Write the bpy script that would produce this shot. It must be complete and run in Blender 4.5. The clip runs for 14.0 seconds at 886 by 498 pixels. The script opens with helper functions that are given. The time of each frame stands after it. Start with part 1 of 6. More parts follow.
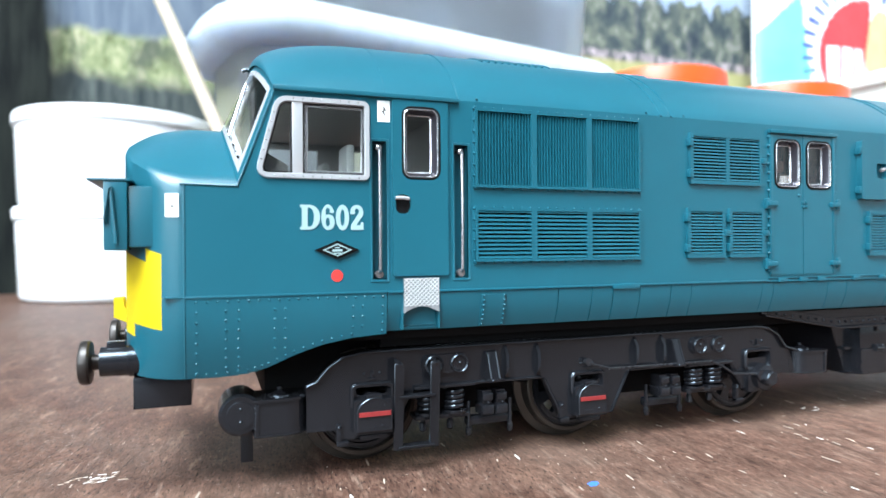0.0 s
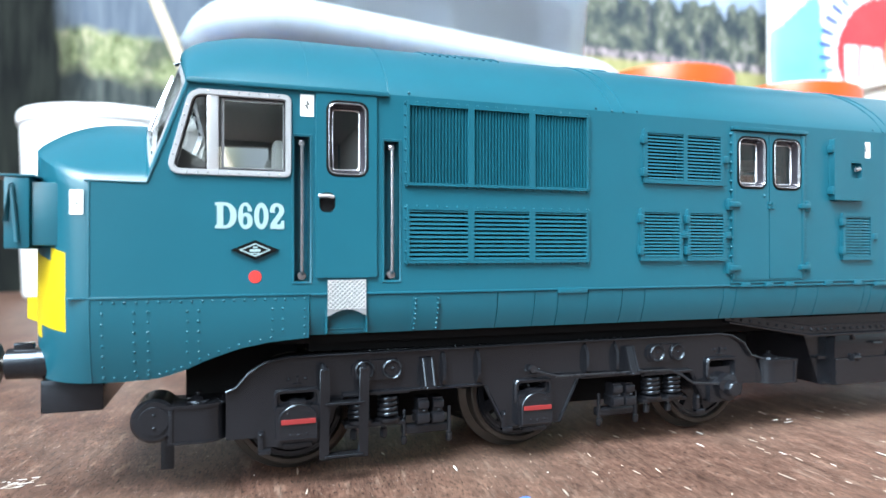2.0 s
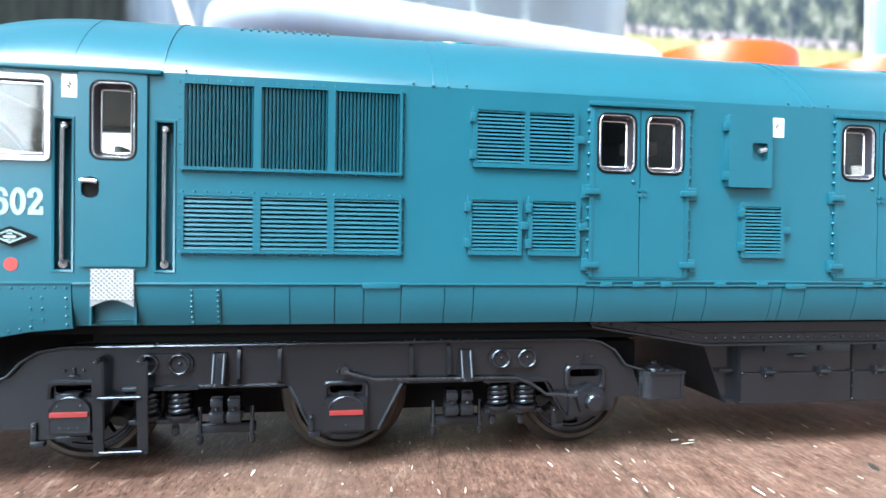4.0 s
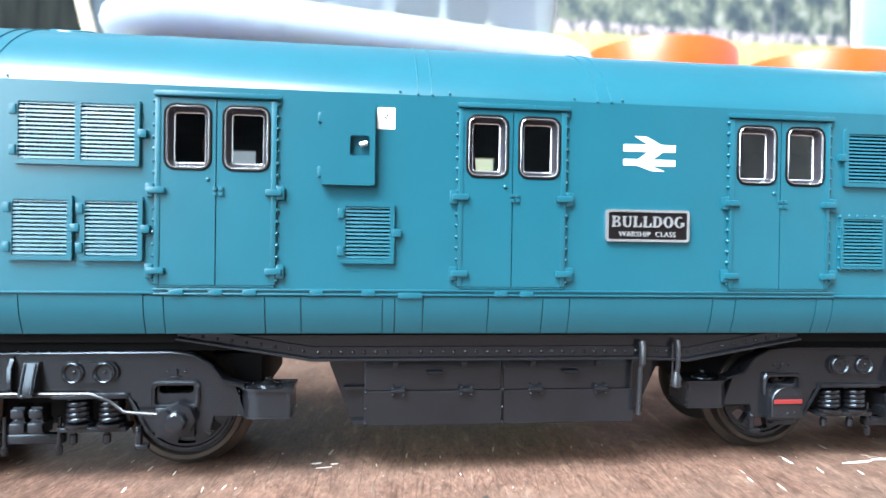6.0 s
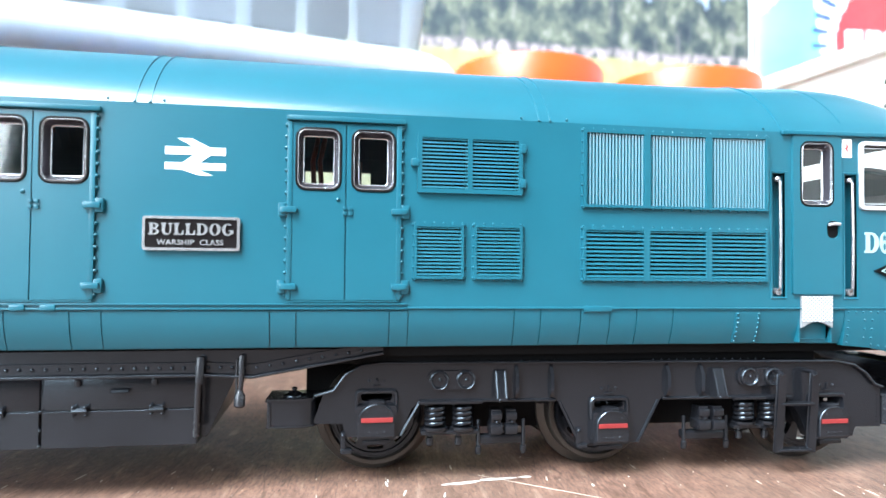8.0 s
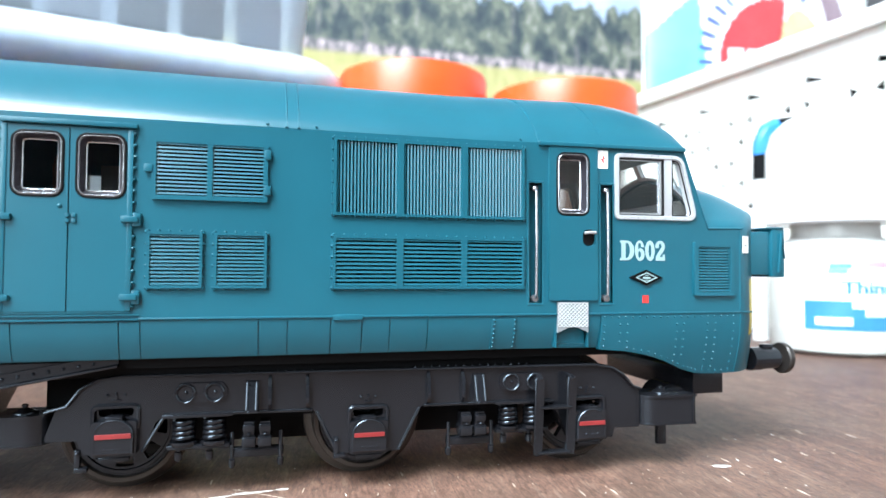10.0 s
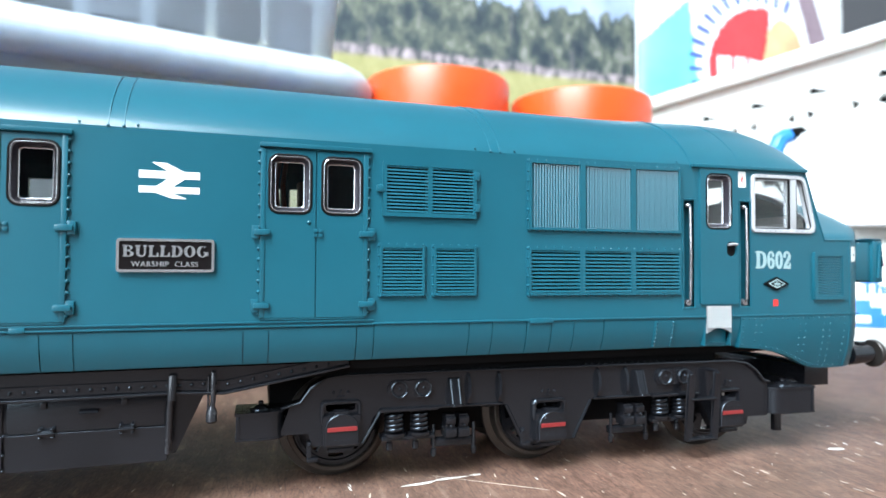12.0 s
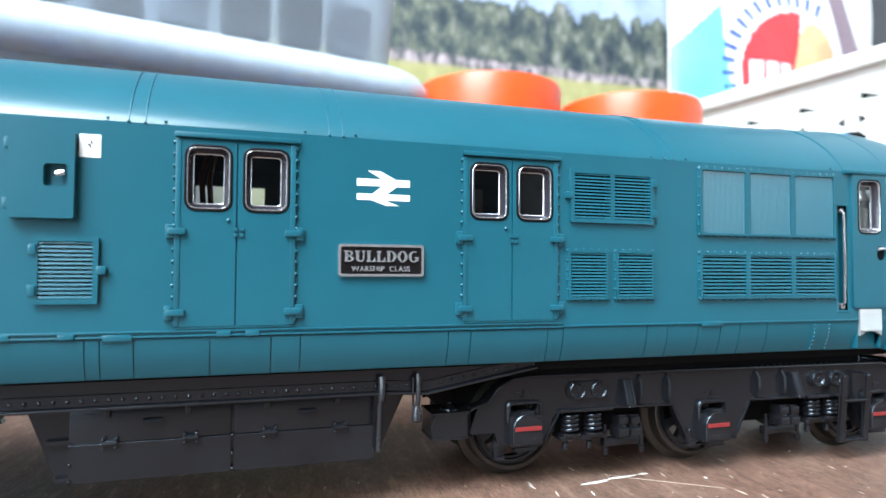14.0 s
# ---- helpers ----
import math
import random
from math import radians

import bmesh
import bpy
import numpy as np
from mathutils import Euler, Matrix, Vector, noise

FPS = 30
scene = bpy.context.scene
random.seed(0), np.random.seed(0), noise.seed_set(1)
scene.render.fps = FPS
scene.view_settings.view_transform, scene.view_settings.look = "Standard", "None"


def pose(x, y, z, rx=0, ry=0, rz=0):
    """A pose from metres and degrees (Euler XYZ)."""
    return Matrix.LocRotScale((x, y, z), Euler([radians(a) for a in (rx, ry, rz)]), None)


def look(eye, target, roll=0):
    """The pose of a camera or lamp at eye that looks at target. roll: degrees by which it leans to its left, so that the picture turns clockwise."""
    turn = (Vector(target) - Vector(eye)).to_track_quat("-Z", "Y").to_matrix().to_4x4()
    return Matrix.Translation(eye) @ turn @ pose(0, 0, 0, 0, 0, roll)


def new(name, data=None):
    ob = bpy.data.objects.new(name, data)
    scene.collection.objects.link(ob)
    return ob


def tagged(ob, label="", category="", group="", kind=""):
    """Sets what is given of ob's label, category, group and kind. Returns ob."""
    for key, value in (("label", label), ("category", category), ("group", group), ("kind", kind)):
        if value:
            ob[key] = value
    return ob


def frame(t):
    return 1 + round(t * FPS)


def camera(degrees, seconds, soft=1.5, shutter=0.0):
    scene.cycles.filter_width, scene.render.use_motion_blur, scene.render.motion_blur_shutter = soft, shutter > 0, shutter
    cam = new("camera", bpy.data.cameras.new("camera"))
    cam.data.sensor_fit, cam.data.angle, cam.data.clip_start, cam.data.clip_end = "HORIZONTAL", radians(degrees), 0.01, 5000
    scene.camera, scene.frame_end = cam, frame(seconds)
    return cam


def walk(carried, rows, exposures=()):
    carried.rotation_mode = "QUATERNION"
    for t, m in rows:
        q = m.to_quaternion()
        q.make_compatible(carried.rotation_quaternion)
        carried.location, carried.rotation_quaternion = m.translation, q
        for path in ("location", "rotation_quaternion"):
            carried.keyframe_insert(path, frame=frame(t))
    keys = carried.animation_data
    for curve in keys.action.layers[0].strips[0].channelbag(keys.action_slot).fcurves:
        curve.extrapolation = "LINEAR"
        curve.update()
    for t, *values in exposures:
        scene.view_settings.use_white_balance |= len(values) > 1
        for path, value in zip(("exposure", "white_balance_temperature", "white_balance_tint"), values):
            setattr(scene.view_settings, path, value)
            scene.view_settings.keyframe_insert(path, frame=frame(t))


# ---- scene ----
from mathutils import geometry

cam = camera(69.23, 14.0)
PATH = [  # seconds; eye in millimetres; yaw, pitch and roll in degrees
    (0, -114.44, -70.78, 26.76, -19.98, 0.05, 0.41),
    (0.5, -114.57, -70.62, 26.80, -19.96, 0.09, 0.42),
    (1, -113.72, -70.04, 26.82, -19.74, 0.13, 0.32),
    (1.5, -112.41, -70.99, 26.71, -19.43, 0.29, 0.21),
    (2, -103.64, -70.83, 26.68, -18.30, 0.18, 0.01),
    (2.5, -95.15, -69.95, 26.82, -15.31, -0.33, -0.23),
    (2.7, -90.50, -71.00, 27.42, -14.49, -0.94, -0.39),
    (3.4, -78.73, -71.58, 27.44, -11.46, -1.21, -0.67),
    (4.1, -66.81, -72.38, 26.85, -9.55, -0.58, -0.79),
    (4.8, -50.37, -72.47, 26.87, -8.07, -0.25, -0.80),
    (5, -43.41, -73.00, 27.68, -6.92, -0.75, -0.84),
    (5.5, -30.24, -71.89, 27.61, -6.57, -0.45, -0.79),
    (6, -16.02, -72.35, 27.58, -6.69, -0.38, -0.83),
    (6.5, -5.86, -71.42, 27.55, -6.58, -0.00, -0.85),
    (7, 6.03, -71.20, 27.46, -6.50, 0.50, -0.76),
    (7.5, 14.70, -72.58, 27.34, -6.77, 0.80, -0.69),
    (8, 32.39, -74.23, 27.03, -9.37, 1.37, -0.59),
    (8.5, 45.48, -76.58, 26.60, -12.30, 1.94, -0.40),
    (9, 47.42, -76.57, 26.57, -13.00, 2.28, -0.28),
    (9.2, 50.68, -77.07, 26.71, -13.21, 2.22, -0.42),
    (9.9, 53.97, -78.04, 27.41, -15.13, 1.98, -0.38),
    (10.6, 51.40, -79.21, 28.59, -17.70, 1.32, -0.31),
    (11.3, 39.92, -79.42, 29.14, -18.88, 1.18, -0.30),
    (11.5, 34.32, -79.30, 29.19, -18.98, 1.28, -0.37),
    (12, 22.97, -78.77, 29.01, -18.69, 1.62, -0.36),
    (12.5, 13.08, -76.33, 28.98, -18.19, 1.82, -0.43),
    (13, 5.72, -75.10, 28.97, -18.02, 1.95, -0.40),
    (13.5, 4.53, -75.06, 29.02, -18.32, 1.87, -0.44),
    (14, -0.01, -73.93, 28.97, -18.16, 1.94, -0.33),
]
MM = 0.001
EXPOSURE = [(0, 0.0), (1.5, 0.0), (2.5, 0.15), (3.4, 0.30), (5, 0.60), (6.5, 0.60), (7.5, 0.62), (8.2, 0.64), (9, 0.38), (10.2, 0.16), (11.5, -0.08), (12.5, -0.02), (13.4, 0.0), (14, -0.08)]
walk(cam, [(t, pose(x * MM, y * MM, z * MM, 90 + pitch, roll, yaw)) for t, x, y, z, yaw, pitch, roll in PATH], EXPOSURE)

# defocus of the small lens
cam.data.dof.use_dof = True
cam.data.dof.focus_distance = 0.082
cam.data.dof.aperture_fstop = 32.0

# ---- light: daylight through a window on each side of the table and one in the roof ----
world = bpy.data.worlds.new("sky")
scene.world = world
world.use_nodes = True
sky = world.node_tree.nodes.new("ShaderNodeTexSky")
sky.sky_type, sky.sun_disc = "NISHITA", False
sky.sun_elevation, sky.sun_rotation = radians(38), radians(75)
world.node_tree.links.new(sky.outputs[0], world.node_tree.nodes["Background"].inputs[0])
world.node_tree.nodes["Background"].inputs[1].default_value = 0.05


def window_light(name, eye, target, w, h, watts, colour):
    data = bpy.data.lights.new(name, "AREA")
    data.shape, data.size, data.size_y, data.energy, data.color = "RECTANGLE", w, h, watts, colour
    ob = new(name, data)
    ob.matrix_world = look(eye, target)


window_light("window_daylight", (1.46, 0.30, 0.75), (0.0, 0.15, 0.1), 1.2, 1.1, 2.0, (0.80, 0.92, 1.0))
window_light("roof_window_daylight", (-0.80, -0.74, 1.62), (-0.05, 0.05, 0.0), 1.25, 1.0, 174.0, (0.80, 0.92, 1.0))
window_light("left_window_daylight", (-1.52, -1.52, 0.78), (0.0, 0.0, 0.05), 1.65, 1.20, 64.0, (0.80, 0.92, 1.0))

# ---- materials ----
def nodes_of(name):
    m = bpy.data.materials.new(name)
    m.use_nodes = True
    nt = m.node_tree
    return m, nt, nt.nodes["Principled BSDF"]


def link(nt, a, b):
    nt.links.new(a, b)


def noise_node(nt, vector, scale, detail=3.0, rough=0.55):
    n = nt.nodes.new("ShaderNodeTexNoise")
    n.inputs["Scale"].default_value, n.inputs["Detail"].default_value, n.inputs["Roughness"].default_value = scale, detail, rough
    if vector is not None:
        link(nt, vector, n.inputs["Vector"])
    return n.outputs["Fac"]


def ramp_node(nt, fac, stops):
    r = nt.nodes.new("ShaderNodeValToRGB")
    while len(r.color_ramp.elements) < len(stops):
        r.color_ramp.elements.new(0.5)
    for e, (p, c) in zip(r.color_ramp.elements, stops):
        e.position, e.color = p, (*c, 1.0) if len(c) == 3 else c
    link(nt, fac, r.inputs[0])
    return r.outputs[0]


def mix_node(nt, fac, a, b, blend="MIX"):
    n = nt.nodes.new("ShaderNodeMix")
    n.data_type, n.blend_type = "RGBA", blend
    for socket, value in ((n.inputs[0], fac), (n.inputs[6], a), (n.inputs[7], b)):
        if isinstance(value, (int, float)):
            socket.default_value = value
        elif isinstance(value, tuple):
            socket.default_value = (*value, 1.0)
        else:
            link(nt, value, socket)
    return n.outputs[2]


def math_node(nt, op, a, b=0.0, clamp=False):
    n = nt.nodes.new("ShaderNodeMath")
    n.operation, n.use_clamp = op, clamp
    for socket, value in zip(n.inputs, (a, b)):
        if isinstance(value, (int, float)):
            socket.default_value = value
        else:
            link(nt, value, socket)
    return n.outputs[0]


def place_of(nt):
    return nt.nodes.new("ShaderNodeNewGeometry").outputs["Position"]


def bump_node(nt, bsdf, height, strength, distance):
    n = nt.nodes.new("ShaderNodeBump")
    n.inputs["Strength"].default_value, n.inputs["Distance"].default_value = strength, distance
    link(nt, height, n.inputs["Height"])
    link(nt, n.outputs[0], bsdf.inputs["Normal"])


def surface(name, colour, rough, metal=0.0, vary=0.10, scale=140.0, grain=2600.0, bump=0.10, dust=0.0, spec=0.5, coat=0.0, uneven=1.0):
    """A plain material with a slow drift of tone, a fine grain in its gloss and relief, and specks of dust."""
    m, nt, b = nodes_of(name)
    place = place_of(nt)
    slow, fine = noise_node(nt, place, scale), noise_node(nt, place, grain, 2.0)
    low, high = tuple(c * (1 - vary) for c in colour), tuple(min(1.0, c * (1 + vary)) for c in colour)
    tone = ramp_node(nt, slow, [(0.3, low), (0.7, high)])
    if dust:
        speck = noise_node(nt, place, 1500.0, 1.0)
        tone = mix_node(nt, math_node(nt, "MULTIPLY", ramp_node(nt, speck, [(0.72, (0, 0, 0)), (0.80, (1, 1, 1))]), dust), tone, (0.45, 0.45, 0.44))
    link(nt, tone, b.inputs["Base Color"])
    r = math_node(nt, "ADD", math_node(nt, "MULTIPLY", slow, 0.16 * uneven), math_node(nt, "MULTIPLY", fine, 0.10 * uneven))
    link(nt, math_node(nt, "ADD", r, rough - 0.13 * uneven), b.inputs["Roughness"])
    b.inputs["Metallic"].default_value = metal
    b.inputs["Specular IOR Level"].default_value = spec
    b.inputs["Coat Weight"].default_value = coat
    b.inputs["Coat Roughness"].default_value = 0.2
    if bump:
        bump_node(nt, b, fine, bump, 0.00012)
    return m


TEAL = surface("satin_blue_green_paint", (0.007, 0.084, 0.119), 0.31, vary=0.04, grain=5200.0, bump=0.02, uneven=0.12)
BLACK = surface("black_moulded_plastic", (0.0088, 0.0090, 0.0110), 0.21, vary=0.2, bump=0.02, uneven=0.3, spec=0.62)
BLACK.node_tree.nodes["Principled BSDF"].inputs["Specular Tint"].default_value = (0.72, 0.86, 1.0, 1)
DARK = surface("matt_dark_chassis_and_shade", (0.004, 0.004, 0.0045), 0.7, vary=0.2, spec=0.12)
TYRE = surface("browned_steel_tyre", (0.06, 0.052, 0.046), 0.42, metal=0.7, vary=0.25, bump=0.1)
SILVER = surface("silver_window_trim", (0.56, 0.57, 0.60), 0.18, metal=0.75, vary=0.02, bump=0.0, uneven=0.3)
TRIM = surface("polished_cab_trim", (0.62, 0.63, 0.66), 0.22, metal=0.55, vary=0.02, bump=0.0, uneven=0.3)
REVEAL = surface("grey_window_reveal", (0.050, 0.047, 0.058), 0.16, metal=0.5, vary=0.04, bump=0.0, uneven=0.3)
PIPE = surface("dull_steel_pipe", (0.024, 0.025, 0.029), 0.26, metal=0.35, vary=0.15, bump=0.0)
STEEL = surface("steel_handrail", (0.34, 0.34, 0.36), 0.2, metal=0.8, vary=0.1, bump=0.0)
RUBBER = surface("black_gasket", (0.003, 0.003, 0.0035), 0.55, spec=0.12)
WHITE = surface("white_print", (0.80, 0.82, 0.80), 0.5, vary=0.03, bump=0.0)
CREAM = surface("pale_lettering", (0.27, 0.385, 0.395), 0.45, vary=0.03, bump=0.0)
RED = surface("red_print", (0.62, 0.035, 0.03), 0.45, vary=0.08, bump=0.0)
STRIPE_RED = surface("dull_red_stripe", (0.20, 0.020, 0.020), 0.4, vary=0.15, bump=0.0)
YELLOW = surface("yellow_paint", (0.52, 0.39, 0.008), 0.34, vary=0.07)
PLATEMETAL = surface("dull_silver_plate_metal", (0.46, 0.47, 0.49), 0.24, metal=0.75, vary=0.05, bump=0.0, uneven=0.3)
PLATE = surface("nameplate_brown_black", (0.008, 0.0065, 0.007), 0.3, spec=0.16)
SEAT = surface("dark_cab_fittings", (0.075, 0.073, 0.07), 0.5)
CABWALL = surface("pale_cab_lining", (0.24, 0.24, 0.235), 0.55)
SEATGREY = surface("pale_grey_cab_seat", (0.34, 0.36, 0.35), 0.5)
MOTOR = surface("dark_motor_casting", (0.030, 0.022, 0.022), 0.45, vary=0.3, scale=220)
BOARD = surface("pale_grey_component", (0.20, 0.195, 0.19), 0.4, vary=0.1)
COPPER = surface("reddish_wire", (0.16, 0.05, 0.035), 0.4, vary=0.2)
STEPGREY = surface("grubby_footplate_grey", (0.19, 0.20, 0.21), 0.5, vary=0.15)
CHEQUER = surface("worn_white_footplate", (0.56, 0.58, 0.58), 0.45, vary=0.08)
BUFFER = surface("dark_buffer_metal", (0.035, 0.03, 0.028), 0.34, metal=0.5, vary=0.2)


def glass_material():
    m, nt, b = nodes_of("clear_glazing")
    b.inputs["Base Color"].default_value = (0.92, 0.95, 0.95, 1)
    b.inputs["Roughness"].default_value = 0.04
    b.inputs["Transmission Weight"].default_value = 1.0
    b.inputs["IOR"].default_value = 1.45
    return m


GLASS = glass_material()


# ---- building helpers: all lengths in millimetres ----
def far_end(x, y, z):
    """The body beyond the third louvre bay: a trace longer and taller than its mirror image."""
    if x > 60:
        k = min(1.0, max(0.0, (x - 78) / 24))
        return x + 0.6 + 0.05 * (x - 60), y, 28.5 + (z - 28.5) * (1 + 0.03 * k)
    return x, y, z


def under_body(x, y, z):
    """The bogies hang a little low on their pivots; the far one is swivelled, its cab end towards the near side."""
    if x < 0:
        return x, y, z - 0.35
    u, v, a = (x - 66.9) * (1.022 if x > 66.9 else 1.0), y - 17.35, radians(2.6)
    return 67.5 + u * math.cos(a) + v * math.sin(a), 17.35 - u * math.sin(a) + v * math.cos(a), z - 0.35


def mesh_of(name, bm, material, warp=None, smooth=None):
    for v in bm.verts:
        v.co = Vector(warp(*v.co) if warp else v.co) * MM
    bmesh.ops.recalc_face_normals(bm, faces=bm.faces)
    me = bpy.data.meshes.new(name)
    bm.to_mesh(me)
    bm.free()
    for m in material if isinstance(material, (list, tuple)) else [material]:
        me.materials.append(m)
    if smooth is not None:
        me.shade_smooth()
        me.set_sharp_from_angle(angle=radians(smooth))
    return me


def part(name, bm, material, parent, label="", smooth=35):
    ob = new(name, mesh_of(name, bm, material, FIT[0], smooth))
    ob.parent = parent
    if label:
        ob["label"] = label
    return ob


FIT = [far_end]                    # how the piece at hand is fitted to the model


def piece(name, mesh, at, parent, label="", turn=(0, 0, 0), scale=None):
    """Another object on a mesh that alike pieces share."""
    ob = new(name, mesh)
    ob.parent = parent
    x, y, z = FIT[0](*at) if FIT[0] else at
    ob.location = (x * MM, y * MM, z * MM)
    ob.rotation_euler = [radians(a) for a in turn]
    if scale:
        ob.scale = scale
    if label:
        ob["label"] = label
    return ob


def thing(name, at, label, category, group="", kind=""):
    ob = new(name)
    ob.location = Vector(at) * MM
    ob.empty_display_size = 0.005
    return tagged(ob, label, category, group, kind)


def add_box(bm, x0, x1, y0, y1, z0, z1, bevel=0.0):
    made = bmesh.ops.create_cube(bm, size=1)["verts"]
    for v in made:
        v.co = Vector(((x0 + x1) / 2 + v.co.x * (x1 - x0), (y0 + y1) / 2 + v.co.y * (y1 - y0), (z0 + z1) / 2 + v.co.z * (z1 - z0)))
    if bevel:
        edges = list({e for v in made for e in v.link_edges})
        bmesh.ops.bevel(bm, geom=edges, offset=bevel, segments=2, affect="EDGES", profile=0.6)
    return made


def bm_box(*args, **kw):
    bm = bmesh.new()
    add_box(bm, *args, **kw)
    return bm


def bevel_sharp(bm, offset, segments=2, keep=lambda e: True):
    """Rounds only the edges where faces meet at an angle."""
    edges = [e for e in bm.edges if len(e.link_faces) == 2 and e.calc_face_angle(0) > 0.6 and keep(e)]
    bmesh.ops.bevel(bm, geom=edges, offset=offset, segments=segments, affect="EDGES")


def add_prism(bm, poly, y0, y1, axis="y"):
    """A polygon in the x-z plane (or y-z along x, or x-y along z), given depth."""
    def at(a, b, c):
        return {"y": (a, c, b), "x": (c, a, b), "z": (a, b, c)}[axis]
    lo = [bm.verts.new(at(a, b, y0)) for a, b in poly]
    hi = [bm.verts.new(at(a, b, y1)) for a, b in poly]
    n = len(poly)
    if n > 4:
        for i, j, k in geometry.tessellate_polygon([[Vector((p, q, 0)) for p, q in poly]]):
            bm.faces.new((lo[i], lo[j], lo[k]))
            bm.faces.new((hi[k], hi[j], hi[i]))
    else:
        bm.faces.new(lo)
        bm.faces.new(list(reversed(hi)))
    for i in range(n):
        bm.faces.new((lo[i], lo[(i + 1) % n], hi[(i + 1) % n], hi[i]))


def add_pierced(bm, outer, holes, y0, y1):
    """A plate in the x-z plane with openings through it."""
    loops = [outer, *holes]
    flat = [p for loop in loops for p in loop]
    tris = geometry.tessellate_polygon([[Vector((x, z, 0)) for x, z in loop] for loop in loops])
    rows = [[bm.verts.new((x, y, z)) for x, z in flat] for y in (y0, y1)]
    for a, b, c in tris:
        if len({a, b, c}) == 3:
            for row in rows:
                bm.faces.new((row[a], row[b], row[c]))
    start = 0
    for loop in loops:
        n = len(loop)
        for i in range(n):
            a, b = start + i, start + (i + 1) % n
            bm.faces.new((rows[0][a], rows[0][b], rows[1][b], rows[1][a]))
        start += n


def soften(bm, front, offset):
    """Rounds the edges round a plate's front face."""
    edges = [e for e in bm.edges if all(v.co.y < front + 0.005 for v in e.verts) and len(e.link_faces) == 2 and e.calc_face_angle(0) > 1.0]
    bmesh.ops.bevel(bm, geom=edges, offset=offset, segments=2, affect="EDGES")


def add_grid_plate(bm, x0, x1, z0, z1, holes, y0, y1):
    """A flat plate with rectangular openings, cut along all their edges."""
    xs = sorted({x0, x1, *(h[k] for h in holes for k in (0, 1))})
    zs = sorted({z0, z1, *(h[k] for h in holes for k in (2, 3))})
    def solid(i, j):
        if not (0 <= i < len(xs) - 1 and 0 <= j < len(zs) - 1):
            return False
        x, z = (xs[i] + xs[i + 1]) / 2, (zs[j] + zs[j + 1]) / 2
        return not any(h[0] < x < h[1] and h[2] < z < h[3] for h in holes)
    cache = {}
    def vert(i, j, y):
        if (i, j, y) not in cache:
            cache[i, j, y] = bm.verts.new((xs[i], y, zs[j]))
        return cache[i, j, y]
    for i in range(len(xs) - 1):
        for j in range(len(zs) - 1):
            if not solid(i, j):
                continue
            for y in (y0, y1):
                bm.faces.new((vert(i, j, y), vert(i + 1, j, y), vert(i + 1, j + 1, y), vert(i, j + 1, y)))
            for di, dj, p, q in ((0, -1, (0, 0), (1, 0)), (0, 1, (0, 1), (1, 1)), (-1, 0, (0, 0), (0, 1)), (1, 0, (1, 0), (1, 1))):
                if not solid(i + di, j + dj):
                    bm.faces.new((vert(i + p[0], j + p[1], y0), vert(i + q[0], j + q[1], y0), vert(i + q[0], j + q[1], y1), vert(i + p[0], j + p[1], y1)))


def add_tube(bm, points, r, seg=8, caps=True):
    points = [Vector(p) for p in points]
    rings = []
    side = None
    for i, p in enumerate(points):
        way = (points[min(i + 1, len(points) - 1)] - points[max(i - 1, 0)]).normalized()
        if side is None:
            side = way.orthogonal().normalized()
        side = (side - way * side.dot(way)).normalized()
        up = way.cross(side)
        rings.append([bm.verts.new(p + r * (math.cos(a) * side + math.sin(a) * up)) for a in (2 * math.pi * k / seg for k in range(seg))])
    for a, b in zip(rings, rings[1:]):
        for k in range(seg):
            bm.faces.new((a[k], a[(k + 1) % seg], b[(k + 1) % seg], b[k]))
    if caps:
        bm.faces.new(list(reversed(rings[0])))
        bm.faces.new(rings[-1])


def add_lathe(bm, profile, at, axis="y", seg=32, hollow=False):
    """A profile of (along, radius) turned round an axis through at; hollow: its end meets its beginning."""
    rings = []
    for along, r in profile:
        ring = []
        for k in range(seg):
            c, s = r * math.cos(2 * math.pi * k / seg), r * math.sin(2 * math.pi * k / seg)
            off = {"y": (c, along, s), "x": (along, c, s), "z": (c, s, along)}[axis]
            ring.append(bm.verts.new(Vector(at) + Vector(off)))
        rings.append(ring)
    for a, b in zip(rings, rings[1:]):
        for k in range(seg):
            bm.faces.new((a[k], a[(k + 1) % seg], b[(k + 1) % seg], b[k]))
    if hollow:
        for k in range(seg):
            bm.faces.new((rings[-1][k], rings[-1][(k + 1) % seg], rings[0][(k + 1) % seg], rings[0][k]))
    else:
        bm.faces.new(rings[0])
        bm.faces.new(list(reversed(rings[-1])))


def rounded(x0, x1, z0, z1, r, n=4):
    out = []
    for cx, cz, a0 in ((x1 - r, z1 - r, 0), (x0 + r, z1 - r, 90), (x0 + r, z0 + r, 180), (x1 - r, z0 + r, 270)):
        out += [(cx + r * math.cos(radians(a0 + 90 * k / n)), cz + r * math.sin(radians(a0 + 90 * k / n))) for k in range(n + 1)]
    return out


def rect(x0, x1, z0, z1):
    return [(x1, z1), (x0, z1), (x0, z0), (x1, z0)]


def rounded_poly(points, r, n=4):
    """A convex polygon with its corners rounded."""
    out, k = [], len(points)
    for i in range(k):
        p, a, b = Vector(points[i]), Vector(points[i - 1]), Vector(points[(i + 1) % k])
        da, db = (a - p).normalized(), (b - p).normalized()
        q = r[i] if isinstance(r, tuple) else r
        for j in range(n + 1):
            t = j / n
            out.append(tuple((1 - t) ** 2 * (p + da * q) + 2 * t * (1 - t) * p + t * t * (p + db * q)))
    return out


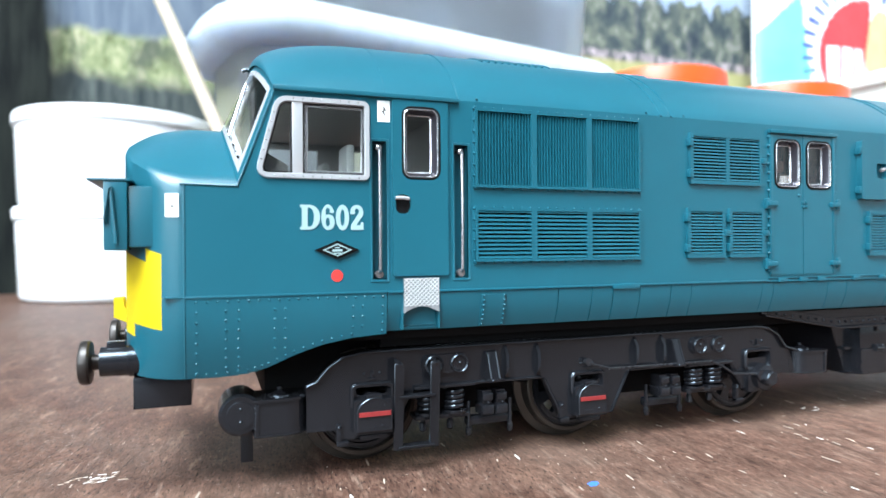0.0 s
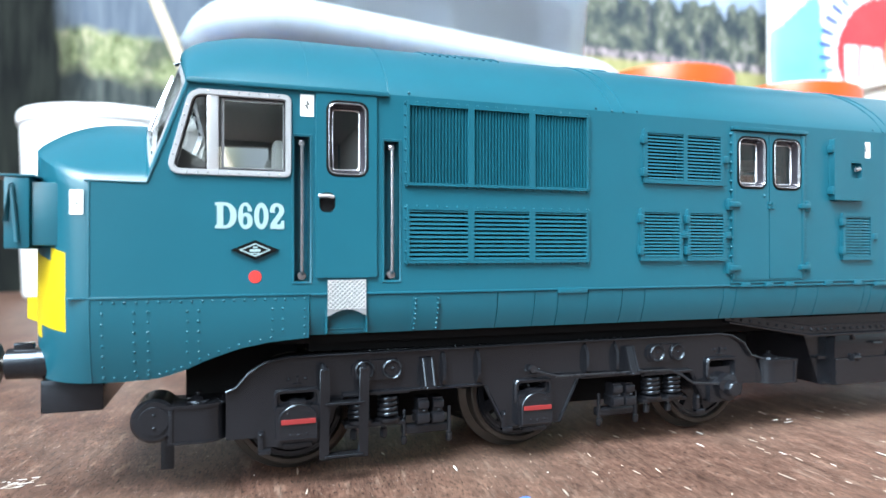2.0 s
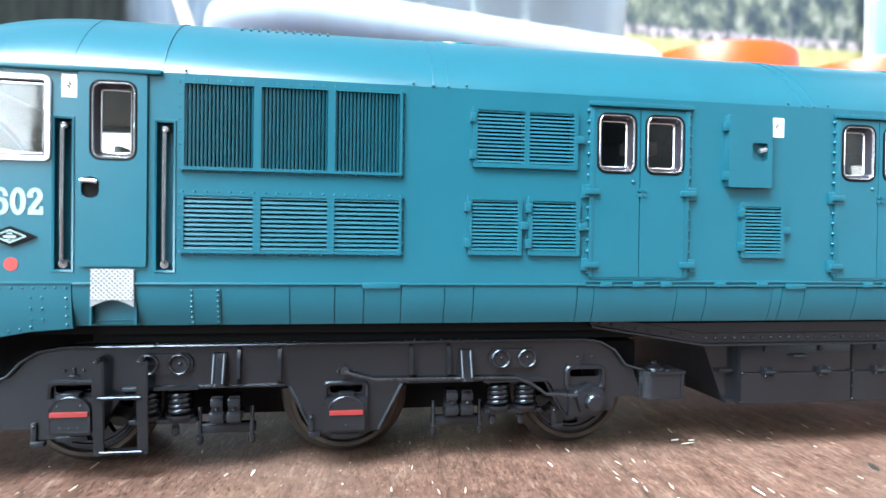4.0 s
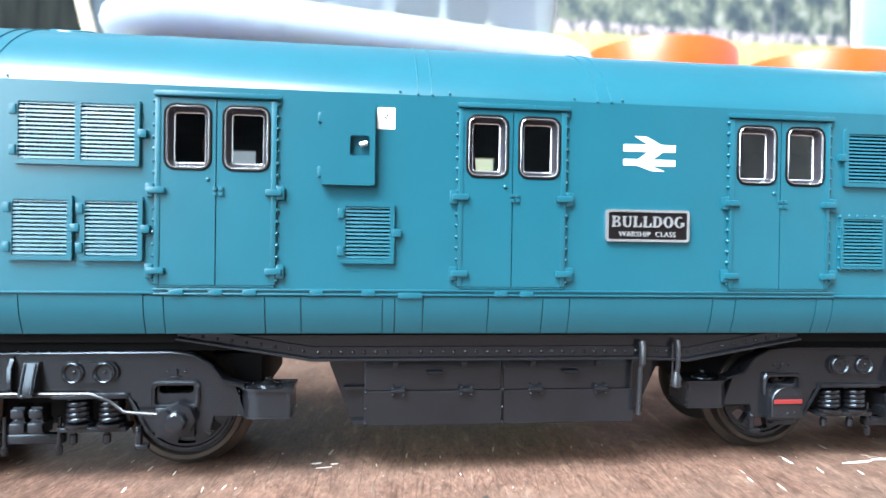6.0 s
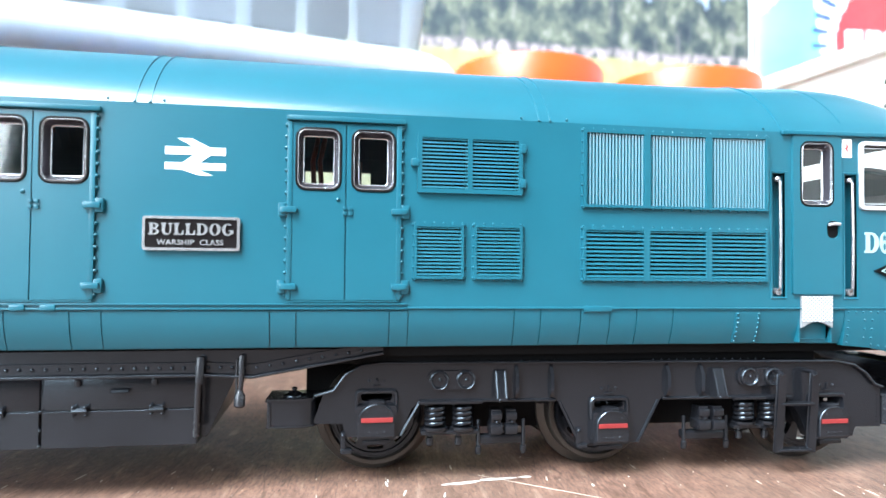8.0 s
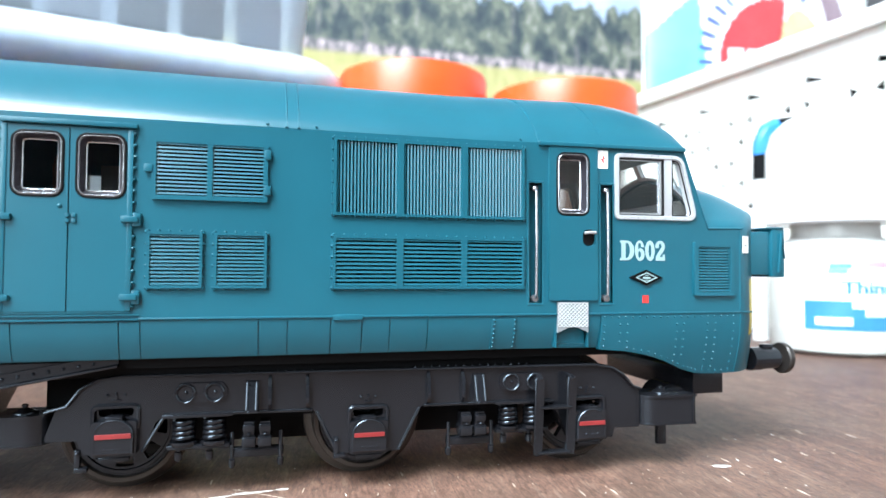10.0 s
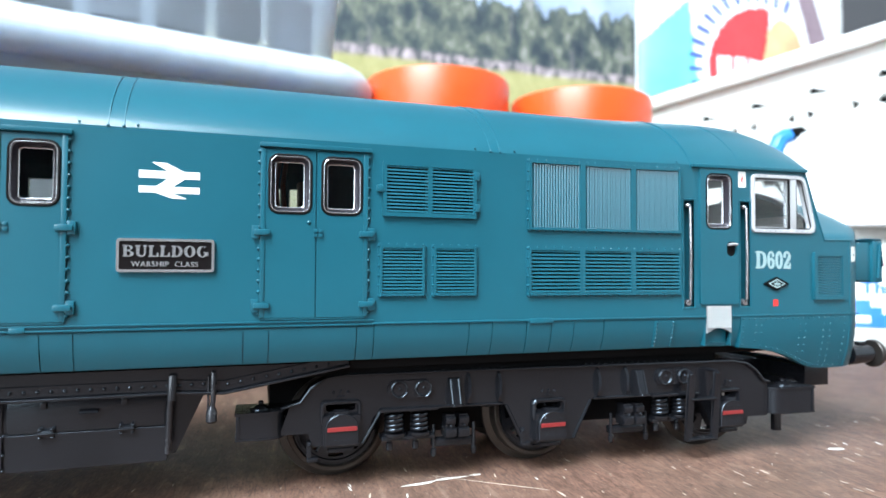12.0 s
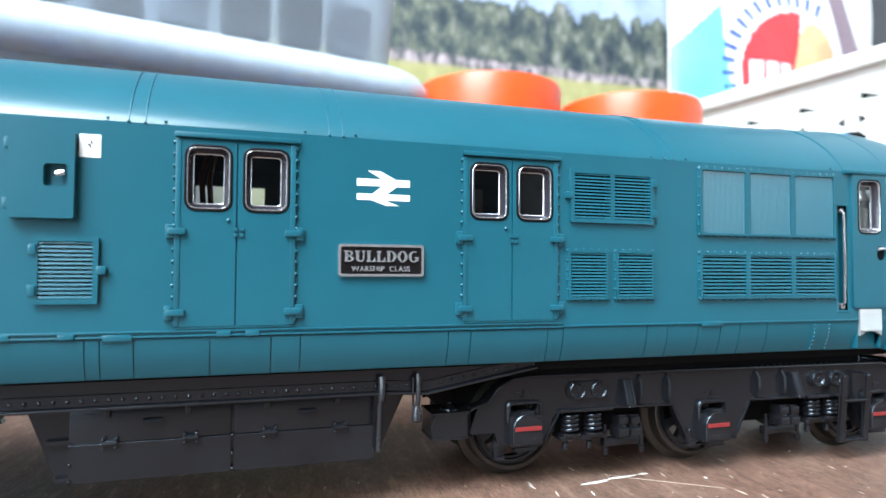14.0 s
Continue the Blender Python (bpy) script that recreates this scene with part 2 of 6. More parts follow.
def grown(loop, d):
    """A closed loop moved outwards by d."""
    pts, n = [Vector(p) for p in loop], len(loop)
    area = sum(pts[i].x * pts[(i + 1) % n].y - pts[(i + 1) % n].x * pts[i].y for i in range(n))
    out = []
    for i in range(n):
        e1, e2 = (pts[i] - pts[i - 1]), (pts[(i + 1) % n] - pts[i])
        if e1.length < 1e-6:
            e1 = pts[i - 1] - pts[i - 2]
        if e2.length < 1e-6:
            e2 = pts[(i + 2) % n] - pts[(i + 1) % n]
        n1, n2 = Vector((e1.y, -e1.x)).normalized(), Vector((e2.y, -e2.x)).normalized()
        m = (n1 + n2).normalized()
        if area < 0:
            m = -m
        out.append(tuple(pts[i] + m * d / max(0.4, abs(m.dot(n1)))))
    return out


def add_ring(bm, *levels):
    """A closed moulding through loops given as (loop, y), joined in order and back to the first."""
    rows = [[bm.verts.new((x, y, z)) for x, z in loop] for loop, y in levels]
    n = len(rows[0])
    for a, b in zip(rows, rows[1:] + rows[:1]):
        for i in range(n):
            bm.faces.new((a[i], a[(i + 1) % n], b[(i + 1) % n], b[i]))


def add_rivet(bm, x, y, z, r=0.13, h=0.10, way=(0, -1, 0)):
    """A domed rivet head."""
    way = Vector(way).normalized()
    a = way.orthogonal().normalized()
    b = way.cross(a)
    h = max(h, 0.85 * r)
    rings = []
    for up, out in ((0.0, 1.0), (0.55, 0.84), (0.88, 0.48)):
        rings.append([bm.verts.new(Vector((x, y, z)) + way * h * up + out * r * (math.cos(k * math.pi / 4) * a + math.sin(k * math.pi / 4) * b)) for k in range(8)])
    top = bm.verts.new(Vector((x, y, z)) + way * h)
    for p, q in zip(rings, rings[1:]):
        for k in range(8):
            bm.faces.new((p[k], p[(k + 1) % 8], q[(k + 1) % 8], q[k]))
    for k in range(8):
        bm.faces.new((rings[2][k], rings[2][(k + 1) % 8], top))


def steps(a, b, pitch):
    n = max(1, round(abs(b - a) / pitch))
    return [a + (b - a) * i / n for i in range(n + 1)]


def text_mesh(name, body, width, height, depth, shift, material, spacing=1.0):
    """Raised letters in the x-z plane, centred on the origin, facing -y, thickened by laying them side by side."""
    data = bpy.data.curves.new(name, "FONT")
    data.body, data.size, data.extrude, data.space_character = body, 1.0, 0.01, spacing
    ob = new(name, data)
    bpy.context.view_layer.update()
    me = bpy.data.meshes.new_from_object(ob.evaluated_get(bpy.context.evaluated_depsgraph_get()))
    bpy.data.objects.remove(ob)
    co = np.array([v.co[:] for v in me.vertices])
    lo, hi = co.min(0), co.max(0)
    bm = bmesh.new()
    offsets = ((-1, 0), (-0.4, 0.22), (0.4, -0.22), (1, 0), (0, 0.3), (0, -0.3))
    for n, (ox, oz) in enumerate(offsets if shift else ((0, 0),)):
        first = len(bm.verts)
        bm.from_mesh(me)
        bm.verts.ensure_lookup_table()
        for v in bm.verts[first:]:
            x = (v.co.x - (lo[0] + hi[0]) / 2) / (hi[0] - lo[0]) * (width - 2 * shift)
            z = (v.co.y - (lo[1] + hi[1]) / 2) / (hi[1] - lo[1]) * (height - 0.6 * shift)
            y = -(v.co.z - lo[2]) / (hi[2] - lo[2]) * (depth + 0.006 * n)
            v.co = (x + ox * shift, y, z + oz * shift)
    return mesh_of(name, bm, material)


# ---- the locomotive ----
HALF = 17.35                      # half of the body's width; its near side lies at y = 0
loco = thing("model_locomotive", (0, HALF, 0), "blue-green model diesel locomotive with black bogies standing on the table", "model train")
loco.location = (0, 0, 0)
WAIST, FLOOR_EDGE, CANTRAIL = 22.0, 17.4, 44.4


def roof_z(y):
    v = max(0.0, min(1.0, min(y, 2 * HALF - y) / HALF))
    return CANTRAIL + 9.6 * (1 - (1 - v) ** 2.0) ** 0.8


def mirrored(poly):
    return [(-x, z) for x, z in reversed(poly)]


CAB_WINDOW = [(-98.0, 42.9), (-107.25, 42.9), (-109.3, 35.1), (-98.0, 35.1)]
cab_hole = rounded_poly(CAB_WINDOW, (0.3, 0.9, 0.9, 0.25))
DOOR_WINDOW = (-93.5, -89.3, 35.1, 43.0)
RAIL_SLOTS = [(-97.15, -95.5, 23.4, 39.1), (-87.2, -85.5, 23.4, 39.1)]
UPPER_PANES = [(-84.35, -77.25), (-76.45, -69.35), (-68.55, -61.45)]
DOOR_PAIRS = [(-38.7, -32.45, -26.2), (-5.8, 0.35, 6.5), (26.85, 33.25, 39.5)]


def pair_windows(a, m, b):
    return [(a + 1.0, m - 0.75, 35.5, 42.2), (m + 0.85, b - 0.8, 35.5, 42.2)]


SMALL_LOUVRES = [  # x0, x1, z0, z1 of a pane, then the frame round one or more panes
    [(-52.3, -47.1, 36.1, 41.9), (-46.1, -41.1, 36.1, 41.9)],
    [(-52.8, -47.8, 26.0, 31.6)], [(-45.6, -40.7, 26.0, 31.6)],
    [(-18.3, -13.8, 26.0, 31.6)],
    [(42.2, 47.2, 36.0, 41.7), (48.2, 53.4, 36.0, 41.7)],
    [(41.7, 46.5, 25.8, 31.3)], [(48.8, 53.6, 25.8, 31.3)],
]
SMALL_LOUVRES = [[(a - 0.2, b + 0.2, c - 0.12, d + 0.12) for a, b, c, d in panes] for panes in SMALL_LOUVRES]
END_GRILLE = [(109.9, 115.0, 24.9, 31.1)]

CAB_EDGE = 97.7


def cab_side(s):
    poly = [(-116.9, WAIST), (-116.9, 33.7), (-111.6, 33.6), (-110.5, 36.7), (-107.75, CANTRAIL), (-CAB_EDGE, CANTRAIL), (-CAB_EDGE, WAIST)]
    return poly if s < 0 else mirrored(poly)


def body_side(openings, y0, y1, grille):
    bm = bmesh.new()
    add_grid_plate(bm, -CAB_EDGE, CAB_EDGE, WAIST, CANTRAIL, openings, y0, y1)
    for s in (-1, 1):
        outline = cab_side(s)
        cut = [cab_hole if s < 0 else mirrored(cab_hole)]
        if s > 0 and grille:
            cut += [rect(*END_GRILLE[0])]
        add_pierced(bm, outline, cut, y0, y1)
    return bm


openings = []
for x0, x1, z0, z1 in [DOOR_WINDOW, *RAIL_SLOTS]:
    openings += [(x0, x1, z0, z1), (-x1, -x0, z0, z1)]
for x0, x1 in UPPER_PANES:
    for z0, z1 in ((34.5, 43.3), (25.6, 31.4)):
        openings += [(x0, x1, z0, z1), (-x1, -x0, z0, z1)]
for pair in DOOR_PAIRS:
    openings += pair_windows(*pair)
for frame_panes in SMALL_LOUVRES:
    openings += frame_panes
side = part("side_wall", body_side(openings, 0.0, 1.0, True), TEAL, loco, "blue-green painted body side with louvres and doors", smooth=20)
far_openings = [DOOR_WINDOW, (-DOOR_WINDOW[1], -DOOR_WINDOW[0], *DOOR_WINDOW[2:])]
for a, m_, b in DOOR_PAIRS:
    far_openings += [(-w[1], -w[0], w[2], w[3]) for w in pair_windows(a, m_, b)]
far_side = part("side_wall", body_side(far_openings, 2 * HALF - 1.0, 2 * HALF, False), TEAL, loco, smooth=20)

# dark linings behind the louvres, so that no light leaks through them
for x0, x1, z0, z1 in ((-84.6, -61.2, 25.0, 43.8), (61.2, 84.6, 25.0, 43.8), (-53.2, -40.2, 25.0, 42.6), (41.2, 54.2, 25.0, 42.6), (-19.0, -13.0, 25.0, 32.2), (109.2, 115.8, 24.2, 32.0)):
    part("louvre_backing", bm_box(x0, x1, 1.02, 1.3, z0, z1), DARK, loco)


# skirts below the waist: a rolled-under strip between the cabs
def skirt_y(z):
    return 1.15 * (max(0.0, WAIST - z) / 4.6) ** 2


def add_skirt(bm, x0, x1, zs, off=0.0, thick=0.8, far=False):
    rows = []
    for z in zs:
        y = skirt_y(z) - off
        ys = (y, skirt_y(z) + thick)
        rows.append([bm.verts.new((x, 2 * HALF - yy if far else yy, z)) for yy in ys for x in (x0, x1)])
    for a, b in zip(rows, rows[1:]):
        bm.faces.new((a[0], a[1], b[1], b[0]))
        bm.faces.new((a[3], a[2], b[2], b[3]))
        bm.faces.new((a[0], b[0], b[2], a[2]))
        bm.faces.new((a[1], a[3], b[3], b[1]))
    bm.faces.new((rows[0][0], rows[0][2], rows[0][3], rows[0][1]))
    bm.faces.new((rows[-1][0], rows[-1][1], rows[-1][3], rows[-1][2]))


ZS = [22.0, 21.2, 20.4, 19.6, 18.8, 18.1, 17.4]
bm = bmesh.new()
SEAMS = [-73.3, -68.4, -65.2, -61.0, -56.0, -52.6, -40.0, -37.9, -27.2, -23.3, -14.3, -12.9, -9.7, -2.2, 4.2, 7.4, 25.0, 27.9, 38.4, 40.6, 53.3, 56.6, 61.0, 64.6, 67.9, 72.5]
for a, b in ((-95.4, -93.55), (93.55, 95.4)):
    add_skirt(bm, a, b, ZS)
add_skirt(bm, -89.3, 89.3, ZS, off=-0.26)
for a, b in ((-93.55, -89.3), (89.3, 93.55)):
    add_skirt(bm, a, b, [18.0, 17.7, 17.4])
skirt = part("skirt", bm, TEAL, loco)
bm = bmesh.new()
add_skirt(bm, -95.4, 95.4, ZS, far=True)
part("skirt", bm, TEAL, loco)

# footstep recess under each cab door, with its chequered white plate
for s in (-1, 1):
    bm = bmesh.new()
    x0, x1 = sorted((s * 93.55, s * 89.3))
    add_box(bm, x0, x1, 1.0, 1.3, 17.6, 22.6)
    add_box(bm, x0 - 0.2, x0, 0.1, 1.6, 17.6, 22.0)
    add_box(bm, x1, x1 + 0.2, 0.1, 1.6, 17.6, 22.0)
    part("step_recess", bm, TEAL, skirt)
    bm = bmesh.new()
    arch = [(x0 + (x1 - x0) * i / 8, 19.5 + 0.75 * math.sin(math.pi * i / 8)) for i in range(9)]
    add_prism(bm, [(x1, 23.5), (x0, 23.5)] + arch, -0.25, 0.2)
    part("step_plate", bm, STEPGREY, skirt, "grey footstep plate under white studs")
    bm = bmesh.new()
    for i in range(16):
        for j in range(13):
            xc, zc = x0 + 0.14 + i * 0.265, 20.4 + j * 0.247
            lean = 0.09 if (i + j) % 2 else -0.09
            add_prism(bm, [(xc - 0.11, zc - lean - 0.04), (xc + 0.11, zc + lean - 0.04), (xc + 0.11, zc + lean + 0.05), (xc - 0.11, zc - lean + 0.05)], -0.34, -0.24)
    part("chequer_studs", bm, CHEQUER, skirt, "raised white chequer studs")

# panel seams, hatches and hinges along the skirt
for a, b in zip([-89.4, *SEAMS], [*SEAMS, 89.4]):
    bm = bmesh.new()
    add_skirt(bm, a + 0.06, b - 0.06, [21.6 if -39.5 < (a + b) / 2 < 41 else 21.76, *ZS[1:]], thick=0.16)
    bmesh.ops.bevel(bm, geom=[e for e in bm.edges if abs(e.verts[0].co.x - e.verts[1].co.x) < 0.01 and e.calc_face_angle(0) > 1.0 and min(v.co.y - skirt_y(v.co.z) for v in e.verts) < 0.02], offset=0.2, segments=3, affect="EDGES")
    part("skirt_panel", bm, TEAL, skirt, smooth=25)
for x0, x1, z0, z1 in ((-95.4, -39.0, 21.84, 22.08), (-39.0, 40.5, 21.76, 21.98), (-39.0, 40.5, 22.26, 22.46), (40.5, 95.4, 21.84, 22.08)):
    part("waist_beading", bm_box(x0, x1, -0.24, 0.05, z0, z1, bevel=0.08), TEAL, skirt)
for x0, x1 in ((-65.4, -61.2), (-12.6, -9.8), (61.3, 64.7)):
    bm = bm_box(x0, x1, -0.3, 0.05, 21.45, 22.15, bevel=0.12)
    part("vent_lip", bm, TEAL, skirt)
for x in (-36.5, -32.4, -28.8, -21.6, -15.9, -0.8, 2.2):
    bm = bm_box(x - 0.75, x + 0.75, -0.35, 0.05, 21.7, 22.3, bevel=0.12)
    part("hatch_hinge", bm, TEAL, skirt)
for s in (-1, 1):
    bm = bmesh.new()
    x0, x1 = sorted((s * 83.8, s * 80.6))
    add_skirt(bm, x0, x1, [21.4, 20.6, 19.8, 19, 18.2, 17.5], off=0.2, thick=0)
    bevel_sharp(bm, 0.1, 2)
    for z in steps(21.2, 17.7, 0.58):
        for x in (x0 + 0.25, x1 - 0.25):
            add_rivet(bm, x, skirt_y(z) - 0.19, z, 0.17, 0.2)
    part("riveted_hatch", bm, TEAL, skirt)

# deep riveted valances under the cabs
valance = [(-116.9, WAIST), (-95.5, WAIST), (-95.5, 17.2), (-99.5, 16.9), (-102.8, 16.3), (-105.8, 15.3), (-108.5, 14.1), (-110.6, 13.5), (-113.8, 13.3), (-116.9, 13.35)]
for s in (-1, 1):
    poly = valance if s < 0 else mirrored(valance)
    for far in (0, 1):
        y0 = 2 * HALF - 0.9 if far else 0.0
        bm = bmesh.new()
        low = sorted((-x, z) for x, z in valance[2:])
        rows = []
        for x in steps(95.5, 116.9, 0.7):
            zb = float(np.interp(x, [p[0] for p in low], [p[1] for p in low]))
            col = []
            for back in (0.0, 0.9):
                for k in range(9):
                    z = WAIST + (zb - WAIST) * k / 8
                    d = 1.7 * (max(0.0, WAIST - z) / 8.7) ** 2 + back
                    col.append(bm.verts.new((s * x, 2 * HALF - d if far else d, z)))
            rows.append(col[:9] + col[:8:-1])
        for a_, b_ in zip(rows, rows[1:]):
            for k in range(18):
                bm.faces.new((a_[k], a_[(k + 1) % 18], b_[(k + 1) % 18], b_[k]))
        bm.faces.new(rows[0])
        bm.faces.new(rows[-1])
        val = part("valance", bm, TEAL, loco, smooth=50)
        if far:
            continue
        def bent(x, z):
            bm = bmesh.new()
            add_rivet(bm, s * x, 1.7 * (max(0.0, WAIST - z) / 8.7) ** 2, z, 0.15, 0.14)
            part("rivet", bm, TEAL, val)
        for x in steps(96.0, 115.8, 1.07):
            bent(x, 21.5)
        for x in (96.0, 115.8):
            for z in steps(20.4, 17.6 if x < 100 else 13.9, 1.02):
                bent(x, z)
        for x in (98.3, 99.4, 106.8, 107.9, 111.6, 112.9):
            for z in steps(20.5, 18.2 if x < 100 else (16.2 if x < 110 else 14.4), 1.07):
                bent(x, z)
        for (xa, za), (xb, zb) in zip(valance[3:9], valance[4:10]):
            for k in range(3):
                bent(-(xa + (xb - xa) * k / 3), za + (zb - za) * k / 3 + 0.45)


# ---- slab-serif lettering ----
def arc(cx, cz, rx, rz, a0, a1, n=10):
    return [(cx + rx * math.cos(radians(a0 + (a1 - a0) * k / n)), cz + rz * math.sin(radians(a0 + (a1 - a0) * k / n))) for k in range(n + 1)]


STEM = [(0.0, 1.0), (0.0, 0.88), (0.08, 0.88), (0.08, 0.12), (0.0, 0.12), (0.0, 0.0)]     # a slab-footed upright, top to bottom
GLYPHS = {  # width, outline and counters of each slab-serif capital, one unit high
    "B": (0.86, STEM + arc(0.48, 0.26, 0.38, 0.26, -90, 80) + arc(0.45, 0.76, 0.34, 0.24, -70, 90),
          [arc(0.46, 0.27, 0.14, 0.15, -90, 90) + [(0.34, 0.42), (0.34, 0.12)], arc(0.44, 0.75, 0.12, 0.13, -90, 90) + [(0.34, 0.88), (0.34, 0.62)]]),
    "U": (0.92, [(0.0, 1.0), (0.0, 0.88), (0.08, 0.88)] + arc(0.46, 0.34, 0.38, 0.36, 180, 360, 14) + [(0.84, 0.88), (0.92, 0.88), (0.92, 1.0), (0.60, 1.0), (0.60, 0.88), (0.69, 0.88)]
          + arc(0.52, 0.34, 0.17, 0.22, 360, 180) + [(0.35, 0.88), (0.44, 0.88), (0.44, 1.0)], []),
    "L": (0.80, STEM + [(0.80, 0.0), (0.80, 0.40), (0.70, 0.40), (0.60, 0.12), (0.34, 0.12), (0.34, 0.88), (0.44, 0.88), (0.44, 1.0)], []),
    "D": (0.90, STEM + arc(0.42, 0.5, 0.48, 0.5, -90, 90, 16), [arc(0.42, 0.5, 0.21, 0.38, -90, 90, 12) + [(0.34, 0.88), (0.34, 0.12)]]),
    "O": (0.94, arc(0.47, 0.5, 0.47, 0.52, 0, 345, 23), [arc(0.47, 0.5, 0.19, 0.40, 0, 340, 17)]),
    "6": (0.62, arc(0.31, 0.5, 0.31, 0.52, 30, 270, 18) + arc(0.31, 0.31, 0.31, 0.33, 276, 418, 12) + [(0.31, 0.63), (0.21, 0.57), (0.20, 0.72)] + arc(0.30, 0.76, 0.10, 0.13, 180, 0, 6) + [(0.40, 0.68), (0.59, 0.68)],
          [arc(0.30, 0.31, 0.10, 0.18, 0, 340, 16)]),
    "0": (0.62, arc(0.31, 0.5, 0.31, 0.52, 0, 345, 23), [arc(0.31, 0.5, 0.105, 0.34, 0, 340, 17)]),
    "2": (0.62, [(0.02, 0.64), (0.23, 0.64)] + arc(0.31, 0.74, 0.10, 0.14, 180, -30, 8) + [(0.05, 0.22), (0.02, 0.0), (0.62, 0.0), (0.62, 0.32), (0.50, 0.32), (0.48, 0.19), (0.28, 0.19)] + arc(0.31, 0.72, 0.31, 0.30, -42, 180, 14), []),
    "G": (0.94, arc(0.47, 0.5, 0.47, 0.52, 48, 318, 20) + [(0.94, 0.06), (0.94, 0.48), (0.54, 0.48), (0.54, 0.37), (0.66, 0.37)] + arc(0.47, 0.5, 0.20, 0.40, 318, 62, 14), []),
}


def slab_word(name, word, width, height, depth, material, gap=0.10):
    """A word in raised slab-serif capitals, centred on the origin and facing -y."""
    total = sum(GLYPHS[c][0] for c in word) + gap * (len(word) - 1)
    k, at = width / total, 0.0
    bm = bmesh.new()
    for c in word:
        wide, outer, holes = GLYPHS[c]
        def fitted(loop):
            return [((at + x) * k - width / 2, (z - 0.5) * height) for x, z in loop]
        add_pierced(bm, fitted(outer), [fitted(h) for h in holes], -depth, 0.0)
        at += wide + gap
    return mesh_of(name, bm, material)


# ---- noses, windscreens and cab roofs at both ends ----
def nose_top(y):
    v = min(y, 2 * HALF - y) / HALF
    return 8.5 * (1 - (1 - max(0.0, min(1.0, v))) ** 1.75)


def build_end(s):
    """s is -1 for the end that the walk starts from, 1 for the other."""
    stations = [111.6, 113.5, 115.2, 116.2, 117.2, 118.2, 119.1, 119.9, 120.6, 121.2, 121.7, 122.1, 122.4, 122.6]
    bm = bmesh.new()
    rows, n_up, n_top = [], 16, 22
    for x in stations:
        k = max(0.0, (x - 116.2) / 6.5)
        inset = 8.5 * (1 - math.sqrt(max(0.0, 1 - k * k))) + (0.12 if x < 116.5 else 0.0)
        lower = 1.2 * k ** 3
        drop = 0.4 * k + 1.1 * k ** 2 + 1.1 * k ** 4
        shoulder = 33.65 + nose_top(inset) * (1 - drop / 8.5)
        row = []
        def put(u, z):
            y = inset + (2 * HALF - 2 * inset) * u
            swell = 0.7 * k ** 2 * (1 - ((y - HALF) / HALF) ** 2)
            row.append(bm.verts.new((s * (x + swell), y, z)))
        zs = [13.35 + lower * 0.3 + (shoulder - 13.35 - lower * 0.3) * i / n_up for i in range(n_up + 1)]
        tuck = [1.7 * (max(0.0, WAIST - z) / 8.7) ** 2 / (2 * HALF) for z in zs]
        for z, t in zip(zs, tuck):
            put(t, z)
        for i in range(1, n_top):
            u = i / n_top
            put(u, 33.65 + nose_top(inset + (2 * HALF - 2 * inset) * u) * (1 - drop / 8.5))
        for z, t in zip(reversed(zs), reversed(tuck)):
            put(1 - t, z)
        rows.append(row)
    for r, (a, b) in enumerate(zip(rows, rows[1:])):
        for i in range(len(a) - 1):
            f = bm.faces.new((a[i], a[i + 1], b[i + 1], b[i]))
            z, x = (a[i].co.z + a[i + 1].co.z) / 2, stations[r]
            f.material_index = 1 if x > 119.0 and 18.4 < z < 26.4 else 0
    # the front is closed in strips, with the warning panel low down
    last = rows[-1]
    m = len(last)
    for i in range(m // 2):
        j = m - 1 - i
        if j - i < 2:
            break
        f = bm.faces.new((last[i], last[i + 1], last[j - 1], last[j])) if j - 1 != i + 1 else bm.faces.new((last[i], last[i + 1], last[j]))
        z = last[i].co.z
        f.material_index = 1 if 18.4 < z < 26.4 else 0
    nose = part("nose", bm, [TEAL, YELLOW], loco, "rounded blue-green nose with a yellow warning panel", smooth=62)
    bm = bmesh.new()
    add_tube(bm, [(s * 116.9, 0.03, 22.0), (s * 116.9, 0.03, 33.7)], 0.12, 8)
    add_tube(bm, [(s * 117.3, 0.05, 33.72), (s * 111.7, -0.02, 33.62), (s * 110.5, -0.02, 36.7), (s * 107.75, -0.02, 44.3)], 0.15, 8)
    add_box(bm, *sorted((s * 116.9, s * 119.0)), 0.05, 0.6, 21.9, 22.1, bevel=0.06)
    add_box(bm, *sorted((s * 95.4, s * 116.9)), -0.13, 0.05, 21.88, 22.12, bevel=0.07)
    add_tube(bm, [(s * 116.9, 1.7 * ((WAIST - z) / 8.7) ** 2, z) for z in (22.0, 20.5, 19.0, 17.5, 16.0, 14.7, 13.4)], 0.08, 6)
    part("nose_beading", bm, TEAL, nose)
    bm = bmesh.new()
    add_prism(bm, [(s * 117.4, -0.02), (s * 118.7, 0.50), (s * 118.7, 0.62), (s * 117.4, 0.10)], 30.3, 32.7, "z")
    flash = part("warning_sticker", bm, WHITE, nose, "small white warning flash")
    bm = bmesh.new()
    add_prism(bm, [(s * 117.8, 0.10), (s * 118.2, 0.26), (s * 118.2, 0.4), (s * 117.8, 0.24)], 31.3, 31.5, "z")
    part("flash_mark", bm, SEAT, flash)

    # indicator box standing out of the nose door
    back = 0.95 if s < 0 else 0.0
    x0, x1 = sorted((s * 117.6, s * (123.2 - back)))
    box_ = part("indicator_box", bm_box(x0, x1, 1.5, 33.2, 27.2, 33.5, bevel=0.25), TEAL, loco, "square indicator box on the nose")
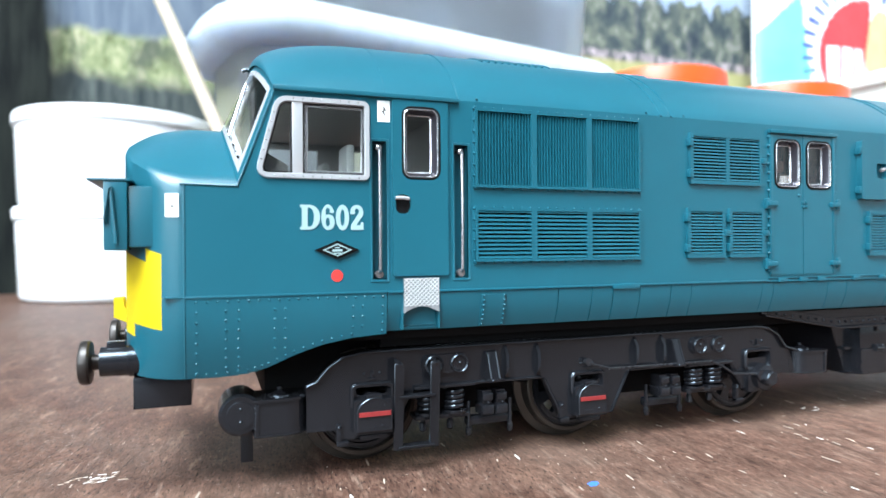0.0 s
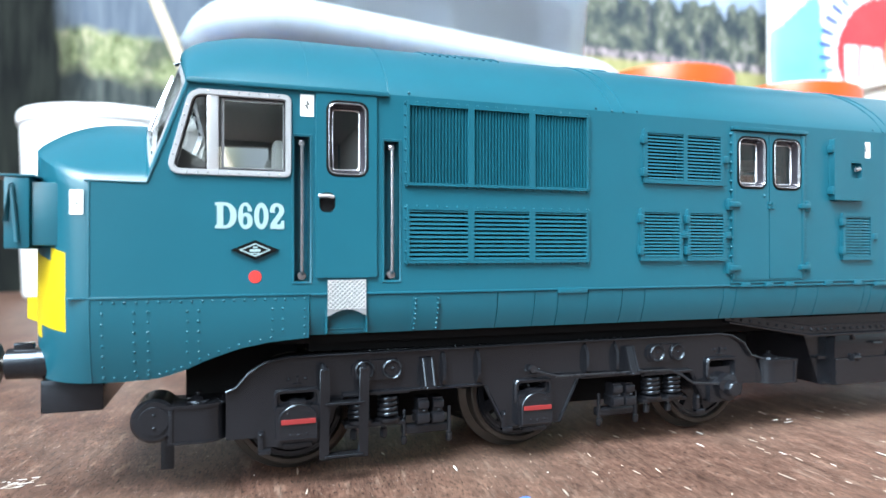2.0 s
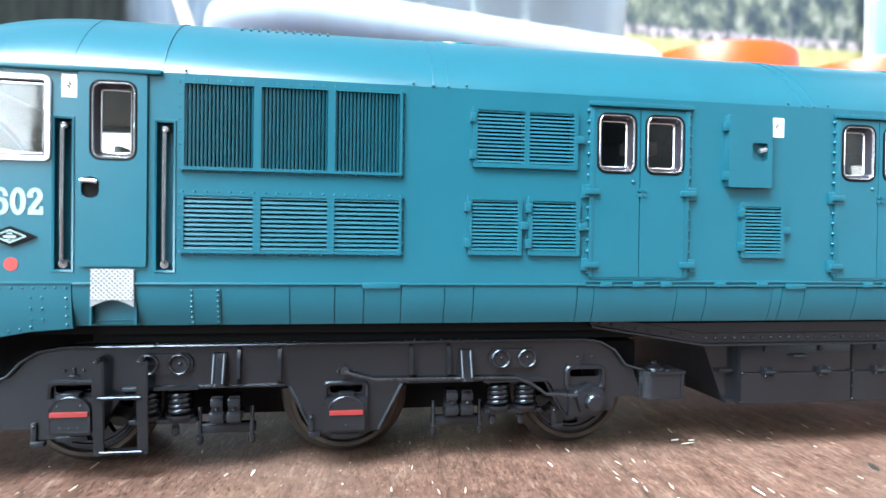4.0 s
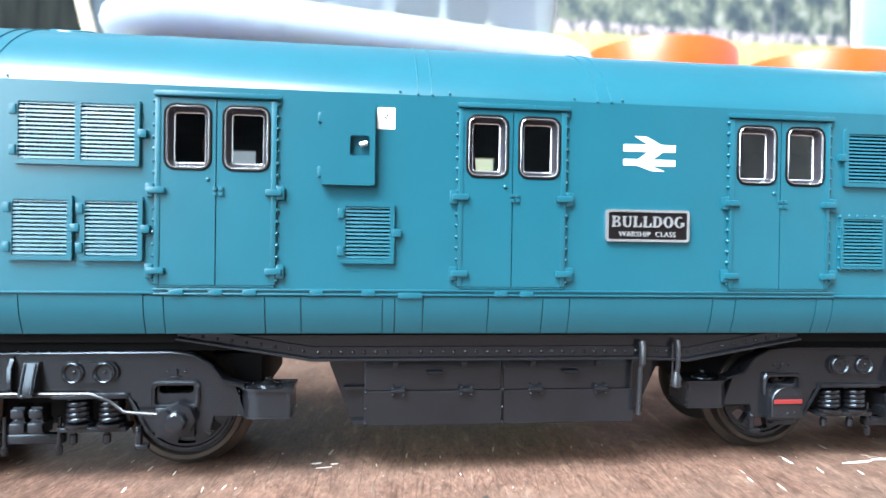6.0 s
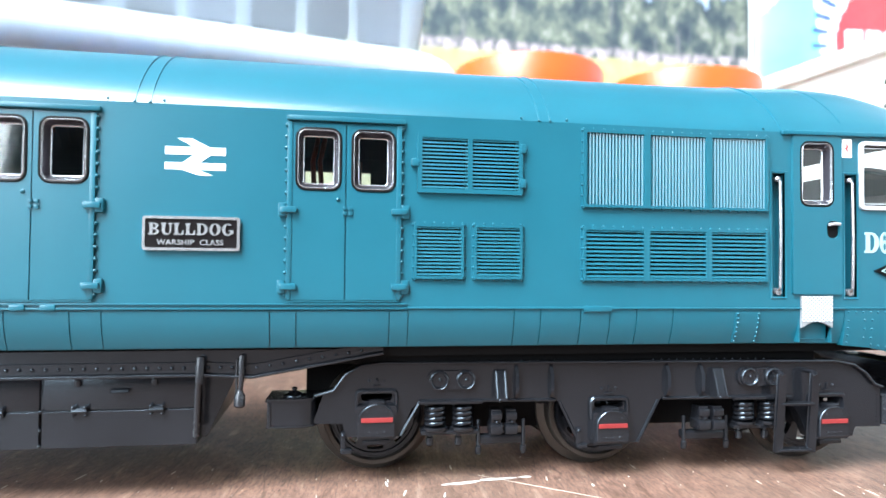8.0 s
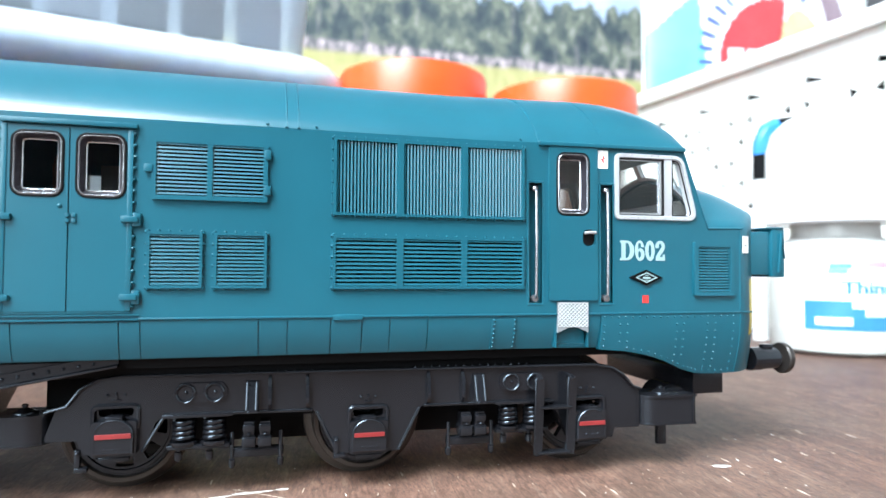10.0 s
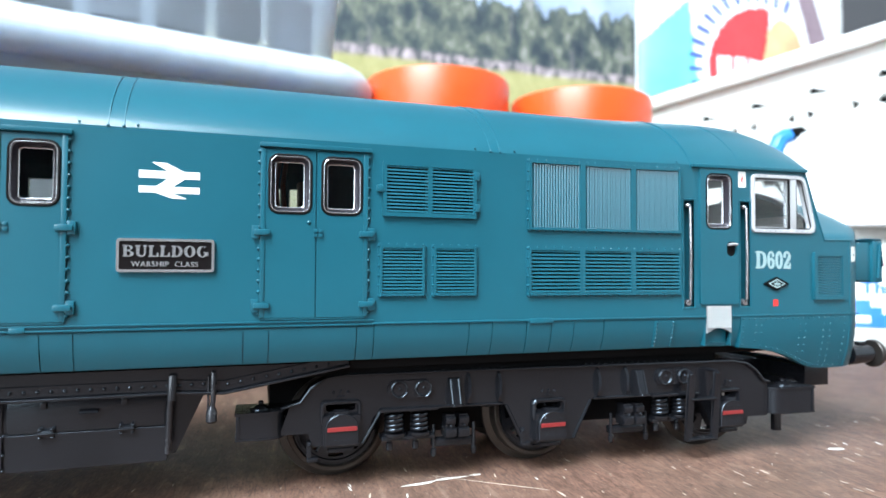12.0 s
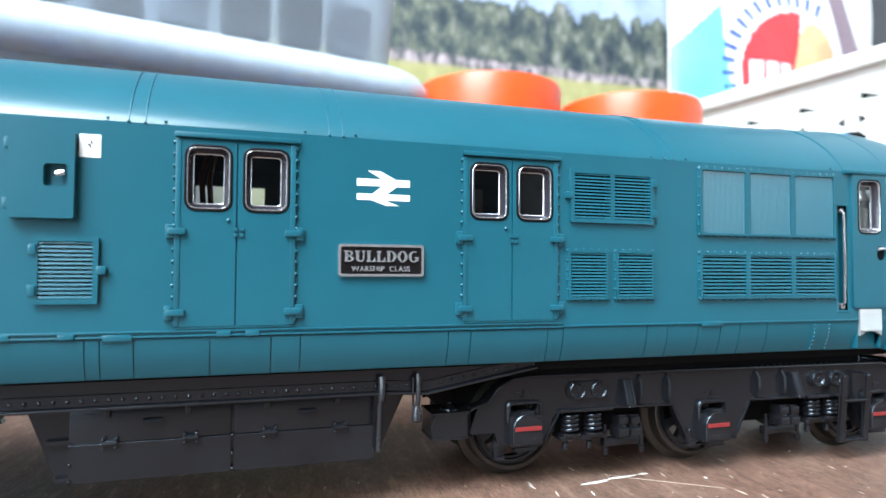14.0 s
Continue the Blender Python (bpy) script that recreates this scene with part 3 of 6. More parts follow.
    x0, x1 = sorted((s * (123.2 - back), s * (125.4 - back)))
    part("front_flap", bm_box(x0, x1, 1.1, 33.6, 26.9, 33.9, bevel=0.2), TEAL, box_)
    x0, x1 = sorted((s * 121.8, s * 125.9) if s < 0 else (122.6, 125.2))
    part("top_lip", bm_box(x0, x1, 1.0, 33.7, 33.92, 34.15, bevel=0.08), TEAL, box_)
    bm = bmesh.new()
    add_tube(bm, [(s * (125.2 - back), 0.95, 29.6), (s * (124.7 - back), 0.9, 33.2), (s * (124.2 - back), 0.95, 27.6)], 0.22, 6)
    part("stay", bm, TEAL, box_)
    bm = bmesh.new()
    add_prism(bm, [(s * 122.4, 18.4), (s * 124.6, 19.4), (s * 124.6, 21.6), (s * 123.7, 21.6), (s * 123.5, 20.5), (s * 122.4, 20.2)], 9.5, 12.0)
    bevel_sharp(bm, 0.12, 1)
    part("lamp_bracket", bm, YELLOW, nose, "yellow lamp bracket")
    bm = bmesh.new()
    add_tube(bm, [(s * 122.8, 12.2, 26.0), (s * 122.8, 12.2, 22.6), (s * 122.8, 10.6, 22.6), (s * 122.8, 10.6, 25.8)], 0.12, 6)
    part("door_seam", bm, DARK, nose)

    # windscreens
    def screen(u, k):
        y = 0.35 + (2 * HALF - 0.7) * u
        v = min(y, 2 * HALF - y) / HALF
        bulge = (3.6 + 0.9 * (1 - k)) * (1 - (1 - v) ** 2)
        z0, z1 = 33.65 + nose_top(y) * 0.97, CANTRAIL + 5.6 * (1 - (1 - v) ** 2.2)
        z = z0 + (z1 - z0) * k
        return Vector((s * (111.6 - 0.357 * (z - 33.6) + bulge), y, z))
    NU, NK = 54, 16
    def patch(bm, cells, back):
        cache = {}
        def vert(i, j, d):
            key = (i, j, d)
            if key not in cache:
                p = screen(i / NU, j / NK)
                p.x -= s * d
                cache[key] = bm.verts.new(p)
            return cache[key]
        for i, j in cells:
            for d in (0.0, back):
                bm.faces.new((vert(i, j, d), vert(i + 1, j, d), vert(i + 1, j + 1, d), vert(i, j + 1, d)))
            for (di, dj), (a, b) in {(0, -1): ((0, 0), (1, 0)), (0, 1): ((0, 1), (1, 1)), (-1, 0): ((0, 0), (0, 1)), (1, 0): ((1, 0), (1, 1))}.items():
                if (i + di, j + dj) not in cells:
                    bm.faces.new((vert(i + a[0], j + a[1], 0.0), vert(i + b[0], j + b[1], 0.0), vert(i + b[0], j + b[1], back), vert(i + a[0], j + a[1], back)))
    every = {(i, j) for i in range(NU) for j in range(NK)}
    panes = [{(i, j) for i in range(2, 26) for j in range(2, 14)}, {(i, j) for i in range(28, 52) for j in range(2, 14)}]
    trim = {(i, j) for i in range(1, 53) for j in range(1, 15)} - panes[0] - panes[1]
    bm = bmesh.new()
    patch(bm, every - trim - panes[0] - panes[1], 0.8)
    wall_ = part("cab_front", bm, TEAL, loco, smooth=50)
    bm = bmesh.new()
    patch(bm, trim, 1.0)
    part("windscreen_frame", bm, TRIM, wall_, "bright silver windscreen frame", smooth=50)
    for cells in panes:
        bm = bmesh.new()
        patch(bm, cells, 0.5)
        part("windscreen_pane", bm, GLASS, wall_, "clear windscreen pane", smooth=50).visible_shadow = False
    for u0 in (0.20,):
        bm = bmesh.new()
        pts = [screen(u0 + 0.10 * k, 0.15 + 0.6 * k) + Vector((s * 0.12, 0, 0)) for k in (0, 0.25, 0.5, 0.75, 1)]
        add_tube(bm, pts, 0.18, 6)
        part("wiper", bm, STEEL, wall_)

    bm = bmesh.new()
    p = screen(0.5, 1.0)
    add_tube(bm, [p + Vector((s * -0.6, -0.9, 0.2)), p + Vector((s * 0.5, -0.9, 0.35)), p + Vector((s * 1.0, -0.9, 0.1))], 0.28, 8)
    part("wiper_spindle", bm, BLACK, wall_, "small black wiper motor over the windscreen")
    # domed cab roof running back from the windscreen head
    bm = bmesh.new()
    rows = []
    NS = 12
    for k in range(NS + 1):
        a = radians(90 * k / NS)
        row = []
        for i in range(NU + 1):
            p = screen(i / NU, 1.0)
            y = 2 * HALF * i / NU
            length = abs(p.x) - 96.0
            x = abs(p.x) + 0.25 - length * (1 - math.cos(a))
            z = p.z + (roof_z(y) - p.z) * math.sin(a) ** 0.9
            row.append(bm.verts.new((s * x, y, z)))
        rows.append(row)
    back = [bm.verts.new((s * 86.6, v.co.y, roof_z(v.co.y))) for v in rows[-1]]
    rows.append(back)
    for a_, b_ in zip(rows, rows[1:]):
        for i in range(NU):
            bm.faces.new((a_[i], a_[i + 1], b_[i + 1], b_[i]))
    cab_roof = part("cab_roof", bm, TEAL, loco, "domed blue-green cab roof", smooth=60)
    bm = bmesh.new()
    x0, x1 = sorted((s * 108.0, s * 86.7))
    add_box(bm, x0, x1, -0.55, 0.5, 44.0, 44.55, bevel=0.15)
    part("rain_gutter", bm, TEAL, cab_roof)
    for x in (86.7, 95.6):
        bm = bmesh.new()
        add_tube(bm, [(s * x, y, roof_z(y) + 0.02) for y in [2 * HALF * k / 30 for k in range(31)]], 0.12 if x < 90 else 0.05, 6)
        part("roof_joint", bm, TEAL, cab_roof)

    # cab inside: bulkhead, desk and two seats
    bm = bmesh.new()
    add_prism(bm, [(2.2, 24.0)] + [(y, roof_z(y) - 0.6) for y in steps(2.3, 32.4, 2.0)] + [(32.5, 24.0)], *sorted((s * 87.0, s * 86.2)), "x")
    part("bulkhead", bm, CABWALL, loco, "pale cab back wall")
    bm = bmesh.new()
    add_prism(bm, [(s * 110.0, 30.0), (s * 106.0, 30.0), (s * 106.2, 36.2), (s * 108.6, 37.6), (s * 109.6, 36.5)], 2.0, 32.6)
    part("control_desk", bm, SEAT, loco)
    for y in (8.5, 26.0):
        bm = bmesh.new()
        add_box(bm, *sorted((s * 103.2, s * 98.6)), y - 2.6, y + 2.6, 32.0, 34.2, bevel=0.5)
        add_box(bm, *sorted((s * 98.9, s * 97.8)), y - 2.5, y + 2.5, 33.0, 39.6, bevel=0.4)
        add_box(bm, *sorted((s * 102, s * 100)), y - 1, y + 1, 29.0, 32.2)
        part("cab_seat", bm, SEATGREY, loco, "pale grey driver's seat")
    bm = bmesh.new()
    lining = [(-109.8, 29.5), (-110.4, 35.0), (-107.6, CANTRAIL), (-87.1, CANTRAIL), (-87.1, 29.5)]
    far_door = rounded_poly([(-89.3, 43.0), (-93.5, 43.0), (-93.5, 35.1), (-89.3, 35.1)], 0.3)
    add_pierced(bm, lining if s < 0 else mirrored(lining), [cab_hole, far_door] if s < 0 else [mirrored(cab_hole), mirrored(far_door)], 2 * HALF - 1.4, 2 * HALF - 1.05)
    part("cab_lining", bm, CABWALL, loco)
    part("cab_ceiling", bm_box(*sorted((s * 107.4, s * 87.1)), 1.1, 33.6, 43.75, 44.0), CABWALL, loco)
    if s < 0:
        part("draw_gear", bm_box(-108.5, -96.0, 8.0, 26.7, 9.2, 16.3, bevel=0.4), DARK, loco)
    bm = bm_box(*sorted((s * 110.5, s * 87.0)), 2.3, 32.4, 28.6, 29.4)
    part("cab_floor", bm, SEAT, loco)

    # cab side window: silver frame, mullion and panes
    hole = cab_hole if s < 0 else mirrored(cab_hole)
    bm = bmesh.new()
    add_ring(bm, (grown(hole, 0.58), 0.0), (grown(hole, 0.56), -0.24), (grown(hole, 0.48), -0.34), (grown(hole, 0.02), -0.34), (grown(hole, -0.12), 0.05), (grown(hole, -0.25), 0.8), (grown(hole, 0.1), 0.9))
    cw = part("cab_window_frame", bm, TRIM, loco, "bright silver cab window frame")
    bm = bmesh.new()
    add_ring(bm, (grown(hole, -0.08), 0.05), (grown(hole, -0.10), -0.06), (grown(hole, -0.22), -0.06), (grown(hole, -0.22), 0.05))
    part("glazing_bead", bm, RUBBER, cw)
    bm = bmesh.new()
    for x in (106.1, 104.73):
        add_box(bm, *sorted((s * (x - 0.06), s * (x + 0.06))), -0.14, 0.4, 35.3, 42.7)
    part("glazing_bead", bm, RUBBER, cw)
    bm = bmesh.new()
    x0, x1 = sorted((s * 106.0, s * 104.85))
    add_box(bm, x0, x1, -0.22, 0.7, 35.1, 42.9, bevel=0.12)
    part("window_mullion", bm, TRIM, cw)
    bm = bmesh.new()
    for a0, a1, b0, b1 in ((98.0, 98.32, 35.2, 42.8), (104.3, 104.6, 35.2, 42.8)):
        add_box(bm, *sorted((s * a0, s * a1)), 0.1, 0.7, b0, b1)
    add_box(bm, *sorted((s * 98.32, s * 104.3)), 0.12, 0.68, 42.5, 42.8)
    add_box(bm, *sorted((s * 98.32, s * 104.3)), 0.12, 0.68, 35.2, 35.5)
    part("sliding_sash", bm, SILVER, cw)
    bm = bmesh.new()
    add_prism(bm, hole, 0.45, 0.62)
    part("cab_window_pane", bm, GLASS, cw, "clear cab side window pane").visible_shadow = False
    bm = bmesh.new()
    for (xa, za), (xb, zb) in zip(grown(hole, 0.30), grown(hole, 0.30)[1:]):
        n = int(math.hypot(xb - xa, zb - za) / 0.95)
        for k in range(n):
            add_rivet(bm, xa + (xb - xa) * (k + 0.5) / n, -0.30, za + (zb - za) * (k + 0.5) / n, 0.10, 0.10)
    part("frame_screws", bm, STEEL, cw)

    # cab door with its window, handle and the grab rails in their slots
    x0, x1 = sorted((s * 94.85, s * 88.1))
    wx = sorted((-s * DOOR_WINDOW[0], -s * DOOR_WINDOW[1]))
    bm = bmesh.new()
    notch = sorted((s * 94.5, s * 92.75))
    add_pierced(bm, rounded(x0, x1, 23.75, 43.95, 0.25, 2), [rounded(*wx, 35.1, 43.0, 0.9), rounded(*notch, 30.9, 33.1, 0.7)], -0.34, 0.0)
    soften(bm, -0.34, 0.15)
    door = part("cab_door", bm, TEAL, loco, "closed blue-green cab door")
    add_window(wx[0], wx[1], 35.1, 43.0, door, 0.9)
    # the recess floor is coloured dark to stand in for its shadow
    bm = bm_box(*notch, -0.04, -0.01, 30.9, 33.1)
    part("handle_recess_shade", bm, DARK, door, "door handle recess, coloured dark for its shadow")
    bm = bmesh.new()
    add_tube(bm, [(s * 94.55, -0.36, 32.7), (s * 93.6, -0.52, 32.7), (s * 92.95, -0.46, 32.6)], 0.21, 8)
    part("door_handle", bm, TRIM, door, "small steel door handle")
    for a, b, z0, z1 in RAIL_SLOTS:
        x0, x1 = sorted((-s * a, -s * b))
        bm = bmesh.new()
        add_box(bm, x0, x1, 1.9, 2.1, z0, z1)
        for q in ((x0 - 0.1, x0, 0.9, 2.1, z0, z1), (x1, x1 + 0.1, 0.9, 2.1, z0, z1), (x0, x1, 0.9, 2.1, z0 - 0.1, z0), (x0, x1, 0.9, 2.1, z1, z1 + 0.1)):
            add_box(bm, *q)
        slot = part("rail_slot", bm, TEAL, loco)
        bm = bmesh.new()
        add_ring(bm, (grown(rect(x0, x1, z0, z1), 0.28), 0.0), (grown(rect(x0, x1, z0, z1), 0.22), -0.12), (rect(x0, x1, z0, z1), -0.02), (rect(x0, x1, z0, z1), 0.4))
        part("slot_rim", bm, TEAL, slot)
        xm = (x0 + x1) / 2
        bm = bmesh.new()
        add_tube(bm, [(xm, 1.9, 38.5), (xm, 0.25, 38.45), (xm, -0.3, 38.0), (xm, -0.42, 31), (xm, -0.3, 24.5), (xm, 0.25, 24.0), (xm, 1.9, 23.95)], 0.19, 8)
        add_lathe(bm, [(-0.25, 0.2), (-0.1, 0.36), (0.3, 0.36)], (xm, 0.1, 38.35), seg=10)
        add_lathe(bm, [(-0.3, 0.45), (0.4, 0.5)], (xm, 0.3, 24.0), seg=10)
        part("grab_rail", bm, STEEL, slot, "bright steel grab rail")

    # bar of white print: warning flash beside the door
    x0, x1 = sorted((s * 96.5, s * 95.05))
    flash = part("warning_sticker", bm_box(x0, x1, -0.05, 0.02, 41.3, 43.7), WHITE, loco, "small white warning flash")
    bm = bmesh.new()
    cx = (x0 + x1) / 2
    add_prism(bm, [(cx - 0.05, 43.2), (cx + 0.35, 42.5), (cx + 0.05, 42.55), (cx + 0.25, 41.8), (cx - 0.35, 42.6), (cx - 0.05, 42.55)], -0.08, -0.04)
    part("flash_mark", bm, RED if s > 0 else SEAT, flash)

    # maker's diamond and route disc
    cx = s * (101.2 if s < 0 else 102.0)
    def diamond(w, h):
        return [(cx + w, 26.8), (cx, 26.8 + h), (cx - w, 26.8), (cx, 26.8 - h)]
    bm = bmesh.new()
    add_prism(bm, diamond(2.45, 1.05), -0.30, 0.0)
    dia = part("builders_plate", bm, RUBBER, loco, "black diamond builder's plate edged in white")
    bm = bmesh.new()
    add_ring(bm, (diamond(1.62, 0.72), -0.30), (diamond(1.62, 0.72), -0.36), (diamond(1.33, 0.56), -0.36), (diamond(1.33, 0.56), -0.30))
    add_box(bm, cx - 0.55, cx + 0.55, -0.36, -0.29, 26.62, 26.88)
    add_box(bm, cx - 0.25, cx + 0.25, -0.36, -0.29, 27.0, 27.14)
    add_box(bm, cx - 0.4, cx + 0.4, -0.36, -0.29, 26.4, 26.5)
    part("plate_edging", bm, CREAM, dia)
    bm = bmesh.new()
    if s < 0:
        add_lathe(bm, [(-0.06, 0.66), (0.02, 0.66)], (cx, 0, 23.95), seg=24)
    else:
        add_box(bm, cx - 0.45, cx + 0.45, -0.06, 0.02, 23.4, 24.4)
    part("route_spot", bm, RED, side, "small red route spot")

    # number
    cx = s * 101.7 if s < 0 else 101.6
    me = slab_word("running_number", "D602", 7.0, 2.72, 0.07, CREAM, 0.05)
    piece("running_number", me, (cx, 0.0, 30.4), side, "pale bold running number D602")

    # buffers and the black box below the nose
    far, level = (122.0, 15.05) if s < 0 else (124.3, 14.5)
    for y in (6.0, 2 * HALF - 6.0):
        bm = bmesh.new()
        add_lathe(bm, [(s * -1.2, 1.75), (0, 1.75), (s * 0.6, 1.75), (s * 0.7, 1.62), (s * 3.4, 1.58), (s * 3.5, 1.2)], (s * far, y, level), "x", 24)
        add_box(bm, *sorted((s * (far + 1.0), s * (far + 2.8))), y - 0.5, y + 0.5, level + 1.35, level + 2.15, bevel=0.1)
        buf = part("buffer", bm, BLACK, loco, "black sprung buffer")
        bm = bmesh.new()
        add_lathe(bm, [(s * 3.3, 0.8), (s * 4.2, 0.85), (s * 4.3, 2.2), (s * 4.5, 2.36), (s * 5.0, 2.36), (s * 5.3, 2.2), (s * 5.5, 1.4), (s * 5.6, 0.4)], (s * far, y, level), "x", 28)
        part("buffer_head", bm, BUFFER, buf)
    bm = bm_box(*sorted((s * 122.2, s * 116.4) if s < 0 else (117.6, 112.6)), 4.8, 29.9, 9.9, 13.3, bevel=0.1)
    part("coupling_valance", bm, BLACK, loco)


def add_window(x0, x1, z0, z1, parent, r=0.9):
    """A small window: black gasket, bright bevelled surround and a set-back pane."""
    loop = rounded(x0, x1, z0, z1, r)
    bm = bmesh.new()
    add_ring(bm, (grown(loop, 0.30), -0.16), (grown(loop, 0.25), -0.36), (grown(loop, 0.14), -0.42), (grown(loop, 0.02), -0.38), (grown(loop, 0.0), 0.0), (grown(loop, 0.15), 0.1))
    gasket = part("window_gasket", bm, RUBBER, parent)
    bm = bmesh.new()
    add_ring(bm, (grown(loop, 0.01), -0.26), (grown(loop, -0.02), -0.38), (grown(loop, -0.06), -0.41), (grown(loop, -0.11), -0.34), (grown(loop, -0.13), -0.1))
    part("window_surround", bm, SILVER, parent, "bright silver window surround")
    bm = bmesh.new()
    add_ring(bm, (grown(loop, -0.12), -0.15), (grown(loop, -0.20), -0.05), (grown(loop, -0.56), 0.85), (grown(loop, -0.50), 0.95), (grown(loop, 0.0), 0.95))
    part("window_reveal", bm, REVEAL, parent)
    bm = bmesh.new()
    add_ring(bm, (grown(loop, -0.54), 0.9), (grown(loop, -0.53), 0.62), (grown(loop, -0.60), 0.60), (grown(loop, -0.68), 0.66), (grown(loop, -0.68), 0.9))
    part("inner_frame", bm, SILVER, parent)
    bm = bmesh.new()
    add_prism(bm, grown(loop, -0.6), 0.75, 0.88)
    pane = part("window_pane", bm, GLASS, parent, "clear window pane")
    pane.visible_shadow = False


for s in (-1, 1):
    build_end(s)

# ---- main roof ----
bm = bmesh.new()
ys = [HALF * (k / 16) ** 1.7 for k in range(17)]
ys += [2 * HALF - y for y in reversed(ys[:-1])]
rows = [[bm.verts.new((x, y, roof_z(y))) for y in ys] for x in steps(-86.6, 86.6, 8)]
for a, b in zip(rows, rows[1:]):
    for i in range(len(ys) - 1):
        bm.faces.new((a[i], a[i + 1], b[i + 1], b[i]))
roof = part("roof", bm, TEAL, loco, "smooth curved blue-green roof", smooth=60)
for x in (-57.6, -55.9, -10.6, -9.0, 10.4, 12.0, 56.2, 57.6):
    bm = bmesh.new()
    pts = [(x, y, roof_z(y) + 0.03) for y in [0.05] + [2 * HALF * k / 24 for k in range(1, 24)] + [2 * HALF - 0.05]]
    add_tube(bm, pts, 0.11, 6)
    add_rivet(bm, x, -0.05, CANTRAIL + 0.1, 0.18, 0.16)
    part("roof_rib", bm, TEAL, roof)
for x in (-84.3, -59.9, -53.8, -12.6, -7.0, 7.6, 13.4, 54.0, 59.7, 84.3):
    bm = bmesh.new()
    add_rivet(bm, x, 0.0, CANTRAIL + 0.35, 0.17, 0.15)
    part("lifting_stud", bm, TEAL, roof)
bm = bmesh.new()
for k in range(11):
    x = -79.8 + k * 1.02
    add_tube(bm, [(x, y, roof_z(y) + 0.02) for y in steps(8.6, 26.1, 1.5)], 0.2, 5)
part("roof_grille", bm, TEAL, roof, "slatted fan grille on the roof")
bm = bmesh.new()
add_lathe(bm, [(-0.06, 2.6), (0.14, 2.5), (0.2, 2.2), (0.12, 2.0), (0.12, 0.1)], (-53.0, 13.0, 0.0), "z", 24)
for v in bm.verts:                 # the port lies on the curve of the roof
    v.co.z += roof_z(v.co.y)
part("exhaust_port", bm, TEAL, roof)

# ---- louvres ----
def louvre(panes, margin, upright=False, parent=side, rivets=True, label="raised louvre panel", pitch=0.43):
    x0, x1 = min(p[0] for p in panes) - margin, max(p[1] for p in panes) + margin
    z0, z1 = min(p[2] for p in panes) - margin, max(p[3] for p in panes) + margin
    if rivets:                     # a riveted panel has a low flange round its raised frame
        x0, x1, z0, z1 = x0 + 0.18, x1 - 0.18, z0 + 0.18, z1 - 0.18
    bm = bmesh.new()
    add_pierced(bm, rounded(x0, x1, z0, z1, 0.2, 2), [rect(*p) for p in panes], -0.46, 0.0)
    bmesh.ops.bevel(bm, geom=[e for e in bm.edges if all(v.co.y < -0.44 for v in e.verts) and len(e.link_faces) == 2 and abs(e.calc_face_angle(0)) > 1.0], offset=0.15, segments=2, affect="EDGES")
    if rivets:
        add_pierced(bm, rounded(x0 - 0.2, x1 + 0.2, z0 - 0.2, z1 + 0.2, 0.2, 2), [rect(x0 + 0.1, x1 - 0.1, z0 + 0.1, z1 - 0.1)], -0.14, 0.0)
        for x in steps(x0 + 0.1, x1 - 0.1, 1.25):
            for z in (z0 - 0.07, z1 + 0.07):
                add_rivet(bm, x, -0.14, z, 0.18, 0.24)
        for z in steps(z0 + 0.1, z1 - 0.1, 1.25):
            for x in (x0 - 0.07, x1 + 0.07):
                add_rivet(bm, x, -0.14, z, 0.18, 0.24)
    panel = part("louvre_panel", bm, TEAL, loco, label, smooth=25)
    for a0, a1, b0, b1 in panes:
        bm = bmesh.new()
        if upright:
            for x in steps(a0 + 0.12, a1 - 0.12, 0.41):
                q = 1 if a0 > 0 else -1          # the fins of the two ends mirror each other
                add_prism(bm, [(x + q * u, v) for u, v in ((-0.10, 0.65), (-0.10, -0.11), (0.08, -0.26), (0.11, -0.26), (0.25, 0.65))], b0 - 0.05, b1 + 0.05, "z")
        else:
            for z in steps(b0 + 0.2, b1 - 0.1, pitch):
                h = 1.12 * pitch / 0.43
                add_prism(bm, [(-0.38, z - 0.11 * h), (-0.31, z + 0.09 * h), (0.34, z + 0.16 * h), (0.36, z + 0.08 * h), (-0.2, z - 0.07 * h)], a0 - 0.05, a1 + 0.05, "x")
        part("slats", bm, TEAL, panel, smooth=25)
    return panel, (x0, x1, z0, z1)


for s in (-1, 1):
    xs = [tuple(sorted((s * a, s * b))) for a, b in UPPER_PANES]
    louvre([(a, b, 34.5, 43.3) for a, b in xs], 0.52, upright=True, label="riveted panel of fine upright louvres")
    louvre([(a, b, 25.6, 31.4) for a, b in xs], 0.52, label="riveted panel of level louvres", pitch=0.5)
for k, panes in enumerate(SMALL_LOUVRES):
    panel, (x0, x1, z0, z1) = louvre(panes, 0.52, rivets=k > 4, label="small hinged louvre panel")
    if k < 4:                      # hinges at the left, catch at the right
        hinge_x, catch_x = x0, x1
    elif k == 4:
        hinge_x, catch_x = x1, x0
    else:
        continue
    for z in (z0 + 0.2 * (z1 - z0), z1 - 0.2 * (z1 - z0)):
        part("panel_hinge", bm_box(hinge_x - 0.35, hinge_x + 0.35, -0.65, 0.0, z - 0.55, z + 0.55, bevel=0.1), TEAL, panel)
    zc = (z0 + z1) / 2
    part("panel_catch", bm_box(catch_x - 0.2, catch_x + 0.75, -0.6, 0.0, zc - 0.45, zc + 0.45, bevel=0.15) if catch_x > hinge_x else bm_box(catch_x - 0.75, catch_x + 0.2, -0.6, 0.0, zc - 0.45, zc + 0.45, bevel=0.15), TEAL, panel)
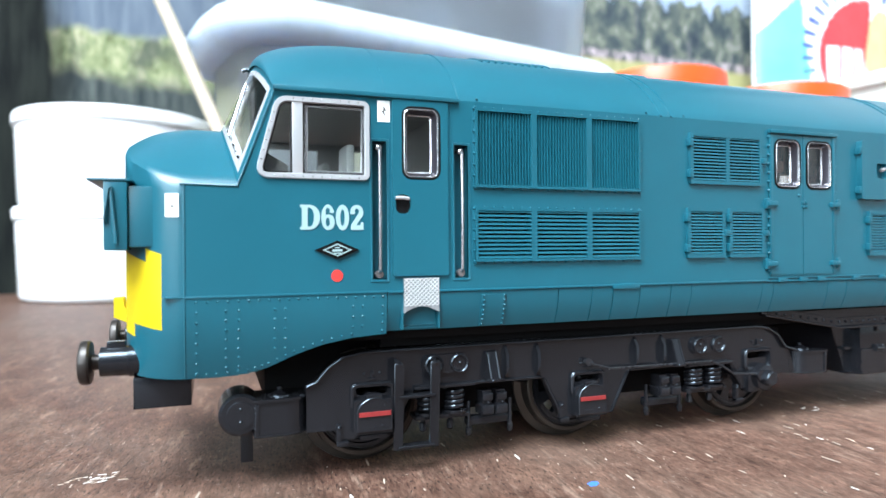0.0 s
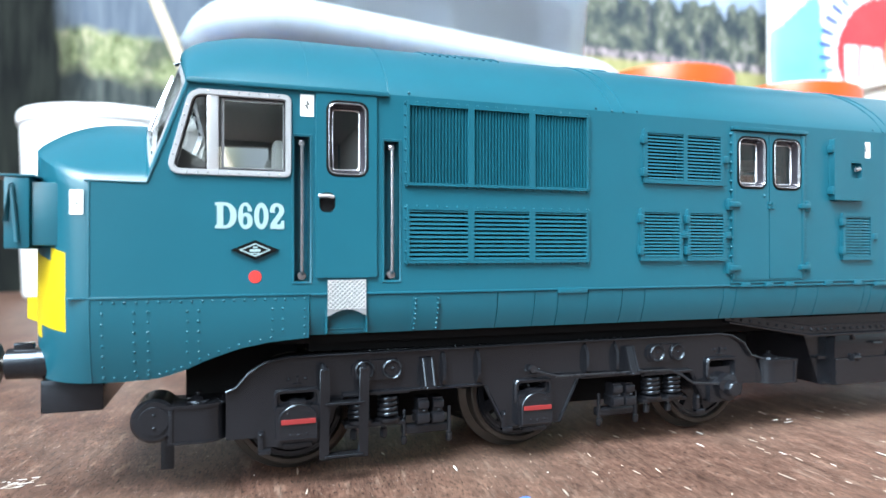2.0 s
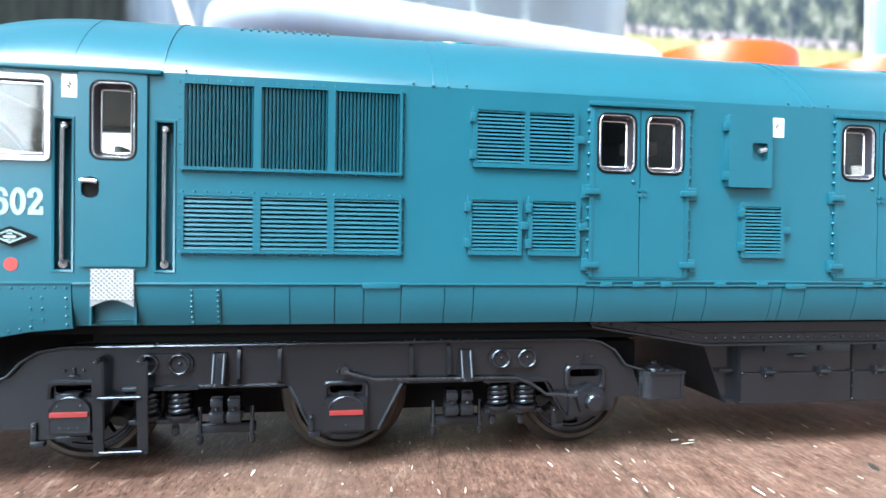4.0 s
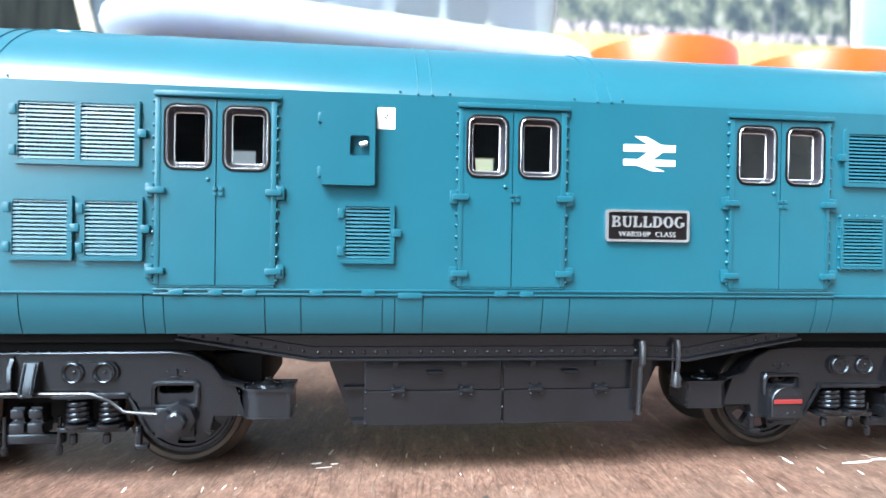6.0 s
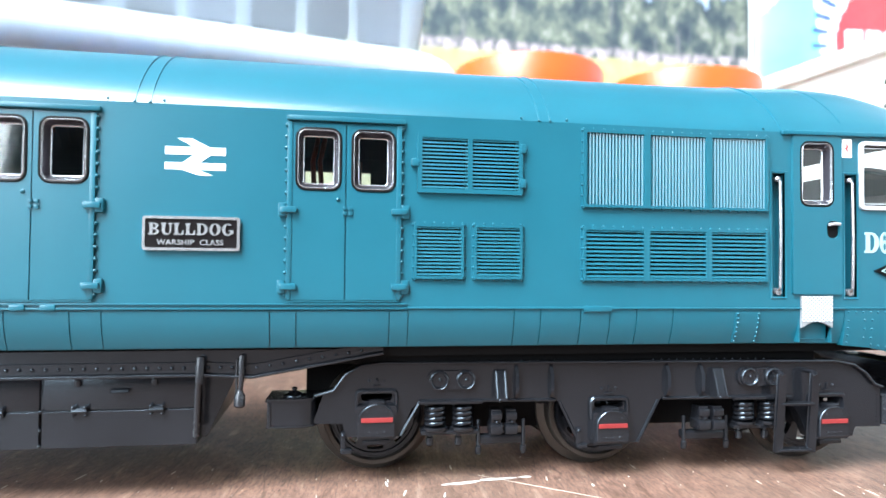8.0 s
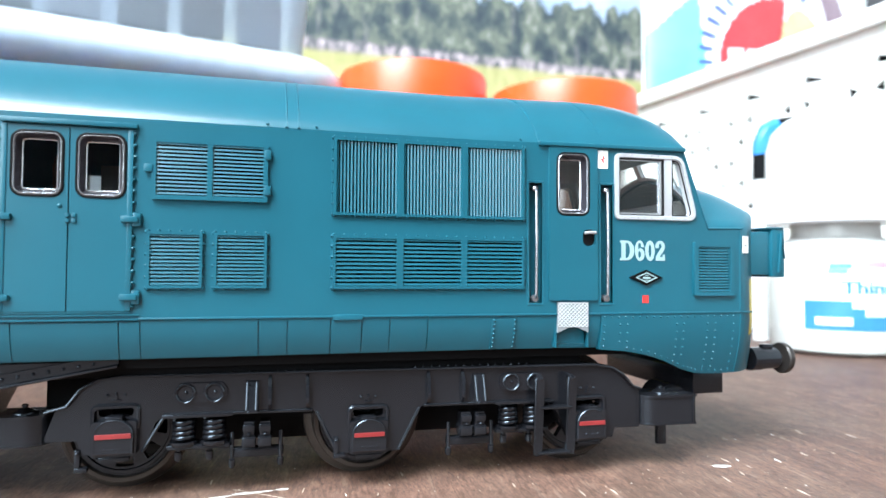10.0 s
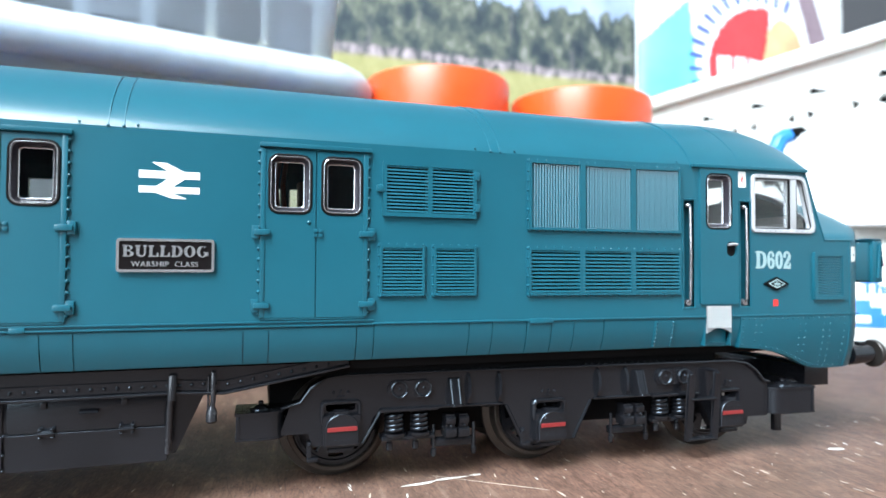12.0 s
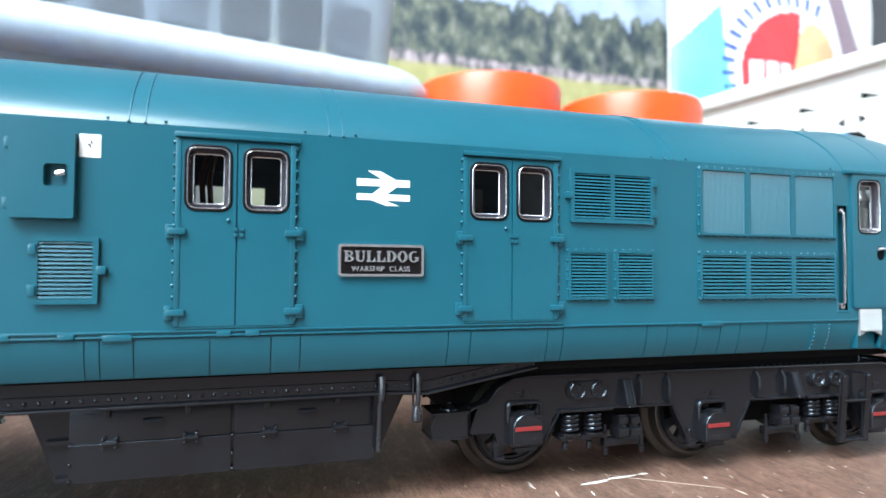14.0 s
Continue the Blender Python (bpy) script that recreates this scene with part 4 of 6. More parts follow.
louvre(END_GRILLE, 0.6, rivets=False, label="louvred grille on the nose side", pitch=0.4)

# ---- engine-room doors in pairs ----
for a, m_, b in DOOR_PAIRS:
    for leaf, w in zip(((a, m_ - 0.07), (m_ + 0.07, b)), pair_windows(a, m_, b)):
        bm = bmesh.new()
        add_pierced(bm, rect(leaf[0], leaf[1], 22.85, 42.9), [rounded(*w, 0.95)], -0.26, 0.0)
        soften(bm, -0.26, 0.13)
        door = part("equipment_door", bm, TEAL, loco, "closed blue-green equipment door with a small window")
        add_window(*w, door, 0.95)
        edge = leaf[0] if leaf[0] == a else leaf[1]
        out = -1 if leaf[0] == a else 1
        bm = bmesh.new()
        add_box(bm, *sorted((edge - out * 0.42, edge + out * 0.14)), -0.36, 0.0, 22.9, 43.0, bevel=0.07)
        for z in steps(23.4, 42.6, 1.28):
            add_rivet(bm, edge + out * 0.24, -0.10, z, 0.23, 0.28)
        part("door_hinge_strip", bm, TEAL, door)
        for z in (24.35, 33.0):
            bm = bmesh.new()
            add_box(bm, *sorted((edge + out * 0.2, edge + out * 1.05)), -0.5, 0.0, z - 0.75, z + 0.75, bevel=0.12)
            add_box(bm, *sorted((edge - out * 1.0, edge + out * 0.8)), -0.75, -0.1, z - 0.35, z + 0.35, bevel=0.15)
            part("door_hinge", bm, TEAL, door)
        if out < 0:
            bm = bmesh.new()
            add_rivet(bm, m_ - 0.85, -0.2, 34.3, 0.28, 0.3)
            part("door_knob", bm, TEAL, door)
    bm = bmesh.new()
    for dx in (-0.1, 0.55):
        for dz in (-0.3, 0.3):
            add_box(bm, m_ + dx - 0.2, m_ + dx + 0.25, -0.48, -0.1, 33.0 + dz - 0.2, 33.0 + dz + 0.2, bevel=0.06)
    part("door_latch", bm, TEAL, side)
    part("door_gutter", bm_box(a - 0.25, b + 0.55, -0.62, 0.0, 43.15, 43.7, bevel=0.14), TEAL, side)
    bm = bm_box(a, b, -0.2, 0.0, 22.62, 22.8)
    part("door_sill", bm, TEAL, side)

# ---- raised cabinet with a catch pocket ----
bm = bmesh.new()
add_pierced(bm, rounded(-21.2, -15.35, 34.0, 42.85, 0.25, 2), [rounded(-18.1, -15.95, 37.25, 39.5, 0.35, 3)], -0.95, 0.0)
bmesh.ops.bevel(bm, geom=[e for e in bm.edges if all(v.co.y < -0.9 for v in e.verts) and e.calc_face_angle(0) > 1.0], offset=0.14, segments=2, affect="EDGES")
cabinet = part("filler_cover", bm, TEAL, loco, "raised square filler cover with a catch pocket", smooth=30)
part("catch_pocket", bm_box(-18.2, -15.9, -0.12, -0.02, 37.2, 39.6), TEAL, cabinet)
bm = bmesh.new()
add_tube(bm, [(-17.0, -0.75, 38.5), (-16.2, -0.85, 38.7)], 0.3, 8)
part("catch", bm, SILVER, cabinet, "small bright catch")
for z in (35.4, 41.4):
    part("cover_hinge", bm_box(-21.6, -21.0, -0.9, 0.0, z - 0.55, z + 0.55, bevel=0.1), TEAL, cabinet)
sticker = part("warning_sticker", bm_box(-15.15, -13.15, -0.05, 0.02, 40.45, 42.85), WHITE, loco, "small white warning flash")
bm = bmesh.new()
add_prism(bm, [(-14.1, 42.4), (-13.8, 41.8), (-14.1, 41.85), (-13.9, 41.2), (-14.5, 41.9), (-14.15, 41.85)], -0.08, -0.04)
part("flash_mark", bm, SEAT, sticker)

# ---- double arrow and nameplate ----
bm = bmesh.new()
add_prism(bm, [(13.6, 38.85), (20.0, 38.85), (20.0, 39.7), (18.3, 39.7), (16.4, 40.65), (14.9, 40.65), (16.6, 39.7), (13.6, 39.7)], -0.05, 0.0)
add_prism(bm, [(13.6, 37.2), (15.3, 37.2), (17.1, 36.6), (18.7, 36.6), (17.0, 37.2), (20.0, 37.2), (20.0, 37.95), (13.6, 37.95)], -0.05, 0.0)
add_prism(bm, [(15.4, 37.95), (17.2, 37.95), (18.4, 38.85), (16.6, 38.85)], -0.05, 0.0)
part("double_arrow", bm, WHITE, side, "white double-arrow emblem")
bm = bmesh.new()
add_ring(bm, (rounded(11.5, 21.7, 28.25, 32.0, 0.35), 0.0), (rounded(11.5, 21.7, 28.25, 32.0, 0.35), -0.45), (rounded(11.8, 21.4, 28.55, 31.7, 0.2), -0.45), (rounded(11.8, 21.4, 28.55, 31.7, 0.2), -0.2))
plate = part("nameplate", bm, PLATEMETAL, loco, "dark nameplate with a bright rim reading BULLDOG")
part("plate_ground", bm_box(11.7, 21.5, -0.32, -0.02, 28.4, 31.85), PLATE, plate)
piece("plate_name", slab_word("plate_name", "BULLDOG", 8.9, 1.30, 0.14, PLATEMETAL), (16.6, -0.32, 30.6), plate, "raised silver letters BULLDOG")
piece("plate_class", text_mesh("plate_class", "WARSHIP  CLASS", 7.0, 0.62, 0.12, 0.03, PLATEMETAL, 1.1), (16.5, -0.32, 29.15), plate, "small silver letters WARSHIP CLASS")

# ---- inside and chassis ----
motor = part("motor_block", bm_box(-84.0, 84.0, 9.5, 25.2, 15.0, 35.5, bevel=0.6), MOTOR, loco, "dark motor and weight inside the body")
for x0, x1, y, z0, z1 in ((32.8, 35.6, 15.6, 35.3, 41.2), (-36.4, -33.6, 10.5, 35.3, 39.4), (-29.2, -24.8, 10.0, 39.2, 40.9)):
    bm = bm_box(x0, x1, y, y + 2.6, z0, z1, bevel=0.2)
    add_box(bm, x0 + 0.3, x1 - 0.3, y - 0.25, y, z0 + 0.4, z1 - 0.4, bevel=0.06)
    part("circuit_component", bm, BOARD, motor, "pale grey component beside the motor")
for x in (-3.6, -2.7, 29.3, 30.2, -35.9):
    bm = bmesh.new()
    add_tube(bm, [(x, 9.2, 30.0), (x + 0.2, 8.9, 35.0), (x - 0.15, 9.6, 40.0), (x + 0.4, 11.0, 43.2)], 0.32, 8)
    part("wire", bm, COPPER, motor, "reddish insulated wire")
bm = bmesh.new()
add_box(bm, -116.0, 116.0, 3.4, 31.3, 16.2, 17.6)
add_box(bm, -95.0, 95.0, 5.0, 29.7, 15.0, 16.4)
part("underframe", bm, DARK, loco, "black underframe")

# ---- bogies ----
AXLES = 29.5


def wheel_mesh():
    bm = bmesh.new()
    tread, flange = 6.75, 7.9
    add_lathe(bm, [(0.0, 6.1), (0.0, 6.6), (0.15, tread), (1.9, tread + 0.1), (2.2, flange - 0.1), (2.5, flange), (2.8, flange - 0.3), (2.8, 5.8), (0.4, 5.9)], (0, 0, 0), "y", 48, hollow=True)
    return mesh_of("wheel", bm, TYRE, smooth=40)


def web_mesh():
    bm = bmesh.new()
    rim = [(6.0 * math.cos(a), 6.0 * math.sin(a)) for a in (2 * math.pi * k / 40 for k in range(40))]
    slots = []
    for k in range(8):
        a0 = 2 * math.pi * k / 8
        arc = [a0 + d for d in (-0.22, -0.11, 0, 0.11, 0.22)]
        slots.append([(4.85 * math.cos(a), 4.85 * math.sin(a)) for a in arc] + [(3.3 * math.cos(a), 3.3 * math.sin(a)) for a in reversed(arc)])
    add_pierced(bm, rim, slots, 0.5, 1.6)
    add_lathe(bm, [(0.45, 5.15), (0.22, 5.25), (0.22, 5.6), (0.45, 5.7), (0.6, 5.4)], (0, 0, 0), "y", 40, hollow=True)
    add_lathe(bm, [(-0.2, 1.2), (0.1, 1.8), (1.8, 1.8)], (0, 0, 0), "y", 20)
    return mesh_of("wheel_web", bm, BLACK, smooth=40)


def coil_mesh():
    bm = bmesh.new()
    turns, n = 4.5, 60
    add_tube(bm, [(1.15 * math.cos(2 * math.pi * turns * i / n), 1.15 * math.sin(2 * math.pi * turns * i / n), -1.35 + 2.7 * i / n) for i in range(n + 1)], 0.30, 6)
    add_lathe(bm, [(-1.9, 1.5), (-1.75, 1.65), (-1.4, 1.65)], (0, 0, 0), "z", 20)
    return mesh_of("coil_spring", bm, BLACK, smooth=60)


def axlebox_mesh():
    bm = bmesh.new()
    add_prism(bm, rounded_poly([(-2.4, 1.5), (-2.4, -2.5), (2.4, -2.5), (2.4, 1.5)], 0.35, 3), -0.55, 1.2)
    bevel_sharp(bm, 0.12, 2, lambda e: all(v.co.y < -0.5 for v in e.verts))
    def shield(w, top, low):
        return [(w, low), (w, 0.0)] + [(w * math.cos(a), top * math.sin(a)) for a in (math.pi * k / 14 for k in range(1, 14))] + [(-w, 0.0), (-w, low)]
    outer, inner = shield(2.15, 1.85, -2.15), shield(1.88, 1.6, -1.9)
    add_ring(bm, (outer, -0.5), (outer, -0.95), (grown(outer, -0.1), -1.05), (inner, -1.02), (inner, -0.9))
    add_prism(bm, inner, -0.98, -0.4)
    for x, z in ((-1.15, 0.85), (1.15, 0.85), (-0.9, -1.5), (0, -1.55), (0.9, -1.5)):
        add_rivet(bm, x, -0.97, z, 0.13, 0.16)
    add_box(bm, -0.9, 0.9, -0.75, 0.9, 1.5, 2.15, bevel=0.12)
    add_box(bm, -1.6, 1.6, -0.3, 0.9, -3.2, -2.6, bevel=0.12)
    return mesh_of("axlebox", bm, BLACK, smooth=35)


def horn_mesh():
    bm = bmesh.new()
    outer = rounded_poly([(-2.65, 3.6), (-2.65, 0.4), (2.65, 0.4), (2.65, 3.6)], 0.8, 4)
    inner = rounded_poly([(-2.15, 3.05), (-2.15, 0.9), (2.15, 0.9), (2.15, 3.05)], 0.5, 4)
    add_ring(bm, (outer, 0.1), (outer, -0.35), (grown(outer, -0.2), -0.55), (grown(inner, 0.08), -0.5), (inner, -0.3), (inner, 0.1))
    for x in (-0.95, 0.95):
        add_rivet(bm, x, 0.0, 4.6, 0.2, 0.25)
    add_box(bm, -0.13, 0.13, -0.25, 0.1, 3.9, 4.9, bevel=0.05)
    add_box(bm, -0.5, 0.5, -0.3, 0.1, 3.9, 4.1, bevel=0.05)
    return mesh_of("horn_guide", bm, BLACK, smooth=35)


def stripe_mesh():
    return mesh_of("axlebox_stripe", bm_box(-1.9, 1.9, -1.16, -0.95, -0.58, -0.04, bevel=0.05), STRIPE_RED)


WHEEL, WEB, COIL, AXLEBOX, HORN, STRIPE = wheel_mesh(), web_mesh(), coil_mesh(), axlebox_mesh(), horn_mesh(), stripe_mesh()
FRAME_Y = 3.7                      # outer face of the near side frame
BOX_HEIGHTS = {(-1, 1): 7.75, (-1, 0): 7.05, (-1, -1): 8.3, (1, -1): 8.3, (1, 0): 7.05, (1, 1): 7.1}   # axleboxes by bogie and axle


def side_frame(bm, c, o, y0, y1):
    """The side frame's outline about the middle axle c; o points to the cab end."""
    pts = [(-37.2, 7.9), (-36.0, 11.3), (-34.6, 11.9), (-33.2, 13.8), (-31.2, 14.9), (-29.0, 15.2), (30.5, 15.0), (33.0, 14.5), (34.6, 13.4), (36.0, 11.9), (37.2, 11.5),
           (37.2, 6.2), (33.6, 6.2), (33.2, 5.0), (27.0, 5.0), (25.6, 8.0), (24.0, 10.4), (7.0, 10.4), (6.2, 9.9), (3.8, 4.8), (-3.8, 4.8), (-6.2, 9.9), (-7.0, 10.4),
           (-24.2, 10.5), (-25.2, 9.6), (-26.6, 6.2), (-33.2, 6.2), (-33.6, 7.9)]
    poly = [(c + o * x, z) for x, z in pts]
    slots = [rounded(c + o * k * AXLES - 1.9, c + o * k * AXLES + 1.9, BOX_HEIGHTS[o, k] + 2.25, BOX_HEIGHTS[o, k] + 3.35, 0.4, 3) for k in (-1, 0, 1)]
    add_pierced(bm, poly, slots, y0, y1)


def build_bogie(c, o):
    bm = bmesh.new()
    side_frame(bm, c, o, FRAME_Y, FRAME_Y + 1.6)
    bmesh.ops.triangulate(bm, faces=[f for f in bm.faces if len(f.verts) > 4])
    bogie = part("bogie", bm, BLACK, loco, "black six-wheeled bogie with red-striped axleboxes", smooth=25)
    bm = bmesh.new()
    side_frame(bm, c, o, 2 * HALF - FRAME_Y - 1.6, 2 * HALF - FRAME_Y)
    bmesh.ops.triangulate(bm, faces=[f for f in bm.faces if len(f.verts) > 4])
    part("far_side_frame", bm, BLACK, bogie, smooth=25)
    bm = bmesh.new()
    top = [(-37.0, 11.4), (-34.7, 12.0), (-33.3, 13.9), (-31.3, 15.0), (-29.0, 15.3), (30.5, 15.1), (33.1, 14.6), (34.8, 13.5), (36.1, 12.0), (37.2, 11.6)]
    for (xa, za), (xb, zb) in zip(top, top[1:]):
        add_prism(bm, [(c + o * xa, za - 0.25), (c + o * xb, zb - 0.25), (c + o * xb, zb + 0.1), (c + o * xa, za + 0.1)], FRAME_Y - 0.45, FRAME_Y + 1.7)
    for (xa, za), (xb, zb) in (((24.0, 10.4), (7.0, 10.4)), ((6.5, 10.2), (3.8, 4.9)), ((-6.5, 10.2), (-3.8, 4.9)), ((-24.0, 10.5), (-7.0, 10.4)), ((-24.2, 10.4), (-26.6, 6.3))):
        add_tube(bm, [(c + o * xa, FRAME_Y - 0.05, za), (c + o * xb, FRAME_Y - 0.05, zb)], 0.22, 6)
    add_tube(bm, [(c + o * x, FRAME_Y - 0.42, z - 0.05) for x, z in top], 0.2, 8)
    part("frame_flange", bm, BLACK, bogie)
    bm = bmesh.new()
    for x in [*steps(6.0, 21.0, 1.05), *steps(-20.0, -7.0, 1.05)]:
        add_rivet(bm, c + o * x, FRAME_Y + 0.4, 15.3, 0.17, 0.2, (0, 0, 1))
    part("flange_rivets", bm, BLACK, bogie)

    # end boxes: a squared one towards the middle, a rounded one with a guard iron towards the cab
    def end_box(x0, x1, z0, z1):
        a, b = sorted((c + o * x0, c + o * x1))
        toward = 1 if c > (a + b) / 2 else -1          # the side of the box that meets the side frame
        inner, outer = (b, a) if toward > 0 else (a, b)
        y0, y1 = FRAME_Y - 1.0, FRAME_Y + 4.5
        r = 2.3
        def plan(d):
            arc_ = [(inner - toward * (r - (r + d) * math.sin(k * math.pi / 16)), y0 + r - (r + d) * math.cos(k * math.pi / 16)) for k in range(9)]
            pts = [(outer - toward * d, y1), (outer - toward * d, y0 - d)] + arc_ + [(inner + toward * d, y1)]
            return pts if toward > 0 else pts[::-1]
        bm = bmesh.new()
        add_prism(bm, plan(0.0), z0, z1 - 0.3, "z")
        add_prism(bm, plan(0.22), z1 - 0.32, z1, "z")
        add_prism(bm, plan(0.14), z0 - 0.05, z0 + 0.2, "z")
        bevel_sharp(bm, 0.09, 2)
        e = outer + toward * 0.2
        add_box(bm, *sorted((e - 0.22, e + 0.22)), y0 - 0.16, y0 + 0.2, z0 + 0.1, z1 - 0.2, bevel=0.07)
        part("end_box", bm, BLACK, bogie, smooth=40)
        bm = bmesh.new()
        m_ = (a + b) / 2
        add_lathe(bm, [(0, 1.35), (0.16, 1.3), (0.3, 0.85), (0.5, 0.6), (0.62, 0.3), (0.72, 0.24), (0.8, 0.36), (0.95, 0.36), (1.05, 0.2)], (m_, FRAME_Y + 1.2, z1), "z", 16)
        part("filler_cap", bm, BLACK, bogie)
        bm = bmesh.new()
        grit = random.Random(int(a * 10))
        for k in range(46):
            add_rivet(bm, grit.uniform(a + 0.3, b - 0.3), grit.uniform(FRAME_Y - 0.6, FRAME_Y + 2.6), z1 - 0.03, grit.uniform(0.06, 0.12), 0.1, (0, 0, 1))
        for z in steps(z0 + 0.3, z1 - 0.3, 0.6):
            for x in (a + 0.02,):
                add_rivet(bm, x, FRAME_Y - 0.6, z, 0.12, 0.14, (-1, 0, 0))
        part("box_rivets", bm, BLACK, bogie)
    end_box(-42.4, -36.6, 7.75, 11.15)
    end_box(37.2, 42.9 if o < 0 else 45.2, 6.5, 10.6)
    a, b = sorted((c - o * 31.0, c - o * 38.4))
    part("inner_bolster", bm_box(a, b, 8.0, 26.7, 9.4, 14.4, bevel=0.3), DARK, bogie)
    for k in (-1, 0, 1):                 # brake hangers beside the axleboxes
        x = c + k * AXLES - 4.0
        if abs(x - c - o * 24.7) < 3.5:
            continue
        bm = bmesh.new()
        add_box(bm, x - 0.3, x + 0.3, FRAME_Y - 0.35, FRAME_Y + 0.5, 4.4, 6.9, bevel=0.12)
        add_box(bm, x - 0.3, x + 1.1, FRAME_Y - 0.45, FRAME_Y + 0.5, 4.3, 4.9, bevel=0.14)
        add_rivet(bm, x, FRAME_Y - 0.34, 6.5, 0.22, 0.2)
        part("brake_hanger", bm, BLACK, bogie)
    roller_y = FRAME_Y - 0.3 if o < 0 else FRAME_Y + 3.0
    bm = bmesh.new()
    add_lathe(bm, [(-0.2, 2.05), (0.1, 2.35), (5.0, 2.35)], (c + o * 44.4, roller_y, 9.0), "y", 28)
    add_lathe(bm, [(-0.35, 1.5), (0.2, 1.7)], (c + o * 44.4, roller_y, 9.0), "y", 24)
    for z in (8.3, 9.7):
        add_rivet(bm, c + o * 44.4, roller_y - 0.35, z, 0.2, 0.2)
    part("end_roller", bm, BLACK, bogie)
    a, b = sorted((c + o * 42.8, c + o * 44.2))
    part("guard_iron", bm_box(a, b, FRAME_Y + 4.6, FRAME_Y + 5.5, 2.2, 8.4, bevel=0.12), BLACK, bogie)

    # bolster and gear cases fill the middle
    bm = bmesh.new()
    add_box(bm, c - 33, c + 33, 10.5, 24.2, 5.5, 14.6)
    add_box(bm, c - 8, c + 8, 8.0, 26.7, 9.0, 15.4)
    part("gear_case", bm, DARK, bogie)

    for k in (-1, 0, 1):
        x = c + o * AXLES * k
        zc = BOX_HEIGHTS[o, k] + 0.35
        for y, turn in ((7.8, 0), (2 * HALF - 7.8, 180)):
            piece("wheel", WHEEL, (x, y, 8.25), bogie, turn=(0, 0, turn))
            piece("wheel_web", WEB, (x, y, 8.25), bogie, turn=(0, 0, turn))
        special = (o < 0 and k == -1)      # the inner axle of one bogie carries a speedometer drive
        piece("horn_guide", HORN, (x, FRAME_Y, zc - 0.2), bogie)
        if not special:
            piece("axlebox", AXLEBOX, (x, FRAME_Y - 0.5, zc), bogie)
            piece("axlebox_stripe", STRIPE, (x, FRAME_Y - 0.5, zc + 0.25), bogie, "red stripe across the axlebox")
        else:
            bm = bmesh.new()
            add_box(bm, x - 2.2, x + 2.2, FRAME_Y - 0.6, FRAME_Y + 1.2, 5.6, 9.2, bevel=0.4)
            add_lathe(bm, [(-2.4, 0.9), (-2.2, 1.1), (-1.2, 1.2), (-1.1, 1.9), (0, 2.0)], (x + 0.5, FRAME_Y - 0.2, 7.8), "y", 8)
            add_lathe(bm, [(-1.7, 0.75), (-0.4, 0.8)], (x - 0.9, FRAME_Y - 0.2, 8.3), "y", 10)
            part("speedometer_drive", bm, BLACK, bogie, "black speedometer gearbox on the axle end")
            bm = bmesh.new()
            add_tube(bm, [(c - 0.2, FRAME_Y - 0.7, 12.0), (c + 0.4, FRAME_Y - 1.0, 11.7), (c + 3.2, FRAME_Y - 0.8, 10.9), (c + 20.5, FRAME_Y - 0.6, 10.7), (c + 22.5, FRAME_Y - 0.6, 9.9), (c + 24.2, FRAME_Y - 0.9, 8.7), (x - 1.0, FRAME_Y - 1.6, 8.5)], 0.2, 6)
            add_lathe(bm, [(-0.3, 0.5), (0.4, 0.5)], (c - 0.2, FRAME_Y - 0.6, 12.0), "y", 10)
            part("drive_cable", bm, PIPE, bogie, "thin black drive cable")

    for q in (-1, 1):
        # twin round bosses on an eight-sided plate
        m_ = c + q * 20.2
        bm = bmesh.new()
        add_prism(bm, [(m_ - 3.1, 12.6), (m_ - 2.5, 11.9), (m_ + 2.5, 11.9), (m_ + 3.1, 12.6), (m_ + 3.1, 13.5), (m_ + 2.5, 14.2), (m_ - 2.5, 14.2), (m_ - 3.1, 13.5)], FRAME_Y - 0.4, FRAME_Y)
        soften(bm, FRAME_Y - 0.4, 0.12)
        for d in (-1.65, 1.65):
            add_lathe(bm, [(-0.38, 1.22), (-0.66, 1.18), (-0.76, 1.05), (-0.68, 0.92), (-0.46, 0.8), (-0.43, 0.5), (-0.46, 0.1)], (m_ + d, FRAME_Y, 13.05), "y", 24)
            add_rivet(bm, m_ + d + 0.1, FRAME_Y - 0.44, 13.15, 0.22, 0.24)
        part("boss_plate", bm, BLACK, bogie)
        # springs on a ledge
        part("spring_ledge", bm_box(c + q * 20.4 - 4.0, c + q * 20.4 + 4.0, FRAME_Y - 0.6, FRAME_Y + 2.6, 10.15, 10.6, bevel=0.1), BLACK, bogie)
        for d in (-1.75, 1.75):
            piece("coil_spring", COIL, (c + q * 20.4 + d, FRAME_Y + 1.2, 8.5), bogie, "black coil spring")
        bm = bmesh.new()
        add_box(bm, c + q * 20.4 - 3.6, c + q * 20.4 + 3.6, FRAME_Y + 0.2, FRAME_Y + 3.0, 6.2, 6.75, bevel=0.12)
        for d in (-2.4, 1.2):
            add_lathe(bm, [(-1.6, 0.25), (-1.4, 0.45), (-0.5, 0.45), (-0.4, 0.3), (0, 0.3)], (c + q * 20.4 + d, FRAME_Y + 1.2, 6.2), "z", 10)
        part("spring_plank", bm, BLACK, bogie)
        # brake blocks
        m_ = c + q * 13.6
        bm = bmesh.new()
